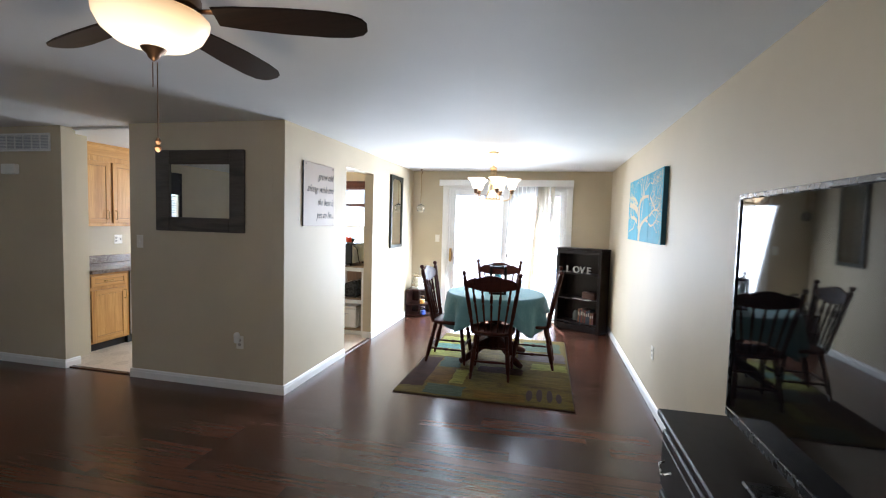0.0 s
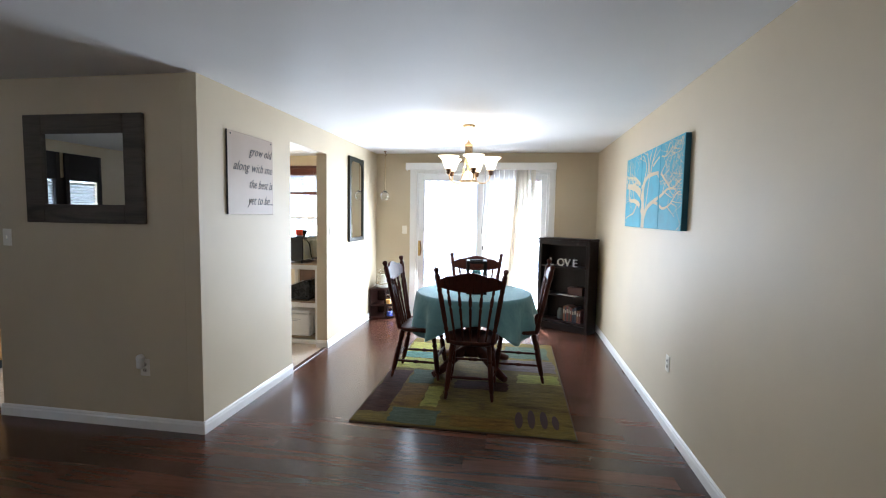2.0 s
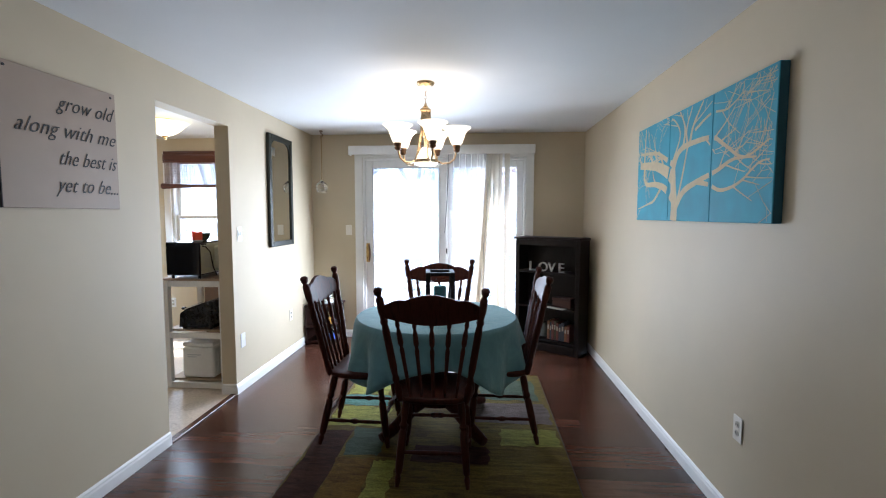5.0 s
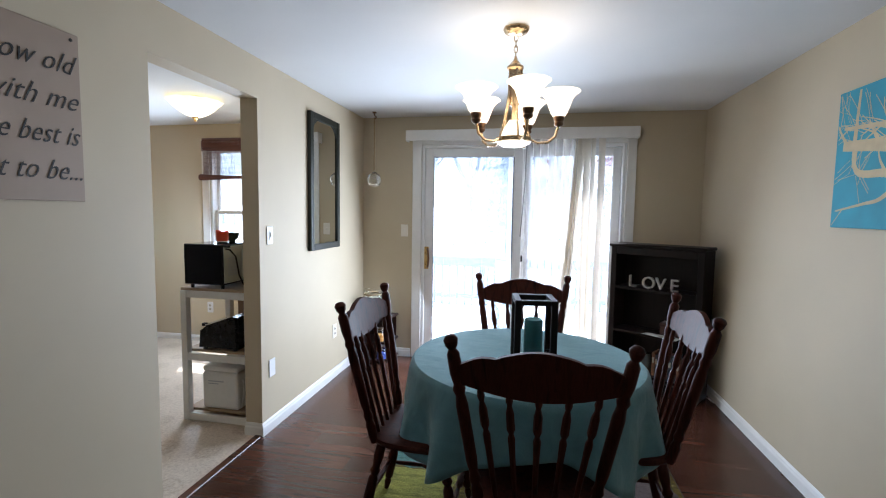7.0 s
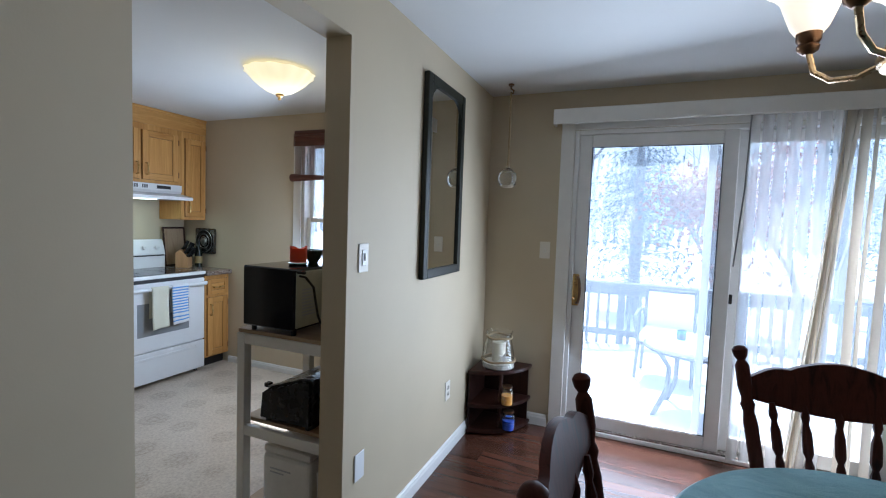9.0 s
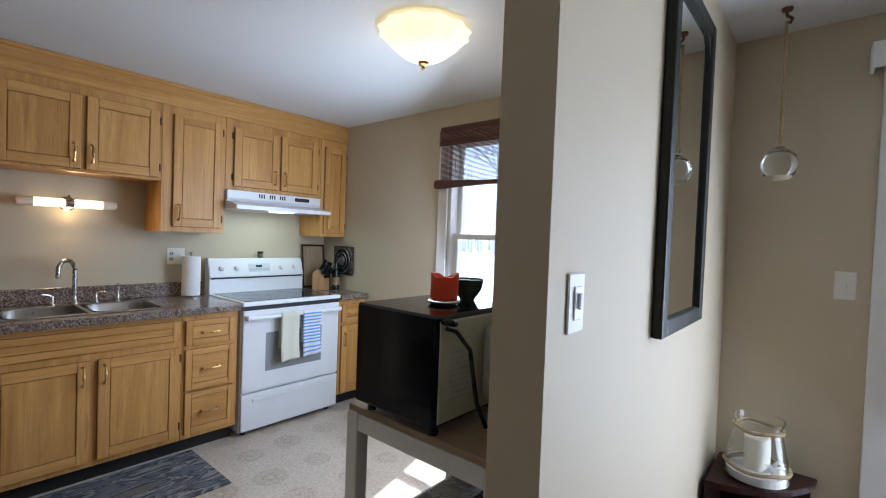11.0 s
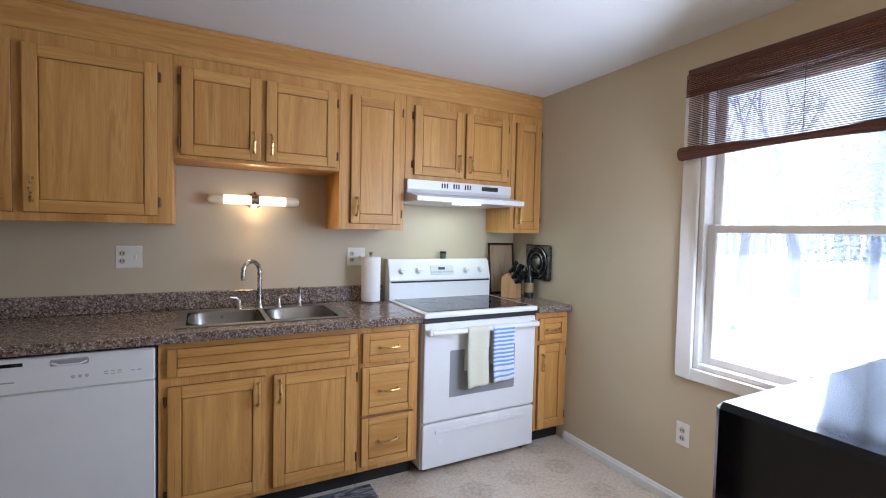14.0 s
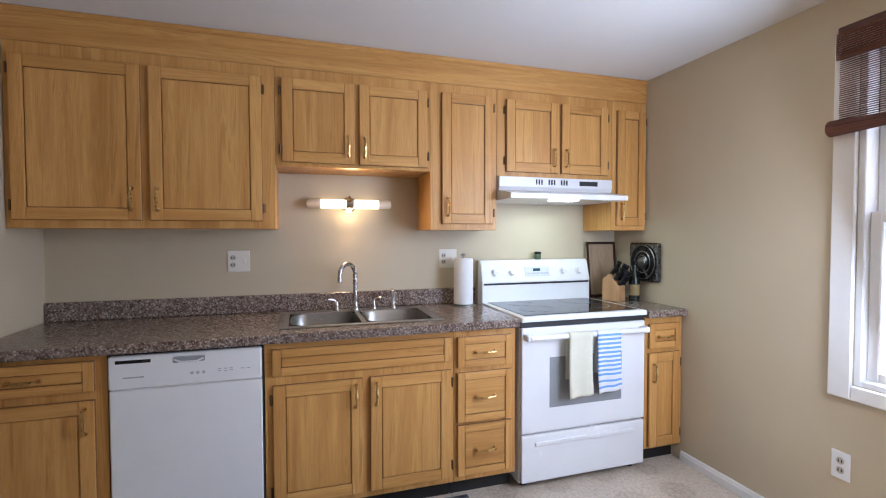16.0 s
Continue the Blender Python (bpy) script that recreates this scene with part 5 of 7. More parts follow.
UX0, UX1 = XK + 0.002, UX - 0.0195
c = carcass("tall light oak wall cabinet with two doors", YK + 0.002, 4.97, UX0, UX1, 1.383, 2.20)
front(c, "door", UX, 3.888, 4.385, 1.42, 2.142, vpull(4.345, 1.47, UX), -1)
front(c, "door", UX, 4.416, 4.91, 1.42, 2.142, vpull(4.45, 1.47, UX), 1)
c = carcass("short light oak wall cabinet with two doors above the sink", 4.97, 5.785, UX0, UX1, 1.705, 2.20)
front(c, "door", UX, 5.002, 5.37, 1.722, 2.147, vpull(5.335, 1.765, UX), -1)
front(c, "door", UX, 5.391, 5.767, 1.722, 2.147, vpull(5.42, 1.765, UX), 1)
c = carcass("narrow light oak wall cabinet beside the range hood", 5.785, 6.19, UX0, UX1, 1.378, 2.20)
front(c, "door", UX, 5.849, 6.163, 1.412, 2.149, vpull(5.885, 1.46, UX), 1)
c = carcass("short light oak wall cabinet with two doors above the hood", 6.19, 6.985, UX0, UX1, 1.695, 2.20)
front(c, "door", UX, 6.245, 6.593, 1.722, 2.147, vpull(6.56, 1.765, UX), -1)
front(c, "door", UX, 6.613, 6.947, 1.722, 2.147, vpull(6.645, 1.765, UX), 1)
c = carcass("narrow light oak wall cabinet in the corner", 6.985, YB - 0.001, UX0, UX1, 1.378, 2.20)
front(c, "door", UX, 7.018, 7.236, 1.405, 2.142, vpull(7.05, 1.45, UX), 1)
sf = thing("cabinet_soffit", "light oak fascia board above the wall cabinets up to the ceiling", "soffit")
part("fascia", box(UX0, UX1 + 0.004, YK + 0.002, YB - 0.001, 2.2005, H - 0.023, 0.001), OAK_Y, sf)
part("top_moulding", box(UX1 + 0.0042, UX1 + 0.018, YK + 0.002, YB - 0.001, H - 0.05, H - 0.023, 0.005), OAK_Y, sf)

# worktop with sink
cx0, cx1, cz0, cz1 = XK + 0.001, -4.765, 0.8745, 0.915
sy0, sy1, sx0, sx1 = 5.00, 5.765, -5.33, -4.885      # cut-out of the sink
wt = thing("worktop", "speckled brown laminate kitchen worktop with low backsplash", "worktop")
b = box(cx0, cx1, YK + 0.001, sy0, cz0, cz1, 0.004)
box(cx0, cx1, sy1, 6.165, cz0, cz1, 0.004, b)
box(cx0, sx0, sy0, sy1, cz0, cz1, 0.0, b)
box(sx1, cx1, sy0, sy1, cz0, cz1, 0.0, b)
part("top", b, GRANITE, wt)
part("backsplash", box(cx0, cx0 + 0.022, YK + 0.003, 6.165, cz1 + 0.0005, 1.012, 0.004), GRANITE, wt)
wt2 = thing("worktop", "short speckled brown laminate worktop in the corner beside the stove", "worktop")
part("top", box(cx0, cx1, 6.973, YB - 0.001, cz0, cz1, 0.004), GRANITE, wt2)
part("backsplash", box(cx0, cx0 + 0.022, 6.973, YB - 0.001, cz1 + 0.0005, 1.012, 0.004), GRANITE, wt2)

sink = thing("kitchen_sink", "stainless steel double-bowl sink set into the worktop", "sink")


def basin(y0, y1, x0, x1, bm):
    """A rounded bowl, open at the top."""
    rings = []
    N = 32
    for z, s in ((0.919, 1.0), (0.912, 0.975), (0.80, 0.93), (0.76, 0.86), (0.752, 0.70), (0.75, 0.12)):
        ring = []
        for k in range(N):
            a = 2 * math.pi * k / N
            cc, q = math.cos(a), math.sin(a)
            ring.append(bm.verts.new(((x0 + x1) / 2 + s * (x1 - x0) / 2 * math.copysign(abs(cc) ** 0.45, cc), (y0 + y1) / 2 + s * (y1 - y0) / 2 * math.copysign(abs(q) ** 0.45, q), z)))
        rings.append(ring)
    for a, b2 in zip(rings, rings[1:]):
        for k in range(N):
            bm.faces.new([a[k], a[(k + 1) % N], b2[(k + 1) % N], b2[k]])
    bm.faces.new(rings[-1])
    return bm


# the sink's steel again, darkened to paint in the bowls' shade and dark reflections
SHADED_STEEL = metal("shaded_bowl_steel", (0.26, 0.25, 0.24), 0.30)
for y0, y1 in ((5.035, 5.37), (5.405, 5.735)):
    part("bowl", basin(y0, y1, -5.255, -4.915, bmesh.new()), SHADED_STEEL, sink, smooth=True)
    part("drain", lathe([(0.04, 0.7505), (0.042, 0.754), (0.03, 0.753), (0, 0.751)], 18, None, pose(-5.085, (y0 + y1) / 2, 0)), STEEL, sink, smooth=True)
rim = box(-5.345, -5.262, 4.985, 5.785, 0.9155, 0.9205, 0.002)
box(-4.91, -4.87, 4.985, 5.785, 0.9155, 0.9205, 0.002, rim)
for y0, y1 in ((4.985, 5.03), (5.375, 5.40), (5.74, 5.785)):
    box(-5.262, -4.91, y0, y1, 0.9155, 0.9203, 0.0015, rim)
part("rim", rim, STEEL, sink)
fc = thing("kitchen_faucet", "brushed nickel gooseneck faucet with two lever handles and side spray", "faucet", (-5.30, 5.385, 0.9208))
arc = [(0, 0, 0.0), (0, 0, 0.18)] + [(0.058 - 0.058 * math.cos(a), 0, 0.205 + 0.062 * math.sin(a)) for a in [k * math.pi / 10 for k in range(0, 11)]] + [(0.116, 0, 0.165)]
swing = Matrix.Rotation(radians(-52), 3, "Z")
part("spout", tube([swing @ Vector(p) for p in arc], 0.0125, 10, lathe([(0.026, 0), (0.026, 0.006), (0.016, 0.02), (0.013, 0.05)], 16)), NICKEL, fc, smooth=True)
for dy in (-0.105, 0.105):
    part("lever", tube([(0, dy, 0.045), (0.0, dy * 1.1, 0.06), (0.01, dy * 1.45, 0.068)], [0.008, 0.006, 0.005], 8, lathe([(0.021, 0), (0.021, 0.005), (0.013, 0.015), (0.012, 0.045), (0.008, 0.055)], 14, None, pose(0, dy, 0))), NICKEL, fc, smooth=True)
part("side_spray", lathe([(0.02, 0), (0.02, 0.005), (0.012, 0.015), (0.011, 0.06), (0.015, 0.085), (0.016, 0.105), (0.008, 0.115)], 14, box(0.0, 0.03, 0.215, 0.225, 0.095, 0.108, 0.003), pose(0, 0.22, 0)), NICKEL, fc, smooth=True)

# dishwasher
dw = thing("dishwasher", "white built-in dishwasher with a recessed handle", "dishwasher")
part("body", box(XK + 0.03, FX - 0.02, 4.343, 4.927, 0.10, 0.868), MATTEBLACK, dw)
part("door", box(FX - 0.0195, FX + 0.004, 4.348, 4.922, 0.11, 0.722, 0.005), WHITE, dw)
cp = part("control_panel", box(FX - 0.0195, FX + 0.012, 4.348, 4.922, 0.7245, 0.862, 0.007), WHITE, dw)
# no hollow here: a flat grey plate paints the pocket's shadow
part("recess_shade", box(FX + 0.0105, FX + 0.0128, 4.58, 4.70, 0.823, 0.848, 0.004), plain("shadow_grey", (0.30, 0.30, 0.32), 0.4), cp, "grey plate painted as the shade in the pocket handle")
part("handle_lip", tube([(FX + 0.013, 4.585, 0.835), (FX + 0.018, 4.61, 0.826), (FX + 0.018, 4.67, 0.826), (FX + 0.013, 4.695, 0.835)], 0.004, 6), WHITE, cp)
part("display", box(FX + 0.0117, FX + 0.0126, 4.375, 4.50, 0.832, 0.846, 0.001), BLACK, cp, "dark status strip")
part("maker_mark", box(FX + 0.0117, FX + 0.0126, 4.40, 4.475, 0.772, 0.777), plain("grey_print", (0.35, 0.35, 0.36), 0.5), cp)
GREYP = plain("grey_button", (0.42, 0.43, 0.46), 0.5)
for y in (4.65, 4.672, 4.694):
    part("button", lathe([(0.007, 0), (0.007, 0.002), (0, 0.0025)], 10, None, pose(FX + 0.0119, y, 0.775, 0, 90)), GREYP, cp)
for y, z in ((4.755, 0.783), (4.755, 0.774), (4.778, 0.783), (4.778, 0.772), (4.80, 0.783), (4.80, 0.774), (4.845, 0.778), (4.868, 0.778)):
    part("indicator", box(FX + 0.0117, FX + 0.0127, y - 0.007, y + 0.007, z - 0.002, z + 0.002), GREYP, cp)
part("kick_plate", box(XK + 0.05, FX - 0.06, 4.35, 4.92, 0.0025, 0.0995), MATTEBLACK, dw)

# stove
st = thing("electric_stove", "white freestanding electric stove with black glass cooktop", "stove")
S0, S1 = 6.178, 6.962
part("body", box(XK + 0.03, FX - 0.021, S0, S1, 0.03, 0.893, 0.003), WHITE, st)
part("cooktop", box(XK + 0.06, FX + 0.018, S0 - 0.002, S1 + 0.002, 0.8935, 0.922, 0.008, seg=2), WHITE, st)
part("glass_surface", box(XK + 0.13, FX - 0.02, S0 + 0.03, S1 - 0.03, 0.9222, 0.9255, 0.001), material("black_ceramic_glass", (0.012, 0.012, 0.014), 0.08), st, "black ceramic glass cooking surface")
BURN = plain("burner_ring", (0.16, 0.16, 0.17), 0.3)
for x, y, r in ((-4.99, 6.38, 0.105), (-4.99, 6.77, 0.085), (-5.19, 6.38, 0.08), (-5.19, 6.77, 0.105)):
    part("burner_ring", lathe([(r - 0.003, 0.9256), (r - 0.003, 0.9262), (r, 0.9262), (r, 0.9256)], 32, None, pose(x, y, 0), False), BURN, st)
bg = part("backguard", prism([(XK + 0.03, 0.8935), (XK + 0.115, 0.8935), (XK + 0.115, 1.035), (XK + 0.12, 1.05), (XK + 0.085, 1.17), (XK + 0.07, 1.185), (XK + 0.03, 1.185)], S1 - S0, pose(0, S0, 0), 0.004), WHITE, st)
part("vent_slot", box(XK + 0.114, XK + 0.119, S0 + 0.01, S1 - 0.01, 1.030, 1.042), MATTEBLACK, bg, "black vent slot")
lean = 73.7
for y in (6.265, 6.385, 6.76, 6.88):
    part("knob", lathe([(0.024, 0), (0.024, 0.004), (0.019, 0.006), (0.017, 0.024), (0, 0.026)], 18, box(-0.004, 0.004, -0.016, 0.016, 0.02, 0.030, 0.002), pose(0, 0, 0)), WHITE, bg).matrix_world = pose(XK + 0.104, y, 1.108, 0, lean)
part("display_panel", box(-0.035, 0.03, -0.09, 0.09, 0.0, 0.003, 0.001), plain("panel_grey", (0.62, 0.63, 0.65), 0.4), bg).matrix_world = pose(XK + 0.104, 6.57, 1.108, 0, lean)
part("clock", box(-0.022, -0.004, -0.03, 0.02, 0.0035, 0.005), plain("lcd_blue", (0.03, 0.08, 0.12), 0.2), bg).matrix_world = pose(XK + 0.104, 6.57, 1.108, 0, lean)
for k in range(8):
    part("button", box(0.006, 0.016, -0.075 + 0.02 * k, -0.062 + 0.02 * k, 0.0035, 0.005), GREYP, bg).matrix_world = pose(XK + 0.104, 6.57, 1.108, 0, lean)
od = part("oven_door", box(FX - 0.02, FX + 0.008, S0 + 0.004, S1 - 0.004, 0.302, 0.862, 0.008, seg=2), WHITE, st)
part("oven_window", box(FX + 0.0075, FX + 0.0095, 6.345, 6.80, 0.43, 0.70, 0.001), plain("grey_oven_glass", (0.29, 0.30, 0.315), 0.12, 0.05), od, "grey tinted oven window")
hd = bmesh.new()
tube([(FX + 0.05, S0 + 0.03, 0.818), (FX + 0.05, S1 - 0.03, 0.818)], 0.016, 12, hd)
for y in (S0 + 0.03, S1 - 0.03):
    box(FX + 0.006, FX + 0.06, y - 0.02, y + 0.02, 0.802, 0.834, 0.006, hd)
part("handle", hd, WHITE, od)
part("drawer", box(FX - 0.02, FX + 0.008, S0 + 0.004, S1 - 0.004, 0.04, 0.292, 0.008, seg=2), WHITE, st)
part("drawer_lip", box(FX + 0.007, FX + 0.018, S0 + 0.08, S1 - 0.08, 0.232, 0.255, 0.005, seg=2), WHITE, st)
# black strip set in as the dark of the slit above the oven door
part("gap_shade", box(FX - 0.03, FX - 0.004, S0 + 0.002, S1 - 0.002, 0.863, 0.893), MATTEBLACK, st)
for y in (S0 + 0.05, S1 - 0.05):
    for x in (FX - 0.06, XK + 0.08):
        part("foot", lathe([(0.018, 0.0025), (0.018, 0.029)], 10, None, pose(x, y, 0)), MATTEBLACK, st)


def towel(label, y0, y1, z_bot, z_back, mats, bands=0):
    """A tea towel folded over the oven handle."""
    tw = thing("tea_towel", label, "towel")
    bm = bmesh.new()
    cols, rows = 9, 46
    R = 0.0185
    g = []
    for i in range(cols):
        u = i / (cols - 1)
        line = []
        for j in range(rows):
            s = j / (rows - 1)
            if s < 0.3:
                z, x = z_back + (0.818 - z_back) * s / 0.3, -R - 0.002
            elif s < 0.4:
                a = math.pi * (s - 0.3) / 0.1
                z, x = 0.818 + R * math.sin(a), -R * math.cos(a)
            else:
                k = (s - 0.4) / 0.6
                z, x = 0.818 - (0.818 - z_bot) * k, R + 0.003 + 0.006 * k * (1 + math.sin(u * 9 + y0 * 7))
            yy = y0 + (y1 - y0) * (u * (1 - 0.04 * math.sin(3 * s))) + 0.004 * math.sin(6 * s + y0 * 3)
            line.append(bm.verts.new((FX + 0.05 + x, yy, z + (0.010 * u if s > 0.9 else 0))))
        g.append(line)
    for i in range(cols - 1):
        for j in range(rows - 1):
            f = bm.faces.new([g[i][j], g[i + 1][j], g[i + 1][j + 1], g[i][j + 1]])
            if bands:
                s = (j + 0.5) / (rows - 1)
                f.material_index = 1 if (s > 0.38 and (j % 2 == 0) and s < 0.82) or (s > 0.86 and j % 3 == 0) else 0
    o = part("fabric", bm, mats, tw, smooth=True)
    so = o.modifiers.new("thickness", "SOLIDIFY")
    so.thickness, so.offset = 0.003, 1


TOWEL1 = plain("cream_terry", (0.68, 0.66, 0.52), 0.95, 0.12, 160, 0.5)
TOWEL2 = plain("white_terry", (0.72, 0.73, 0.74), 0.95, 0.1, 160, 0.5)
TOWEL3 = plain("blue_stripe_terry", (0.16, 0.36, 0.72), 0.95, 0.1, 160, 0.5)
towel("cream tea towel hung over the oven handle", 6.425, 6.575, 0.49, 0.58, [TOWEL1])
towel("blue and white striped tea towel hung over the oven handle", 6.60, 6.755, 0.50, 0.60, [TOWEL2, TOWEL3], 1)

sp_ = thing("spice_jar", "small glass spice jar on top of the stove back", "jar", (XK + 0.055, 6.60, 1.1855))
part("glass", lathe([(0.02, 0), (0.022, 0.004), (0.022, 0.035)], 14), plain("spice_green", (0.09, 0.13, 0.07), 0.3), sp_, smooth=True)
part("lid", lathe([(0.023, 0.0355), (0.023, 0.052), (0, 0.053)], 14), BLACK, sp_)

# range hood
hood = thing("range_hood", "white under-cabinet range hood with a lit lamp", "range hood")
part("body", prism([(XK + 0.003, 1.60), (UX - 0.01, 1.60), (UX + 0.012, 1.635), (UX + 0.012, 1.692), (XK + 0.003, 1.692)], 0.775, pose(0, 6.195, 0), 0.003), WHITE, hood)
part("canopy", prism([(XK + 0.003, 1.555), (-4.945, 1.555), (-4.945, 1.583), (UX - 0.005, 1.615), (XK + 0.003, 1.599)], 0.775, pose(0, 6.195, 0), 0.003), WHITE, hood)
for k in range(3):
    vx = 6.43 + 0.085 * k
    for j in range(3):
        part("vent_slot", box(UX + 0.0115, UX + 0.0135, vx + 0.018 * j, vx + 0.018 * j + 0.010, 1.650, 1.680, m=None), MATTEBLACK, hood)
part("switch_panel", box(UX + 0.0115, UX + 0.014, 6.73, 6.86, 1.650, 1.678, 0.001), MATTEBLACK, hood)
part("lamp_lens", box(-5.08, -4.99, 6.50, 6.66, 1.549, 1.5545, 0.002), glow("hood_lamp", (0.85, 1.0, 0.85), 2), hood, "lit lamp lens")
lamp("hood_light", "AREA", (-5.10, 6.58, 1.545), 0.75, (0.80, 1.0, 0.86), 0.35)

# wall light over the sink
sl = thing("vanity_light", "two-tube frosted glass wall light with nickel centre, lit", "wall light", (XK, 5.365, 1.53))
part("mount", lathe([(0.045, 0.0005), (0.045, 0.012), (0.02, 0.02), (0.02, 0.07)], 18, None, pose(0, 0, 0, 0, 90)), NICKEL, sl, smooth=True)
part("bracket", tube([(0.02, 0, 0.0), (0.05, 0, 0.045), (0.07, 0, 0.0)], 0.006, 8, lathe([(0.03, -0.02), (0.032, 0), (0.03, 0.02)], 16, None, pose(0.065, 0, 0, 90))), NICKEL, sl, smooth=True)
TUBEGLOW = glow("lit_tube_glass", (1.0, 0.80, 0.48), 0.75)
FROSTEND = plain("frosted_tube_end", (0.85, 0.74, 0.55), 0.3, 0.05)
for sgn in (-1, 1):
    part("tube_shade", lathe([(0.024, 0.022), (0.027, 0.03), (0.027, 0.165), (0.0, 0.166)], 18, None, pose(0.065, 0, 0, -90 * sgn)), TUBEGLOW, sl, "lit frosted glass tube", True)
    part("tube_end", lathe([(0.027, 0.167), (0.027, 0.225), (0.02, 0.24), (0, 0.244)], 18, None, pose(0.065, 0, 0, -90 * sgn)), FROSTEND, sl, "frosted glass tube end", True)
lamp("sink_light", "AREA", (XK + 0.10, 5.365, 1.53), 1.0, (1.0, 0.70, 0.36), 0.30, (0, -60, 0), 0.06)
lamp("sink_light_back", "POINT", (XK + 0.06, 5.365, 1.47), 0.16, (1.0, 0.68, 0.32), 0.03)

# counter things
pt = thing("paper_towel_roll", "white paper towel roll on a chrome stand on the worktop", "paper towel", (-5.30, 6.045, 0.9155))
part("roll", lathe([(0.02, 0.012), (0.058, 0.012), (0.06, 0.018), (0.06, 0.285), (0.058, 0.29), (0.02, 0.29)], 28), plain("paper_towel", (0.80, 0.79, 0.77), 0.9, 0.06, 40, 0.3), pt, smooth=True)
part("stand", lathe([(0.0, 0), (0.07, 0), (0.07, 0.006), (0.008, 0.010), (0.006, 0.30), (0.012, 0.305), (0.014, 0.318), (0, 0.325)], 20), STEEL, pt, smooth=True)
cb = thing("cutting_board", "wooden cutting board with dark rim leaning on the wall", "cutting board", (XK + 0.055, 6.99, 0.9155))
part("board", box(0, 0.018, 0.0, 0.235, 0, 0.385, 0.006, m=pose(0, 0, 0, 0, -6)), wood("pale_board", (0.34, 0.24, 0.15), (0.26, 0.17, 0.10), 0.5), cb)
part("rim", ring_frame(0.0, 0.235, 0.0, 0.385, -0.0195, -0.0185, 0.018, 0), MAHOGANY, cb).matrix_local = pose(0.0, 0.0, 0, 0, -6) @ pose(0, 0, 0, 0, 0, 90)
kb = thing("knife_block", "beech knife block full of black-handled knives", "knife block", (-5.20, 7.065, 0.9155), 25)
kb.scale = (0.9, 0.9, 0.88)
part("block", prism([(-0.06, 0), (0.07, 0), (0.07, 0.11), (-0.01, 0.20), (-0.06, 0.16)], 0.10, pose(0, -0.05, 0), 0.004), wood("beech", (0.48, 0.28, 0.13), (0.36, 0.2, 0.09), 0.45), kb)
for i, (px, py, l) in enumerate(((0.045, -0.03, 0.13), (0.045, 0.0, 0.12), (0.045, 0.03, 0.10), (0.01, -0.025, 0.15), (0.01, 0.02, 0.14), (-0.03, 0.0, 0.13))):
    z = 0.15 - px * 0.9
    part("knife_handle", tube([(px, py, z), (px + l * 0.45, py, z + l * 0.55), (px + l * 0.62, py, z + l * 0.9)], [0.009, 0.011, 0.012], 8, flat=1.5), BLACK, kb, "black knife handle", True)
bt = thing("oil_bottle", "dark glass oil bottle on the corner worktop", "bottle", (-5.13, 7.175, 0.9155))
part("bottle", lathe([(0, 0), (0.033, 0.002), (0.034, 0.14), (0.03, 0.165), (0.013, 0.195), (0.013, 0.25)], 20), plain("dark_green_glass", (0.012, 0.016, 0.010), 0.1), bt, smooth=True)
part("cap", lathe([(0.0145, 0.235), (0.0145, 0.262), (0, 0.263)], 14), BLACK, bt)
part("label", lathe([(0.0346, 0.04), (0.0346, 0.11)], 20, close=False), plain("gold_label", (0.30, 0.22, 0.09), 0.5), bt, "gold paper label")
for k in range(2):
    b2 = thing("condiment_bottle", "dark condiment bottle behind the knife block", "bottle", (-5.32 + 0.07 * k, 7.19 - 0.02 * k, 0.9155))
    part("bottle", lathe([(0, 0), (0.026, 0.002), (0.027, 0.13), (0.011, 0.17), (0.011, 0.21), (0, 0.215)], 16), plain("dark_bottle", (0.02, 0.016, 0.012), 0.2), b2, smooth=True)

vf = thing("exhaust_fan_grille", "square black wall exhaust fan with round chrome grille", "exhaust fan", (-5.105, YB, 1.172))
part("cover", box(-0.135, 0.135, -0.03, -0.0005, -0.125, 0.125, 0.020, seg=3), metal("dark_chrome", (0.16, 0.16, 0.16), 0.25), vf, "dark chrome cover")
part("dark_well", lathe([(0.118, 0.0), (0.118, 0.003), (0, 0.004)], 32, None, pose(0, -0.030, 0, 90)), BLACK, vf)
for r in (0.110, 0.070, 0.042):
    part("ring", tube([(r * math.cos(a), -0.037, r * math.sin(a)) for a in [k * math.pi / 12 for k in range(25)]], 0.0035, 6), STEEL, vf, smooth=True)
for k in range(8):
    a = k * math.pi / 4
    part("spoke", tube([(0.03 * math.cos(a), -0.037, 0.03 * math.sin(a)), (0.105 * math.cos(a + 0.5), -0.037, 0.105 * math.sin(a + 0.5))], 0.003, 5), BLACK, vf)
part("hub", lathe([(0.034, 0), (0.030, 0.012), (0, 0.014)], 18, None, pose(0, -0.034, 0, 90)), STEEL, vf, smooth=True)

plate("wall_outlet", "ivory double plate with outlet and switch above the worktop", pose(XK, 4.757, 1.205, 0, 0, FACE_E), "outlet", 0.118, 0.118)
plate("wall_outlet", "ivory double plate behind the paper towel", pose(XK, 5.985, 1.20, 0, 0, FACE_E), "outlet", 0.118, 0.118)
plate("wall_outlet", "white wall outlet below the kitchen window", pose(-3.965, YB, 0.38, 0, 0, FACE_S), "outlet", colour=WHITE)

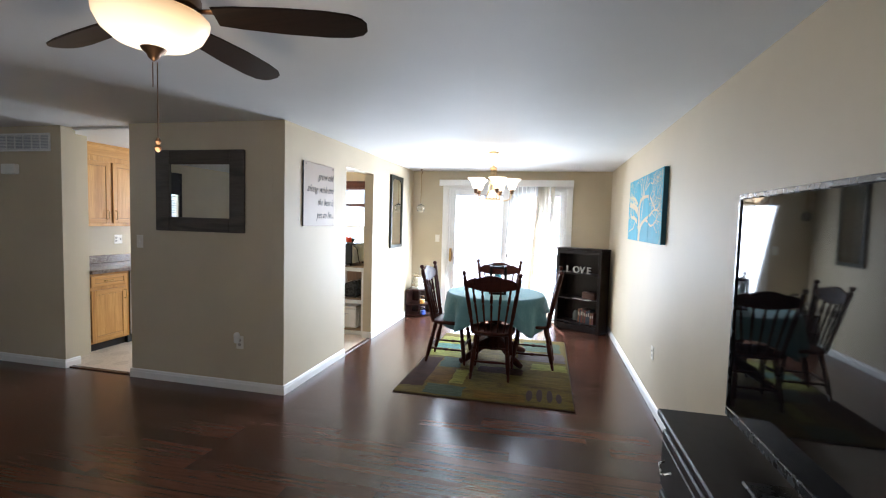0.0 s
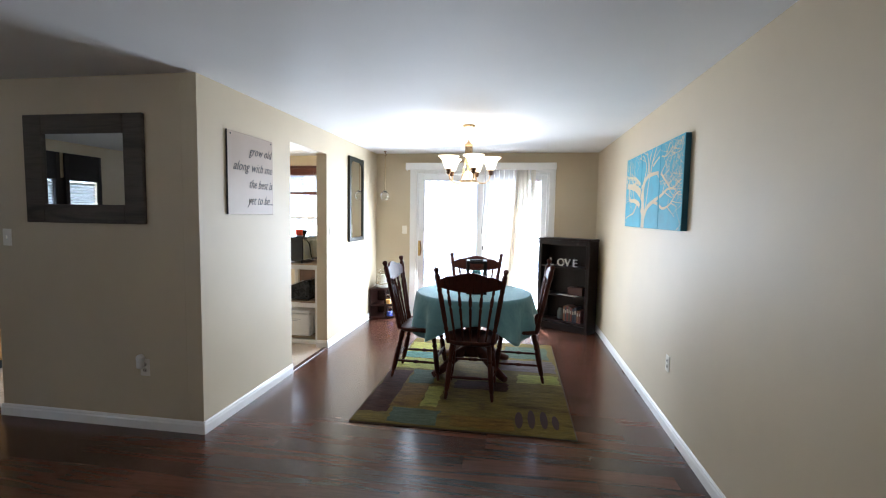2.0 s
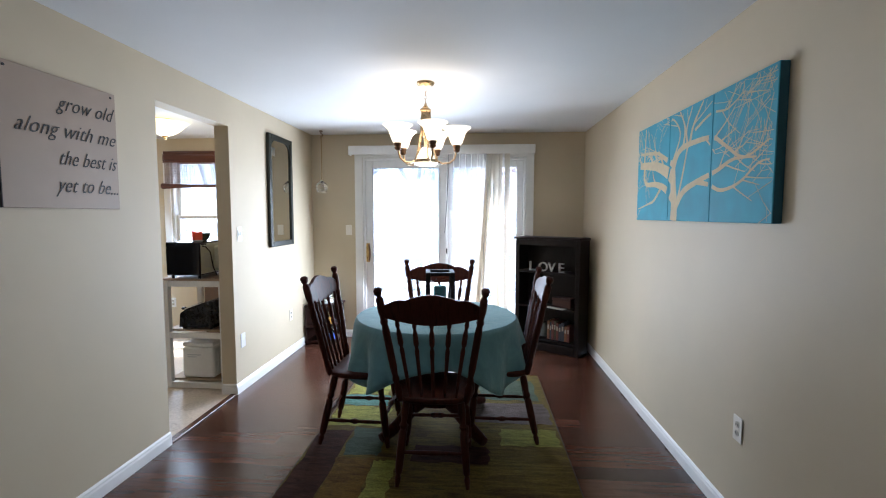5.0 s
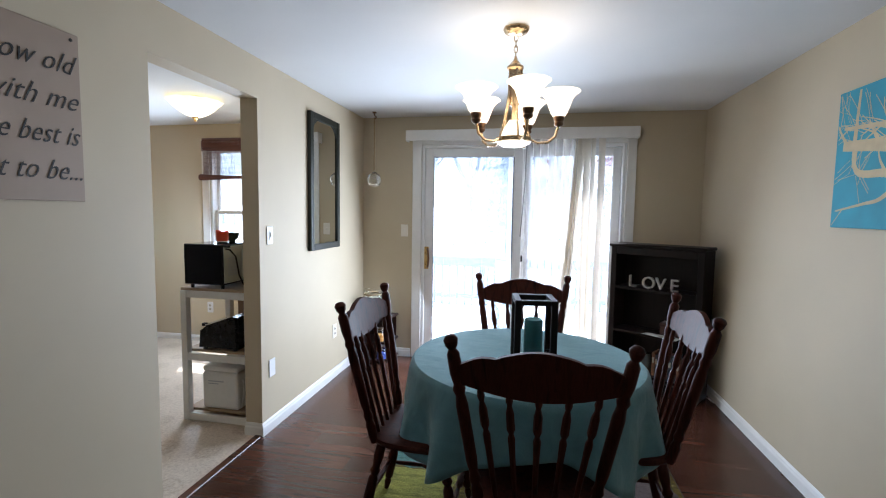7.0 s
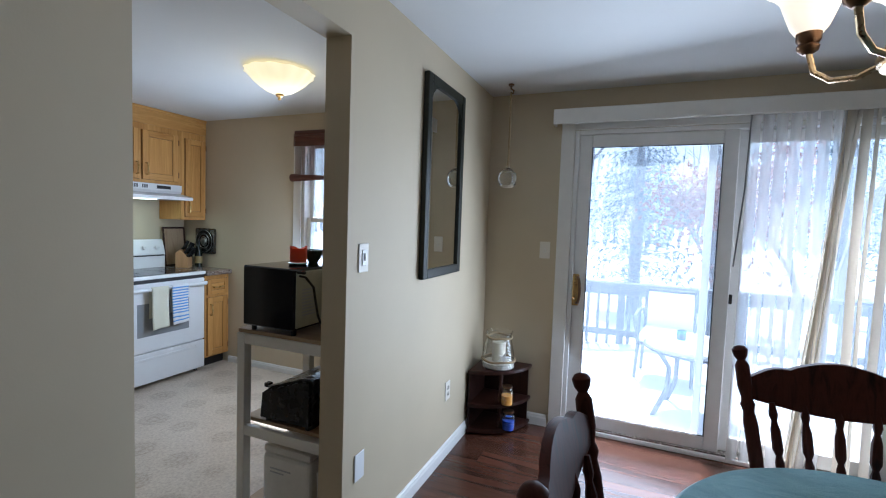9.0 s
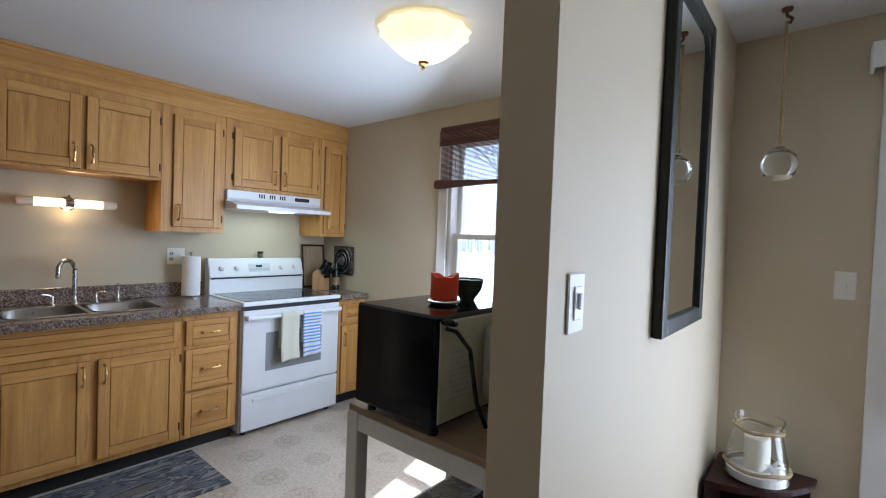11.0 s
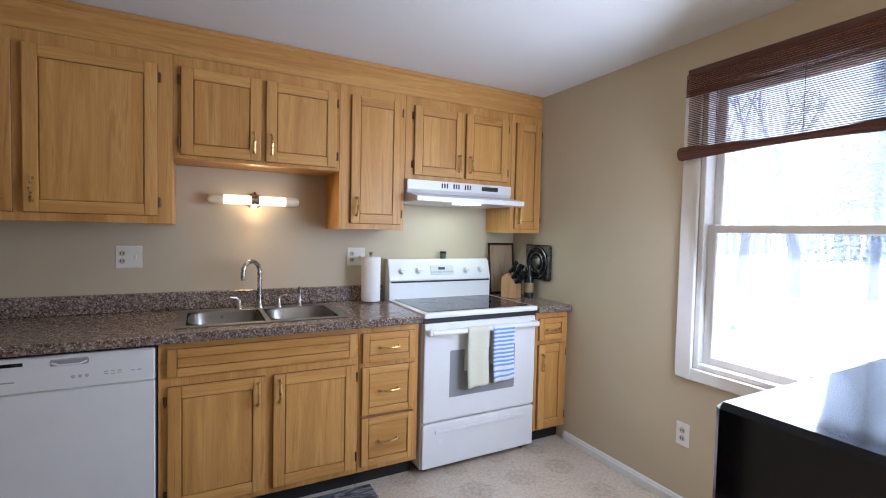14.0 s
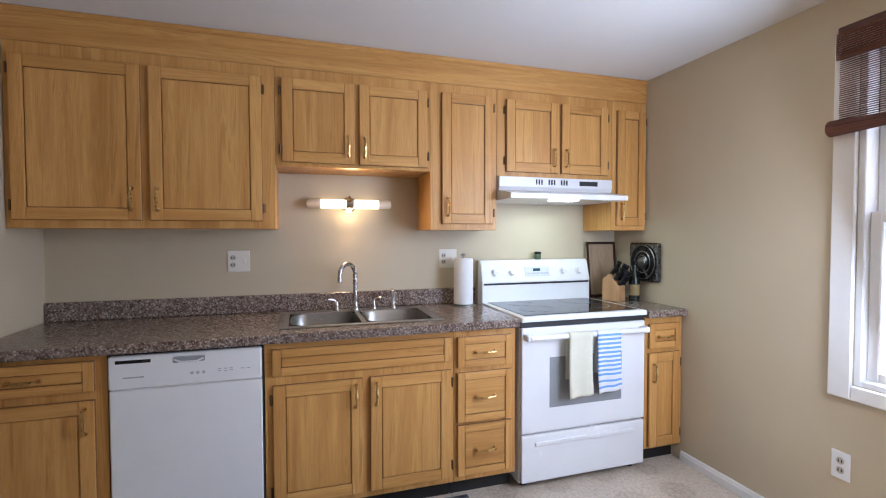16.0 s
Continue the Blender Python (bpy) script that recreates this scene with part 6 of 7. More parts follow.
KRUG = material("abstract_runner", (0.1, 0.1, 0.11), 0.9)
n = Nodes(KRUG)
mp = n.coords((5.5, 1.3, 1), (0, 0, 0.35))
nz = n.noise(mp, 1.6, 5, 0.6, 2.2)
tf = n.noise(n.coords(), 180, 2)
n.colour(n.ramp(nz.outputs["Fac"], [(0.30, (0.015, 0.016, 0.02)), (0.42, (0.09, 0.095, 0.11)), (0.47, (0.30, 0.29, 0.27)), (0.53, (0.03, 0.03, 0.035)), (0.60, (0.10, 0.14, 0.18)), (0.68, (0.16, 0.11, 0.085))]).outputs["Color"])
n.bump(tf.outputs["Fac"], 0.6, 0.003)
kr = thing("kitchen_runner", "dark grey and blue abstract patterned mat in front of the sink", "rug")
part("mat_body", box(-4.84, -4.29, 4.70, 5.90, 0.0025, 0.009, 0.003), KRUG, kr)

# ceiling lamp
kl = thing("ceiling_lamp", "frosted glass bowl ceiling lamp with brass finial, lit", "ceiling lamp", (-3.27, 6.245, 0))
HK = H - 0.022
part("pan", lathe([(0.13, HK - 0.0005), (0.13, HK - 0.016), (0, HK - 0.016)], 28), BRASS, kl)
bm = bmesh.new()
rings = []
for r, z in ((0.208, 0.020), (0.200, 0.026), (0.180, 0.042), (0.155, 0.072), (0.118, 0.106), (0.080, 0.130), (0.04, 0.146), (0.0, 0.149)):
    rings.append([bm.verts.new((r * (1 + 0.035 * (r > 0.15) * math.cos(12 * a)) * math.cos(a), r * (1 + 0.035 * (r > 0.15) * math.cos(12 * a)) * math.sin(a), HK - z)) for a in [k * math.pi / 36 for k in range(72)]] if r else [bm.verts.new((0, 0, HK - z))])
for a, b in zip(rings, rings[1:]):
    for k in range(72):
        bm.faces.new(list(dict.fromkeys([a[k], a[(k + 1) % 72], b[(k + 1) % 72 % len(b)], b[k % len(b)]])))
bmesh.ops.recalc_face_normals(bm, faces=bm.faces[:])
part("bowl", bm, glow("lit_bowl_glass", (1.0, 0.83, 0.42), 0.42), kl, "scalloped frosted glass bowl", True)
part("finial", lathe([(0.0, HK - 0.186), (0.012, HK - 0.181), (0.007, HK - 0.170), (0.022, HK - 0.160), (0.025, HK - 0.1495)], 14), BRASS, kl, smooth=True)
lamp("kitchen_lamp_light", "POINT", (-3.27, 6.245, HK - 0.42), 1.6, (1.0, 0.86, 0.60), 0.16)

# utility shelf with microwave, toaster oven and bread maker
US = thing("utility_cart", "white painted three-tier kitchen shelf stand behind the doorway wall", "shelf")
ux0, ux1, uy0, uy1, uz = -2.858, -2.335, 5.548, 6.05, 0.925
PLY = wood("raw_shelf_board", (0.36, 0.26, 0.16), (0.28, 0.19, 0.11), 0.6, "x")
for x in (ux0, ux1 - 0.045):
    for y in (uy0, uy1 - 0.045):
        part("leg", box(x, x + 0.045, y, y + 0.045, 0.0025, uz - 0.02, 0.003), WHITEPLASTIC, US)
for z in (uz - 0.019, 0.475, 0.055):
    part("shelf_board", box(ux0 + 0.004, ux1 - 0.004, uy0 + 0.004 if z > 0.9 else uy0 + 0.0465, uy1 - 0.004 if z > 0.9 else uy1 - 0.0465, z, z + 0.018, 0.002), PLY, US, "bare wood shelf board")
    for y in (uy0 + 0.002, uy1 - 0.024):
        part("rail", box(ux0 + 0.0455, ux1 - 0.0455, y, y + 0.022, z - 0.05, z - 0.001, 0.002), WHITEPLASTIC, US)
mw = thing("microwave", "black microwave oven with pale ridged back and power cord", "microwave")
mx0, mx1, my0, my1, mz0, mz1 = -2.802, -2.515, 5.527, 6.02, 0.953, 1.222
GLOSSBLACK = plain("glossy_black_case", (0.008, 0.009, 0.014), 0.06, 0.2, 10, 0.0)
CREAM = plain("galvanised_cream_back", (0.50, 0.50, 0.40), 0.5, 0.15, 15)
part("case", box(mx0, mx1, my0, my1, mz0, mz1, 0.006), GLOSSBLACK, mw)
part("back_panel", box(mx1 + 0.0005, mx1 + 0.006, my0 + 0.012, my1 - 0.012, mz0 + 0.01, mz1 - 0.012, 0.003), CREAM, mw)
part("back_bulge", box(mx1 + 0.0062, mx1 + 0.06, my0 + 0.17, my1 - 0.03, mz0 + 0.03, mz1 - 0.035, 0.034, seg=4), CREAM, mw, "pale bulged back cover")
for k in range(9):
    part("vent_slot", box(mx1 + 0.0055, mx1 + 0.0072, my0 + 0.05, my0 + 0.14, mz0 + 0.06 + 0.014 * k, mz0 + 0.066 + 0.014 * k), GREYP, mw)
part("warning_label", box(mx1 + 0.045, mx1 + 0.0462, my0 + 0.26, my0 + 0.40, mz0 + 0.07, mz0 + 0.15), plain("label_grey", (0.55, 0.56, 0.50), 0.5), mw)
part("red_mark", lathe([(0.012, 0), (0, 0.001)], 12, None, pose(mx1 + 0.0463, my0 + 0.41, mz0 + 0.06, 0, 90)), plain("red_print", (0.5, 0.05, 0.03), 0.5), mw)
part("power_cord", tube([(mx1 + 0.006, my0 + 0.03, mz1 - 0.03), (mx1 + 0.03, my0 + 0.04, mz1 - 0.035), (mx1 + 0.05, my0 + 0.07, mz1 - 0.08), (mx1 + 0.06, my0 + 0.09, mz0 + 0.06), (mx1 + 0.07, my0 + 0.12, mz0 - 0.005)], 0.0055, 8), BLACK, mw, smooth=True)
part("cord_clip", box(mx1 + 0.002, mx1 + 0.045, my0 + 0.012, my0 + 0.03, mz1 - 0.02, mz1 - 0.006, 0.004), BLACK, mw)
for x in (mx0 + 0.03, mx1 - 0.03):
    for y in (my0 + 0.04, my1 - 0.04):
        part("foot", lathe([(0.012, uz), (0.012, mz0)], 10, None, pose(x, y, 0)), BLACK, mw)
cd = thing("pillar_candle", "red pillar candle with melted rim on a glass dish", "candle", (-2.638, 5.70, mz1 + 0.0005))
REDWAX = plain("red_wax", (0.85, 0.085, 0.02), 0.45, 0.25, 14, 0.1)
REDWAX.node_tree.nodes["Principled BSDF"].inputs["Subsurface Weight"].default_value = 0.25
bm = bmesh.new()
rings = []
for r, z in ((0.0, 0.011), (0.037, 0.011), (0.039, 0.03), (0.039, 0.068), (0.040, 0.081), (0.033, 0.081), (0.02, 0.058), (0.0, 0.054)):
    rings.append([bm.verts.new((r * math.cos(a), r * math.sin(a), z + (0.006 * math.sin(2 * a + 0.6) + 0.003 * math.sin(5 * a) if 0.08 < z < 0.09 else 0))) for a in [k * math.pi / 12 for k in range(24)]] if r else [bm.verts.new((0, 0, z))])
for a, b2 in zip(rings, rings[1:]):
    for k in range(24):
        bm.faces.new(list(dict.fromkeys([a[k % len(a)], a[(k + 1) % 24 % len(a)], b2[(k + 1) % 24 % len(b2)], b2[k % len(b2)]])))
bmesh.ops.recalc_face_normals(bm, faces=bm.faces[:])
part("wax", bm, REDWAX, cd, smooth=True)
part("dish", lathe([(0, 0.0), (0.035, 0.0), (0.046, 0.008), (0.045, 0.010), (0.034, 0.004), (0, 0.004)], 28), STEEL, cd, "small silver dish", True)
bw = thing("ceramic_bowl", "dark green ceramic bowl standing on the microwave", "bowl", (-2.650, 5.822, mz1 + 0.0005))
part("bowl", lathe([(0, 0), (0.022, 0), (0.024, 0.006), (0.042, 0.032), (0.050, 0.064), (0.047, 0.064), (0.039, 0.033), (0.020, 0.010), (0, 0.009)], 28), plain("green_glaze", (0.045, 0.070, 0.045), 0.2, 0.3, 18), bw, smooth=True)
to = thing("toaster_oven", "black toaster oven with sloped side on the middle shelf", "toaster oven", (-2.60, 5.58, 0.4935))
part("body", prism([(-0.155, 0.015), (0.145, 0.015), (0.145, 0.235), (0.09, 0.235), (-0.09, 0.17), (-0.145, 0.13)], 0.36, None, 0.012), BLACK, to)
part("top_trim", tube([(-0.10, 0.004, 0.172), (0.07, 0.004, 0.235)], 0.004, 6), STEEL, to)
part("latch", box(-0.125, -0.095, 0.0, 0.03, 0.165, 0.185, 0.004), BLACK, to)
for x in (-0.12, 0.11):
    for y in (0.03, 0.33):
        part("foot", lathe([(0.014, 0), (0.014, 0.0155)], 10, None, pose(x, y, 0)), BLACK, to)
bmk = thing("bread_maker", "white plastic bread maker on the bottom shelf", "bread maker", (-2.60, 5.60, 0.0735))
part("body", box(-0.15, 0.13, 0, 0.34, 0, 0.265, 0.03, seg=4), WHITEPLASTIC, bmk)
part("lid", box(-0.145, 0.125, 0.005, 0.335, 0.2655, 0.30, 0.012, seg=2), WHITEPLASTIC, bmk)
part("print", box(-0.10, 0.02, -0.0012, 0.001, 0.195, 0.202, 0, box(-0.10, -0.02, -0.0012, 0.001, 0.178, 0.184)), GREYP, bmk)
part("cord", tube([(0.13, 0.05, 0.2), (0.15, 0.03, 0.22), (0.155, 0.03, 0.12), (0.14, 0.02, 0.02)], 0.004, 6), WHITEPLASTIC, bmk)

sc = thing("side_counter", "low cabinet with pale mottled laminate top by the kitchen window", "counter")
PALE = material("pale_mottled_laminate", (0.5, 0.47, 0.43), 0.3)
n = Nodes(PALE)
mp = n.coords((1, 2.2, 1))
vv, ff = n.noise(mp, 38, 5, 0.7, 1.5), n.noise(mp, 5, 3)
n.colour(n.ramp(vv.outputs["Fac"], [(0.35, (0.20, 0.165, 0.14)), (0.5, (0.33, 0.295, 0.265)), (0.66, (0.60, 0.58, 0.55))]).outputs["Color"])
n.rough(ff.outputs["Fac"], 0.2, 0.4)
n.bump(vv.outputs["Fac"], 0.2, 0.001)
part("top", box(-3.10, XL - T - 0.002, 6.42, YB - 0.022, 1.005, 1.04, 0.004), PALE, sc)
part("body", box(-3.07, XL - T - 0.004, 6.46, YB - 0.024, 0.004, 1.0045, 0.003), wood("walnut_panel", (0.13, 0.07, 0.035), (0.07, 0.035, 0.018), 0.5), sc)

kn = thing("magnetic_knife_rack", "white magnetic knife strip with two black bars on the wall", "knife rack")
part("strip", box(-2.86, -2.56, YB - 0.016, YB - 0.001, 1.690, 1.745, 0.003), WHITEPLASTIC, kn)
for z in (1.700, 1.727):
    part("magnet_bar", box(-2.855, -2.565, YB - 0.019, YB - 0.0155, z, z + 0.010, 0.001), MATTEBLACK, kn)
WOODH = wood("knife_wood_handle", (0.30, 0.15, 0.07), (0.2, 0.09, 0.04), 0.5)


def knife(label, x, z, turn, length, width, handle_mat):
    k = thing("kitchen_knife", label, "knife")
    k.matrix_world = pose(x, YB - 0.0225, z, 0, turn, 0)
    part("blade", prism([(-width * 0.5, 0), (width * 0.5, 0), (width * 0.45, length * 0.75), (width * 0.2, length), (-width * 0.5, length * 0.72)], 0.0025), STEEL, k, "steel blade")
    part("handle", prism([(-0.012, -0.115), (0.008, -0.125), (0.012, -0.06), (0.010, 0.0), (-0.012, 0.0), (-0.009, -0.05)], 0.012, pose(0, -0.005, 0), 0.003), handle_mat, k)
    for z2 in (-0.03, -0.065, -0.10):
        part("rivet", lathe([(0.003, 0), (0.003, 0.0015)], 8, None, pose(0, -0.005, z2, 90)), STEEL, k)


knife("broad steel cleaver with wooden handle on the knife rack", -2.795, 1.665, 28, 0.19, 0.055, WOODH)
knife("steel chef's knife with black riveted handle on the knife rack", -2.69, 1.665, 28, 0.17, 0.04, BLACK)
pk = thing("paring_knife", "small knife with dark tip on the lower wall", "knife", (-2.70, YB - 0.004, 1.50))
part("blade", prism([(0, 0.0), (0.04, -0.03), (0.045, -0.02), (0.012, 0.004)], 0.003, pose(0, -0.002, 0)), BRONZE, pk)

# ---- living room ----
FCX, FCY = -1.285, 1.22
fan = thing("ceiling_fan", "dark walnut ceiling fan with lit amber glass bowl and pull chains", "ceiling fan", (FCX, FCY, 0))
part("canopy", lathe([(0.07, H - 0.0005), (0.068, H - 0.03), (0.03, H - 0.05), (0.03, H - 0.07)], 24), BRONZE, fan, smooth=True)
part("motor", lathe([(0.06, 2.30), (0.12, 2.29), (0.14, 2.26), (0.14, 2.225), (0.10, 2.20), (0.07, 2.19), (0.065, 2.165), (0.10, 2.158), (0.10, 2.15)], 28), BRONZE, fan, smooth=True)
WALNUT = wood("dark_walnut_blade", (0.024, 0.012, 0.008), (0.010, 0.006, 0.004), 0.45, "x", 1.0, spec=0.25)
for k in range(5):
    a = 19 + 72 * k
    o = []
    for u, w in ((0.19, 0.045), (0.26, 0.055), (0.40, 0.066), (0.55, 0.068), (0.63, 0.060), (0.67, 0.042), (0.685, 0.02)):
        o.append((u, w))
    o = o + [(u, -w) for u, w in o[::-1]]
    bl = part("blade", prism(o, 0.007, pose(0, 0, 2.200, 0, 0, a) @ pose(0, 0, 0, 90 - 13), 0.002), WALNUT, fan)
    part("blade_iron", tube([(0.10, 0, 2.222), (0.15, 0, 2.215), (0.24, 0, 2.219)], [0.018, 0.014, 0.022], 8, flat=0.35), BRONZE, bl, smooth=True).data.transform(pose(0, 0, 0, 0, 0, a))
AMBER = glow("lit_amber_glass", (1.0, 0.72, 0.38), 0.15)
na = Nodes(AMBER)
geo = na.t.nodes.new("ShaderNodeNewGeometry")
sepz = na.t.nodes.new("ShaderNodeSeparateXYZ")
na.link(geo.outputs["Position"], sepz.inputs[0])
mr = na.add("ShaderNodeMapRange", From_Min=2.10, From_Max=2.20)
na.link(sepz.outputs["Z"], mr.inputs["Value"])
tintr = na.ramp(mr.outputs["Result"], [(0.0, (1.0, 0.82, 0.52)), (0.45, (1.0, 0.72, 0.36)), (1.0, (0.50, 0.24, 0.085))])
na.link(tintr.outputs["Color"], na.b.inputs["Emission Color"])
LZ = 0.032              # the light kit sits this much above the levels below
lift = Matrix.Translation((0, 0, LZ))
part("bowl", lathe([(0.158, 2.166), (0.166, 2.158), (0.163, 2.138), (0.145, 2.103), (0.110, 2.074), (0.06, 2.058), (0.0, 2.053)], 40, None, lift, False), AMBER, fan, "amber frosted glass bowl", True)
part("rim", lathe([(0.09, 2.163), (0.150, 2.166), (0.157, 2.160), (0.150, 2.170), (0.09, 2.168)], 40, None, lift, False), BRONZE, fan, smooth=True)
part("finial", lathe([(0.038, 2.056), (0.035, 2.050), (0.02, 2.036), (0.016, 2.026), (0.006, 2.018), (0, 2.014)], 18, None, lift), BRONZE, fan, smooth=True)
for dx, dy, z in ((0.008, 0.006, 1.79), (-0.004, 0.0, 1.965)):
    ch = part("pull_chain", tube([(dx, dy, 2.014 + LZ), (dx, dy, z)], 0.0018, 5), BRONZE, fan)
    if z < 1.9:
        part("fob", lathe([(0, -0.035), (0.008, -0.03), (0.012, -0.02), (0.005, -0.01), (0.010, 0.0), (0.004, 0.012), (0, 0.014)], 12, None, pose(dx, dy, z)), BRONZE, ch, smooth=True)
lamp("fan_light", "POINT", (FCX, FCY, 1.70), 0.9, WARM, 0.12)
lamp("fan_uplight", "POINT", (FCX + 0.0, FCY, 2.33 - 0.05), 0.42, WARM, 0.03)

FRAMEWOOD = wood("weathered_grey_wood", (0.075, 0.062, 0.05), (0.028, 0.023, 0.019), 0.6, "x", 0.6)
ma = thing("wall_mirror", "square mirror in a wide weathered grey-brown wooden frame", "mirror")
x0, x1, z0, z1 = -3.488, -2.575, 1.40, 2.122
for a, b2, c, d in ((x0, x0 + 0.145, z0, z1), (x1 - 0.145, x1, z0, z1), (x0 + 0.1455, x1 - 0.1455, z0, z0 + 0.125), (x0 + 0.1455, x1 - 0.1455, z1 - 0.125, z1)):
    part("frame_board", box(a, b2, YM - 0.03, YM - 0.001, c, d, 0.005), FRAMEWOOD, ma)
part("mirror_glass", box(x0 + 0.14, x1 - 0.14, YM - 0.012, YM - 0.006, z0 + 0.12, z1 - 0.12), MIRROR, ma)

vg = thing("air_vent_grille", "white return-air grille high on the wall", "vent")
part("frame", ring_frame(-5.40, -4.72, 2.125, 2.30, YM - 0.012, YM - 0.001, 0.022, 0.003), WHITEPLASTIC, vg)
part("backing", box(-5.38, -4.74, YM - 0.004, YM - 0.001, 2.145, 2.28), GREYP, vg)
for k in range(5):
    part("divider", box(-5.38 + 0.107 * (k + 1) - 0.007, -5.38 + 0.107 * (k + 1) + 0.007, YM - 0.012, YM - 0.0045, 2.147, 2.278, 0.002), WHITEPLASTIC, vg)
for k in range(9):
    part("slat", box(-5.378, -4.742, -0.005, 0.005, -0.0008, 0.0008, m=pose(0, YM - 0.008, 2.153 + 0.0145 * k, 40)), WHITEPLASTIC, vg)
dc = thing("door_chime", "small beige door chime box on the wall", "door chime")
part("box", box(-5.30, -5.12, YM - 0.05, YM - 0.001, 1.90, 2.0, 0.008), IVORY, dc)

# dresser and television
dr = thing("dresser", "black-stained wooden dresser with routed drawer fronts along the wall", "dresser")
DX0, DX1, DY0, DY1, DZ = 0.435, XR - 0.02, 0.15, 1.84, 0.85
part("top", box(DX0 - 0.0, DX1, DY0, DY1, DZ - 0.028, DZ, 0.006), ESPRESSO, dr)
part("body", box(DX0 + 0.03, DX1, DY0 + 0.02, DY1 - 0.02, 0.08, DZ - 0.0285, 0.003), ESPRESSO, dr)
part("plinth", box(DX0 + 0.022, DX1, DY0 + 0.015, DY1 - 0.015, 0.0005, 0.0795, 0.006), ESPRESSO, dr)
for j in range(3):
    for i in range(3):
        ya = DY1 - 0.045 - i * 0.54
        za = 0.575 - j * 0.235
        fr = part("drawer_front", box(DX0 + 0.012, DX0 + 0.0295, ya - 0.51, ya, za, za + 0.215, 0.006, box(DX0 + 0.006, DX0 + 0.0125, ya - 0.48, ya - 0.03, za + 0.03, za + 0.185, 0.004)), ESPRESSO, dr)
        for yy in (ya - 0.12, ya - 0.39):
            part("handle", tube([(DX0 + 0.007, yy - 0.045, za + 0.125), (DX0 - 0.012, yy - 0.04, za + 0.115), (DX0 - 0.016, yy, za + 0.095), (DX0 - 0.012, yy + 0.04, za + 0.115), (DX0 + 0.007, yy + 0.045, za + 0.125)], 0.0045, 8), NICKEL, fr, "bright metal bail pull", True)
tv = thing("television", "large flat-screen television with glossy black screen on the dresser", "television", (0.63, 1.71, 0), -0.5)
SCREEN = material("glossy_black_screen", (0.006, 0.006, 0.007), 0.035)
SCREEN.node_tree.nodes["Principled BSDF"].inputs["IOR"].default_value = 1.32
part("cabinet", box(0.001, 0.05, -1.28, 0.0, 0.905, 1.672, 0.006), BLACK, tv)
part("screen", box(-0.0015, 0.0005, -1.262, -0.016, 0.935, 1.655), SCREEN, tv, "glossy black screen")
part("bezel", box(-0.006, 0.0, -1.28, 0.0, 1.656, 1.673, 0.002, box(-0.006, 0.0, -1.28, 0.0, 0.904, 0.934, 0.002, box(-0.006, 0.0, -0.0155, 0.0, 0.9345, 1.6555, 0.002, box(-0.006, 0.0, -1.28, -1.2625, 0.9345, 1.6555, 0.002)))), BLACK, tv)
part("neck", box(0.01, 0.04, -0.72, -0.56, 0.863, 0.9045, 0.006), BLACK, tv)
part("foot", box(-0.09, 0.11, -0.90, -0.38, 0.8505, 0.863, 0.005), BLACK, tv)
bxx = thing("cable_box", "low glossy black cable box on the dresser", "set-top box", (0.46, 0.42, DZ + 0.0005))
part("case", box(0, 0.16, 0, 0.36, 0.004, 0.045, 0.006), BLACK, bxx)
part("base", box(0.01, 0.15, 0.01, 0.35, 0, 0.004), BLACK, bxx)

# ---- outdoors ----
SNOW = material("snow", (0.80, 0.82, 0.85), 0.6)
n = Nodes(SNOW)
mp = n.coords()
a1, a2 = n.noise(mp, 0.7, 5), n.noise(mp, 30, 4)
n.colour(n.ramp(a1.outputs["Fac"], [(0.3, (0.74, 0.79, 0.86)), (0.6, (0.86, 0.89, 0.93))]).outputs["Color"])
n.bump(a1.outputs["Fac"], 0.5, 0.05)
GREYWOOD = wood("weathered_deck_wood", (0.15, 0.165, 0.20), (0.085, 0.095, 0.12), 0.7, "x", 0.7, 0.2)
BARK = plain("grey_bark", (0.30, 0.285, 0.285), 0.9, 0.4, 14, 0.6)
bm = bmesh.new()
NG = 40
gv = [[None] * (NG + 1) for _ in range(NG + 1)]
for i in range(NG + 1):
    for j in range(NG + 1):
        u, w = i / NG * 2 - 1, j / NG
        x, y = 1500 * math.copysign(abs(u) ** 3, u) - 0.6, YB + 0.17 + 2500 * w ** 4
        gv[i][j] = bm.verts.new((x, y, -0.75 + (0.25 * noise.noise(Vector((x * 0.13, y * 0.13, 0))) if y > 13 else 0) + max(0, y - 30) * 0.012))
for i in range(NG):
    for j in range(NG):
        bm.faces.new([gv[i][j], gv[i + 1][j], gv[i + 1][j + 1], gv[i][j + 1]])
bmesh.ops.recalc_face_normals(bm, faces=bm.faces[:])
structure("ground", bm, SNOW, "snow-covered back yard", "ground", smooth=True)
bm = bmesh.new()
bmesh.ops.create_grid(bm, x_segments=2, y_segments=2, size=0.5, matrix=Matrix.Translation((-3, -760, -0.76)) @ Matrix.Diagonal((3000, 1535.8, 1, 1)))
structure("ground_front", bm, SNOW, "snow-covered ground round the house", "ground")

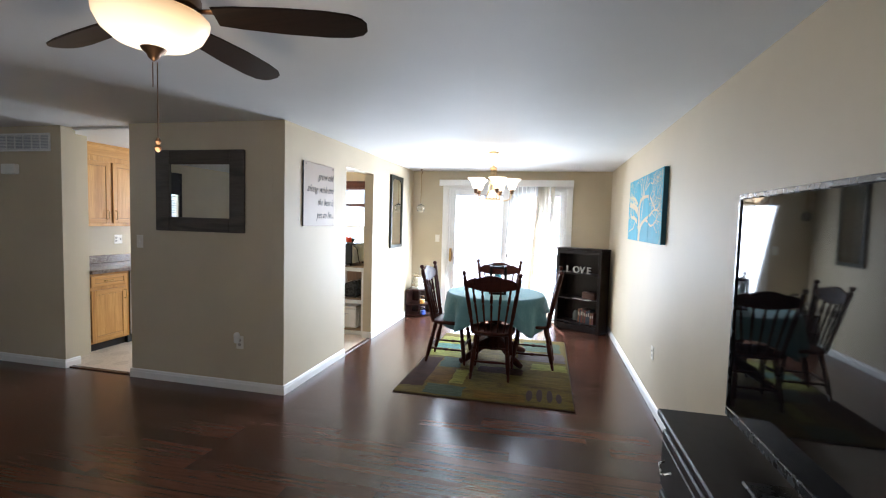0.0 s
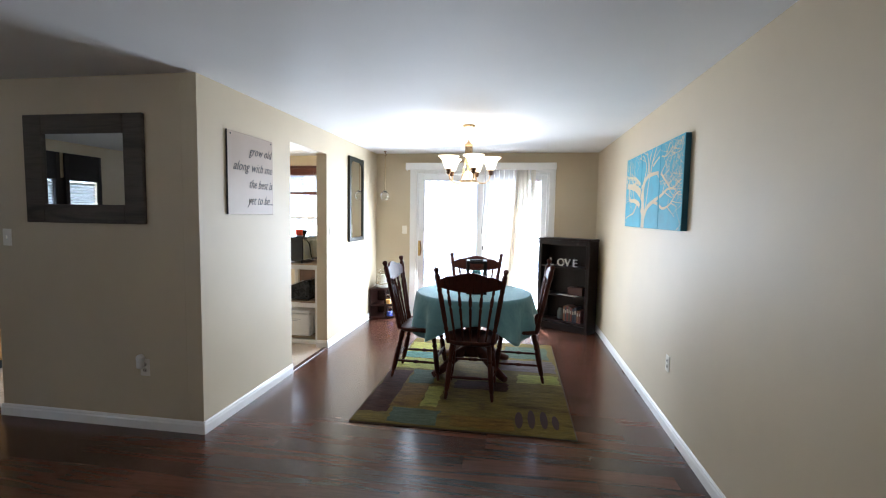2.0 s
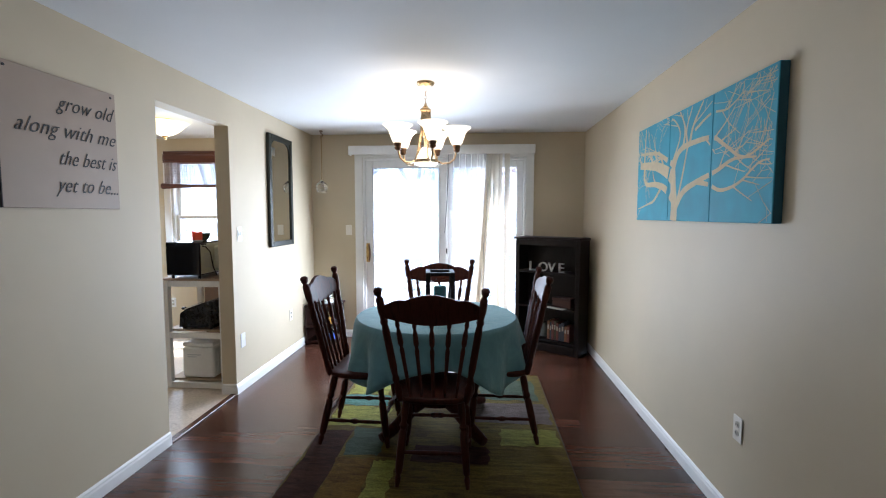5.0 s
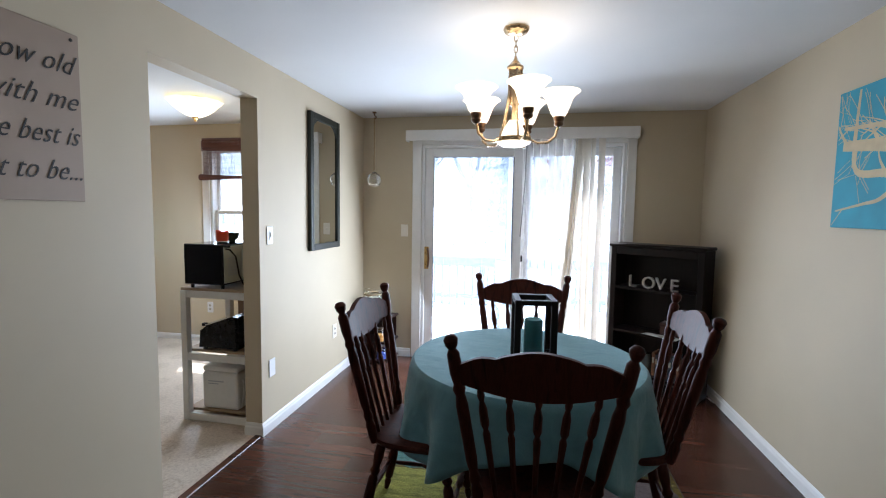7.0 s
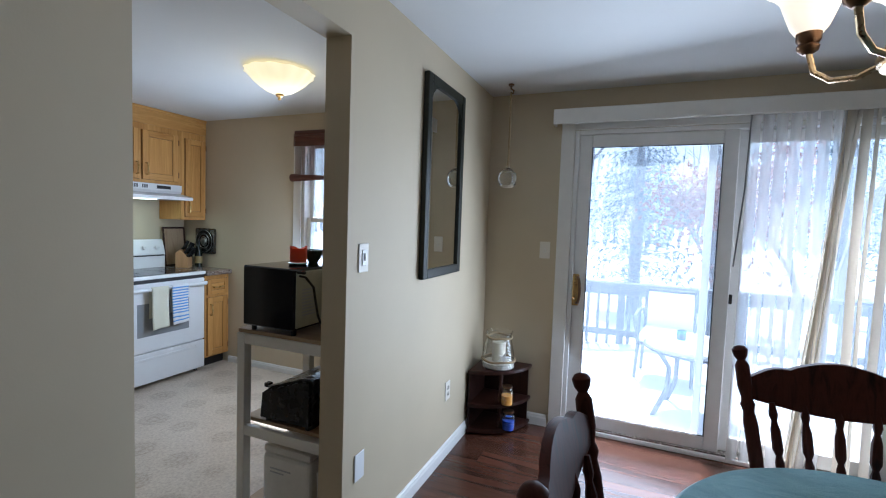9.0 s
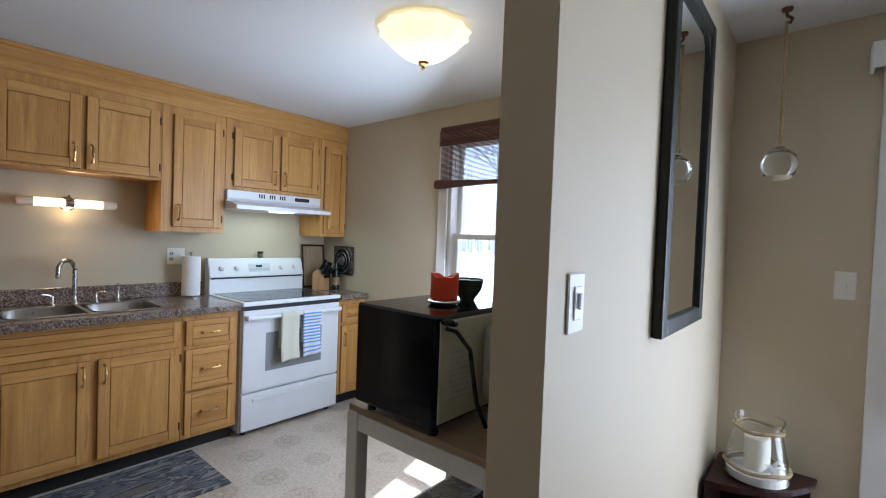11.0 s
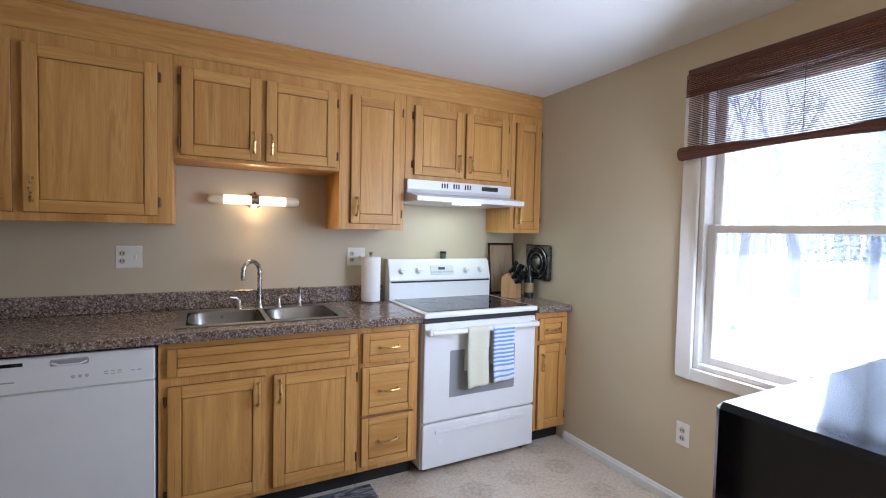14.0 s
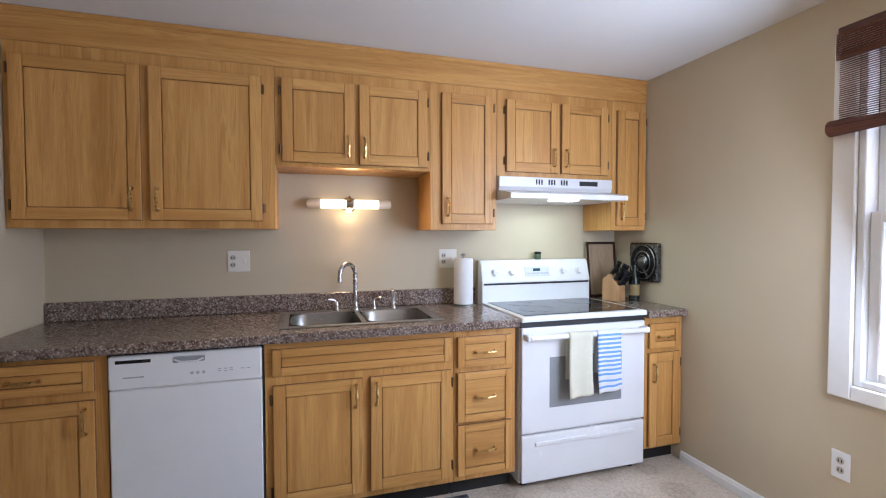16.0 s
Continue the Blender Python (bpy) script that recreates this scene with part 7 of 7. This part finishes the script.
deck = thing("deck", "weathered wooden deck under fresh snow behind the patio door", "deck")
part("platform", box(-2.6, 2.6, YB + 0.17, 10.35, -0.70, -0.10, 0.004), GREYWOOD, deck)
bm = bmesh.new()
N1 = 36
sg_ = [[bm.verts.new((-2.58 + 5.16 * i / N1, YB + 0.20 + 3.1 * j / N1, -0.045 + 0.05 * noise.noise(Vector((i * 0.22, j * 0.22, 2))) + 0.02 * noise.noise(Vector((i * 0.7, j * 0.7, 5))))) for j in range(N1 + 1)] for i in range(N1 + 1)]
for i in range(N1):
    for j in range(N1):
        bm.faces.new([sg_[i][j], sg_[i + 1][j], sg_[i + 1][j + 1], sg_[i][j + 1]])
part("snow_cover", bm, SNOW, deck, "uneven snow on the deck", True)
rl = thing("deck_railing", "weathered blue-grey wooden deck railing with square balusters", "railing")
part("cap_rail", box(-2.6, 2.6, 10.16, 10.32, 0.70, 0.74, 0.005), GREYWOOD, rl)
part("lower_rail", box(-2.6, 2.6, 10.22, 10.26, 0.05, 0.13, 0.004), GREYWOOD, rl)
part("upper_rail", box(-2.6, 2.6, 10.22, 10.26, 0.58, 0.6995, 0.004), GREYWOOD, rl)
for x in (-2.55, -1.3, 0.0, 1.3, 2.5):
    part("post", box(x - 0.045, x + 0.045, 10.265, 10.355, -0.7, 0.6995, 0.004), GREYWOOD, rl)
k = 0
while -2.45 + 0.125 * k < 2.5:
    x = -2.45 + 0.125 * k
    part("baluster", box(x - 0.018, x + 0.018, 10.185, 10.219, -0.06, 0.69, 0.003), GREYWOOD, rl)
    k += 1

ot = thing("patio_table", "small grey patio table under snow on the deck", "table", (-0.70, 8.12, -0.02))
part("top", lathe([(0, 0.50), (0.36, 0.50), (0.375, 0.508), (0.375, 0.522), (0.36, 0.528), (0, 0.528)], 32), GREYWOOD, ot)
part("snow_cap", lathe([(0.355, 0.5285), (0.35, 0.55), (0.31, 0.575), (0.16, 0.59), (0, 0.592)], 28), SNOW, ot, "snow lying on the table", True)
for k in range(4):
    c, s_ = math.cos(k * math.pi / 2 + 0.5), math.sin(k * math.pi / 2 + 0.5)
    part("leg", tube([(0.30 * c, 0.30 * s_, 0.50), (0.20 * c, 0.20 * s_, 0.36), (0.21 * c, 0.21 * s_, 0.18), (0.33 * c, 0.33 * s_, -0.05)], 0.020, 8), GREYWOOD, ot, smooth=True)
cn = thing("candle_tin", "small teal candle tin standing in the snow on the patio table", "candle", (-0.80, 8.06, 0.555))
part("tin", lathe([(0, 0), (0.034, 0), (0.035, 0.003), (0.035, 0.085), (0.033, 0.088), (0.031, 0.07), (0, 0.07)], 20), plain("teal_tin", (0.05, 0.26, 0.30), 0.4), cn, smooth=True)
part("label_band", lathe([(0.0355, 0.025), (0.0355, 0.06)], 20, close=False), plain("dark_teal_label", (0.02, 0.08, 0.10), 0.5), cn)
oc = thing("patio_chair", "grey patio armchair with snow on back and seat", "chair", (-0.84, 9.02, -0.02), 172)
part("back_panel", box(-0.215, 0.215, -0.325, -0.29, 0.36, 0.80, 0.012, seg=2), SNOW, oc, "snow-covered back panel")
for x in (-0.235, 0.235):
    part("back_post", tube([(x, -0.27, 0.30), (x, -0.30, 0.55), (x, -0.32, 0.83)], 0.016, 8), GREYWOOD, oc)
    part("arm", tube([(x * 1.08, -0.31, 0.60), (x * 1.16, -0.05, 0.62), (x * 1.16, 0.22, 0.60), (x * 1.1, 0.25, 0.52)], 0.020, 8), GREYWOOD, oc, smooth=True)
    for y in (-0.25, 0.22):
        part("leg", tube([(x, y, 0.33), (x * 1.08, y * 1.1, -0.05)], 0.017, 8), GREYWOOD, oc)
    part("arm_post", tube([(x * 1.1, 0.25, 0.52), (x * 1.04, 0.20, 0.34)], 0.015, 8), GREYWOOD, oc)
part("back_rail", box(-0.219, 0.219, -0.335, -0.305, 0.8005, 0.83, 0.006), GREYWOOD, oc)
part("seat", box(-0.25, 0.25, -0.285, 0.25, 0.33, 0.355, 0.006), GREYWOOD, oc)
part("snow_cap", box(-0.23, 0.23, -0.28, 0.23, 0.3555, 0.44, 0.03, seg=3), SNOW, oc, "snow lying on the seat")

NEEDLE = plain("spruce_needles", (0.13, 0.20, 0.225), 0.8, 0.35, 3)
RUSSET = plain("dry_russet_leaves", (0.44, 0.20, 0.15), 0.8, 0.4, 3)


def conifer(x, y, h, r, seed):
    q = random.Random(seed)
    t = thing("spruce_tree", "tall blue-green spruce beyond the deck", "tree", (x, y, -0.9))
    part("trunk", lathe([(0.16, 0), (0.12, h * 0.4), (0.03, h * 0.97), (0, h)], 8), BARK, t)
    bm = bmesh.new()
    for _ in range(1000):
        s = q.random() ** 0.8
        z = h * (0.10 + 0.89 * s)
        reach = r * (1 - s) * (0.55 + 0.6 * q.random()) + 0.05
        a = q.random() * 6.283
        d = Vector((math.cos(a), math.sin(a), 0))
        side = Vector((-d.y, d.x, 0))
        droop = q.uniform(0.02, 0.22)
        for j in range(6):
            u0, u1 = j / 6, (j + 1) / 6
            p0 = d * reach * u0 + Vector((0, 0, z - droop * reach * u0 ** 1.4))
            p1 = d * reach * u1 + Vector((0, 0, z - droop * reach * u1 ** 1.4))
            bm.faces.new([bm.verts.new(v_) for v_ in (p0 - side * 0.012, p0 + side * 0.012, p1)])
            for sg in (-1, 1):
                tip = p0 + (d * 0.7 + side * sg).normalized() * (0.16 + 0.22 * q.random()) * (1.15 - u0) + Vector((0, 0, q.uniform(-0.14, 0.03)))
                bm.faces.new([bm.verts.new(v_) for v_ in (p0, p0.lerp(p1, 0.30), tip)])
    part("crown", bm, NEEDLE, t)


def bare_tree(x, y, h, seed, leaves=False):
    q = random.Random(seed)
    t = thing("bare_tree" if not leaves else "russet_tree", "bare grey tree standing in the snowy yard" if not leaves else "small tree with dry russet leaves beyond the deck", "tree", (x, y, -0.9))
    bm, tips = bmesh.new(), []

    def grow(p, d, length, r, depth):
        p2 = p + d * length * 0.5 + Vector((q.uniform(-1, 1), q.uniform(-1, 1), 0)) * 0.04 * length
        p3 = p2 + (d + Vector((q.uniform(-0.2, 0.2), q.uniform(-0.2, 0.2), 0.05))).normalized() * length * 0.5
        tube([p, p2, p3], [r, r * 0.85, r * 0.68], 6, bm)
        tips.append((p3, r))
        if depth:
            for _ in range(2 if depth > 3 else 3):
                dd = (d + Vector((q.uniform(-0.8, 0.8), q.uniform(-0.8, 0.8), q.uniform(-0.1, 0.5)))).normalized()
                grow(p3, dd, length * q.uniform(0.55, 0.8), r * 0.6, depth - 1)

    grow(Vector((0, 0, 0)), Vector((0, 0, 1)), h * 0.35, h * 0.022, 4)
    part("trunk", bm, BARK, t)
    if leaves:
        lm = bmesh.new()
        for p, r in tips:
            for _ in range(20):
                c = p + Vector((q.gauss(0, 0.28), q.gauss(0, 0.28), q.gauss(0, 0.22)))
                u = Vector((q.uniform(-1, 1), q.uniform(-1, 1), q.uniform(-1, 1))).normalized() * 0.07
                w = u.orthogonal().normalized() * 0.045
                lm.faces.new([lm.verts.new(v_) for v_ in (c - u, c + w, c + u, c - w)])
        part("crown", lm, RUSSET, t)


conifer(-1.15, 16.5, 7.4, 2.0, 3)
conifer(-9.5, 26, 10, 2.6, 7)
conifer(5.5, 24, 9, 2.6, 8)
bare_tree(0.35, 14.4, 3.6, 21, True)
bare_tree(1.9, 15.2, 4.4, 22, True)
for i, (x, y, h) in enumerate(((-5.9, 22.0, 7.5), (-7.6, 25, 9), (-3.4, 26, 10), (1.5, 22, 9), (3.6, 18, 8), (-11, 24, 10), (-8.6, 16, 6.5))):
    bare_tree(x, y, h, 40 + i)
# far woods; the haze of distance is painted in as their pale grey
q = random.Random(9)
bm = bmesh.new()
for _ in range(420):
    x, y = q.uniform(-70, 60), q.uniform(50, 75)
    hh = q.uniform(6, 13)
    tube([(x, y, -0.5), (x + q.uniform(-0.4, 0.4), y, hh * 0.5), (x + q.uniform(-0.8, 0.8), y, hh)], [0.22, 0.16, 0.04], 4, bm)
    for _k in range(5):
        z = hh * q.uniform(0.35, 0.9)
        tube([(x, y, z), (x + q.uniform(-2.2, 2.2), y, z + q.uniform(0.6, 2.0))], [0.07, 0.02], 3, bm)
tagged(part("far_woods", bm, plain("hazed_branches", (0.55, 0.56, 0.58), 0.9), None), "leafless woods at the edge of the yard, paled by painted haze", "woods", "", "stuff")

# ---- laminate planks, last ----
floor = bpy.data.objects["floor"]
PL, PW = 1.22, 0.124
meshes = {}


def plank_mesh(length):
    key = round(length, 3)
    if key not in meshes:
        bm = box(0, length, 0, PW, -0.0115, 0.0, 0.0)
        top = [e for e in bm.edges if all(v.co.z > -0.001 for v in e.verts)]
        bmesh.ops.bevel(bm, geom=top, offset=0.0003, segments=1, affect="EDGES")
        me = bpy.data.meshes.new("plank")
        bm.to_mesh(me)
        bm.free()
        me.materials.append(FLOORWOOD)
        meshes[key] = me
    return meshes[key]


def stretch(y):
    """The floor's reach in x at a given y."""
    return (XL - 0.018, XR) if y > YM + 0.05 else (XW, XR)


rp = random.Random(2)
near, far = [], []
row, y = 0, YS
while y < YB + 0.12:
    x0, x1 = stretch(y)
    x = x0 - rp.choice((0.0, 0.3, 0.55, 0.85, 1.0))
    while x < x1:
        a, b = max(x, x0), min(x + PL, x1)
        if b - a > 0.03:
            (near if a > -3.2 and y > 1.9 else far).append((a, y, round((b - a) / 0.05) * 0.05 if b - a < PL - 0.01 else PL, b - a))
        x += PL
    y += PW
for a, y, l, true in near[:300]:
    ob = new("plank", plank_mesh(true))
    ob.location = (a, y, 0.0)
    ob.parent = floor
bm = bmesh.new()
for a, y, l, true in far + near[300:]:
    box(a, a + true, y, y + PW, -0.0115, 0.0, bm=bm)
rest = part("planks", bm, FLOORWOOD, floor)
rest["kind"] = "stuff"
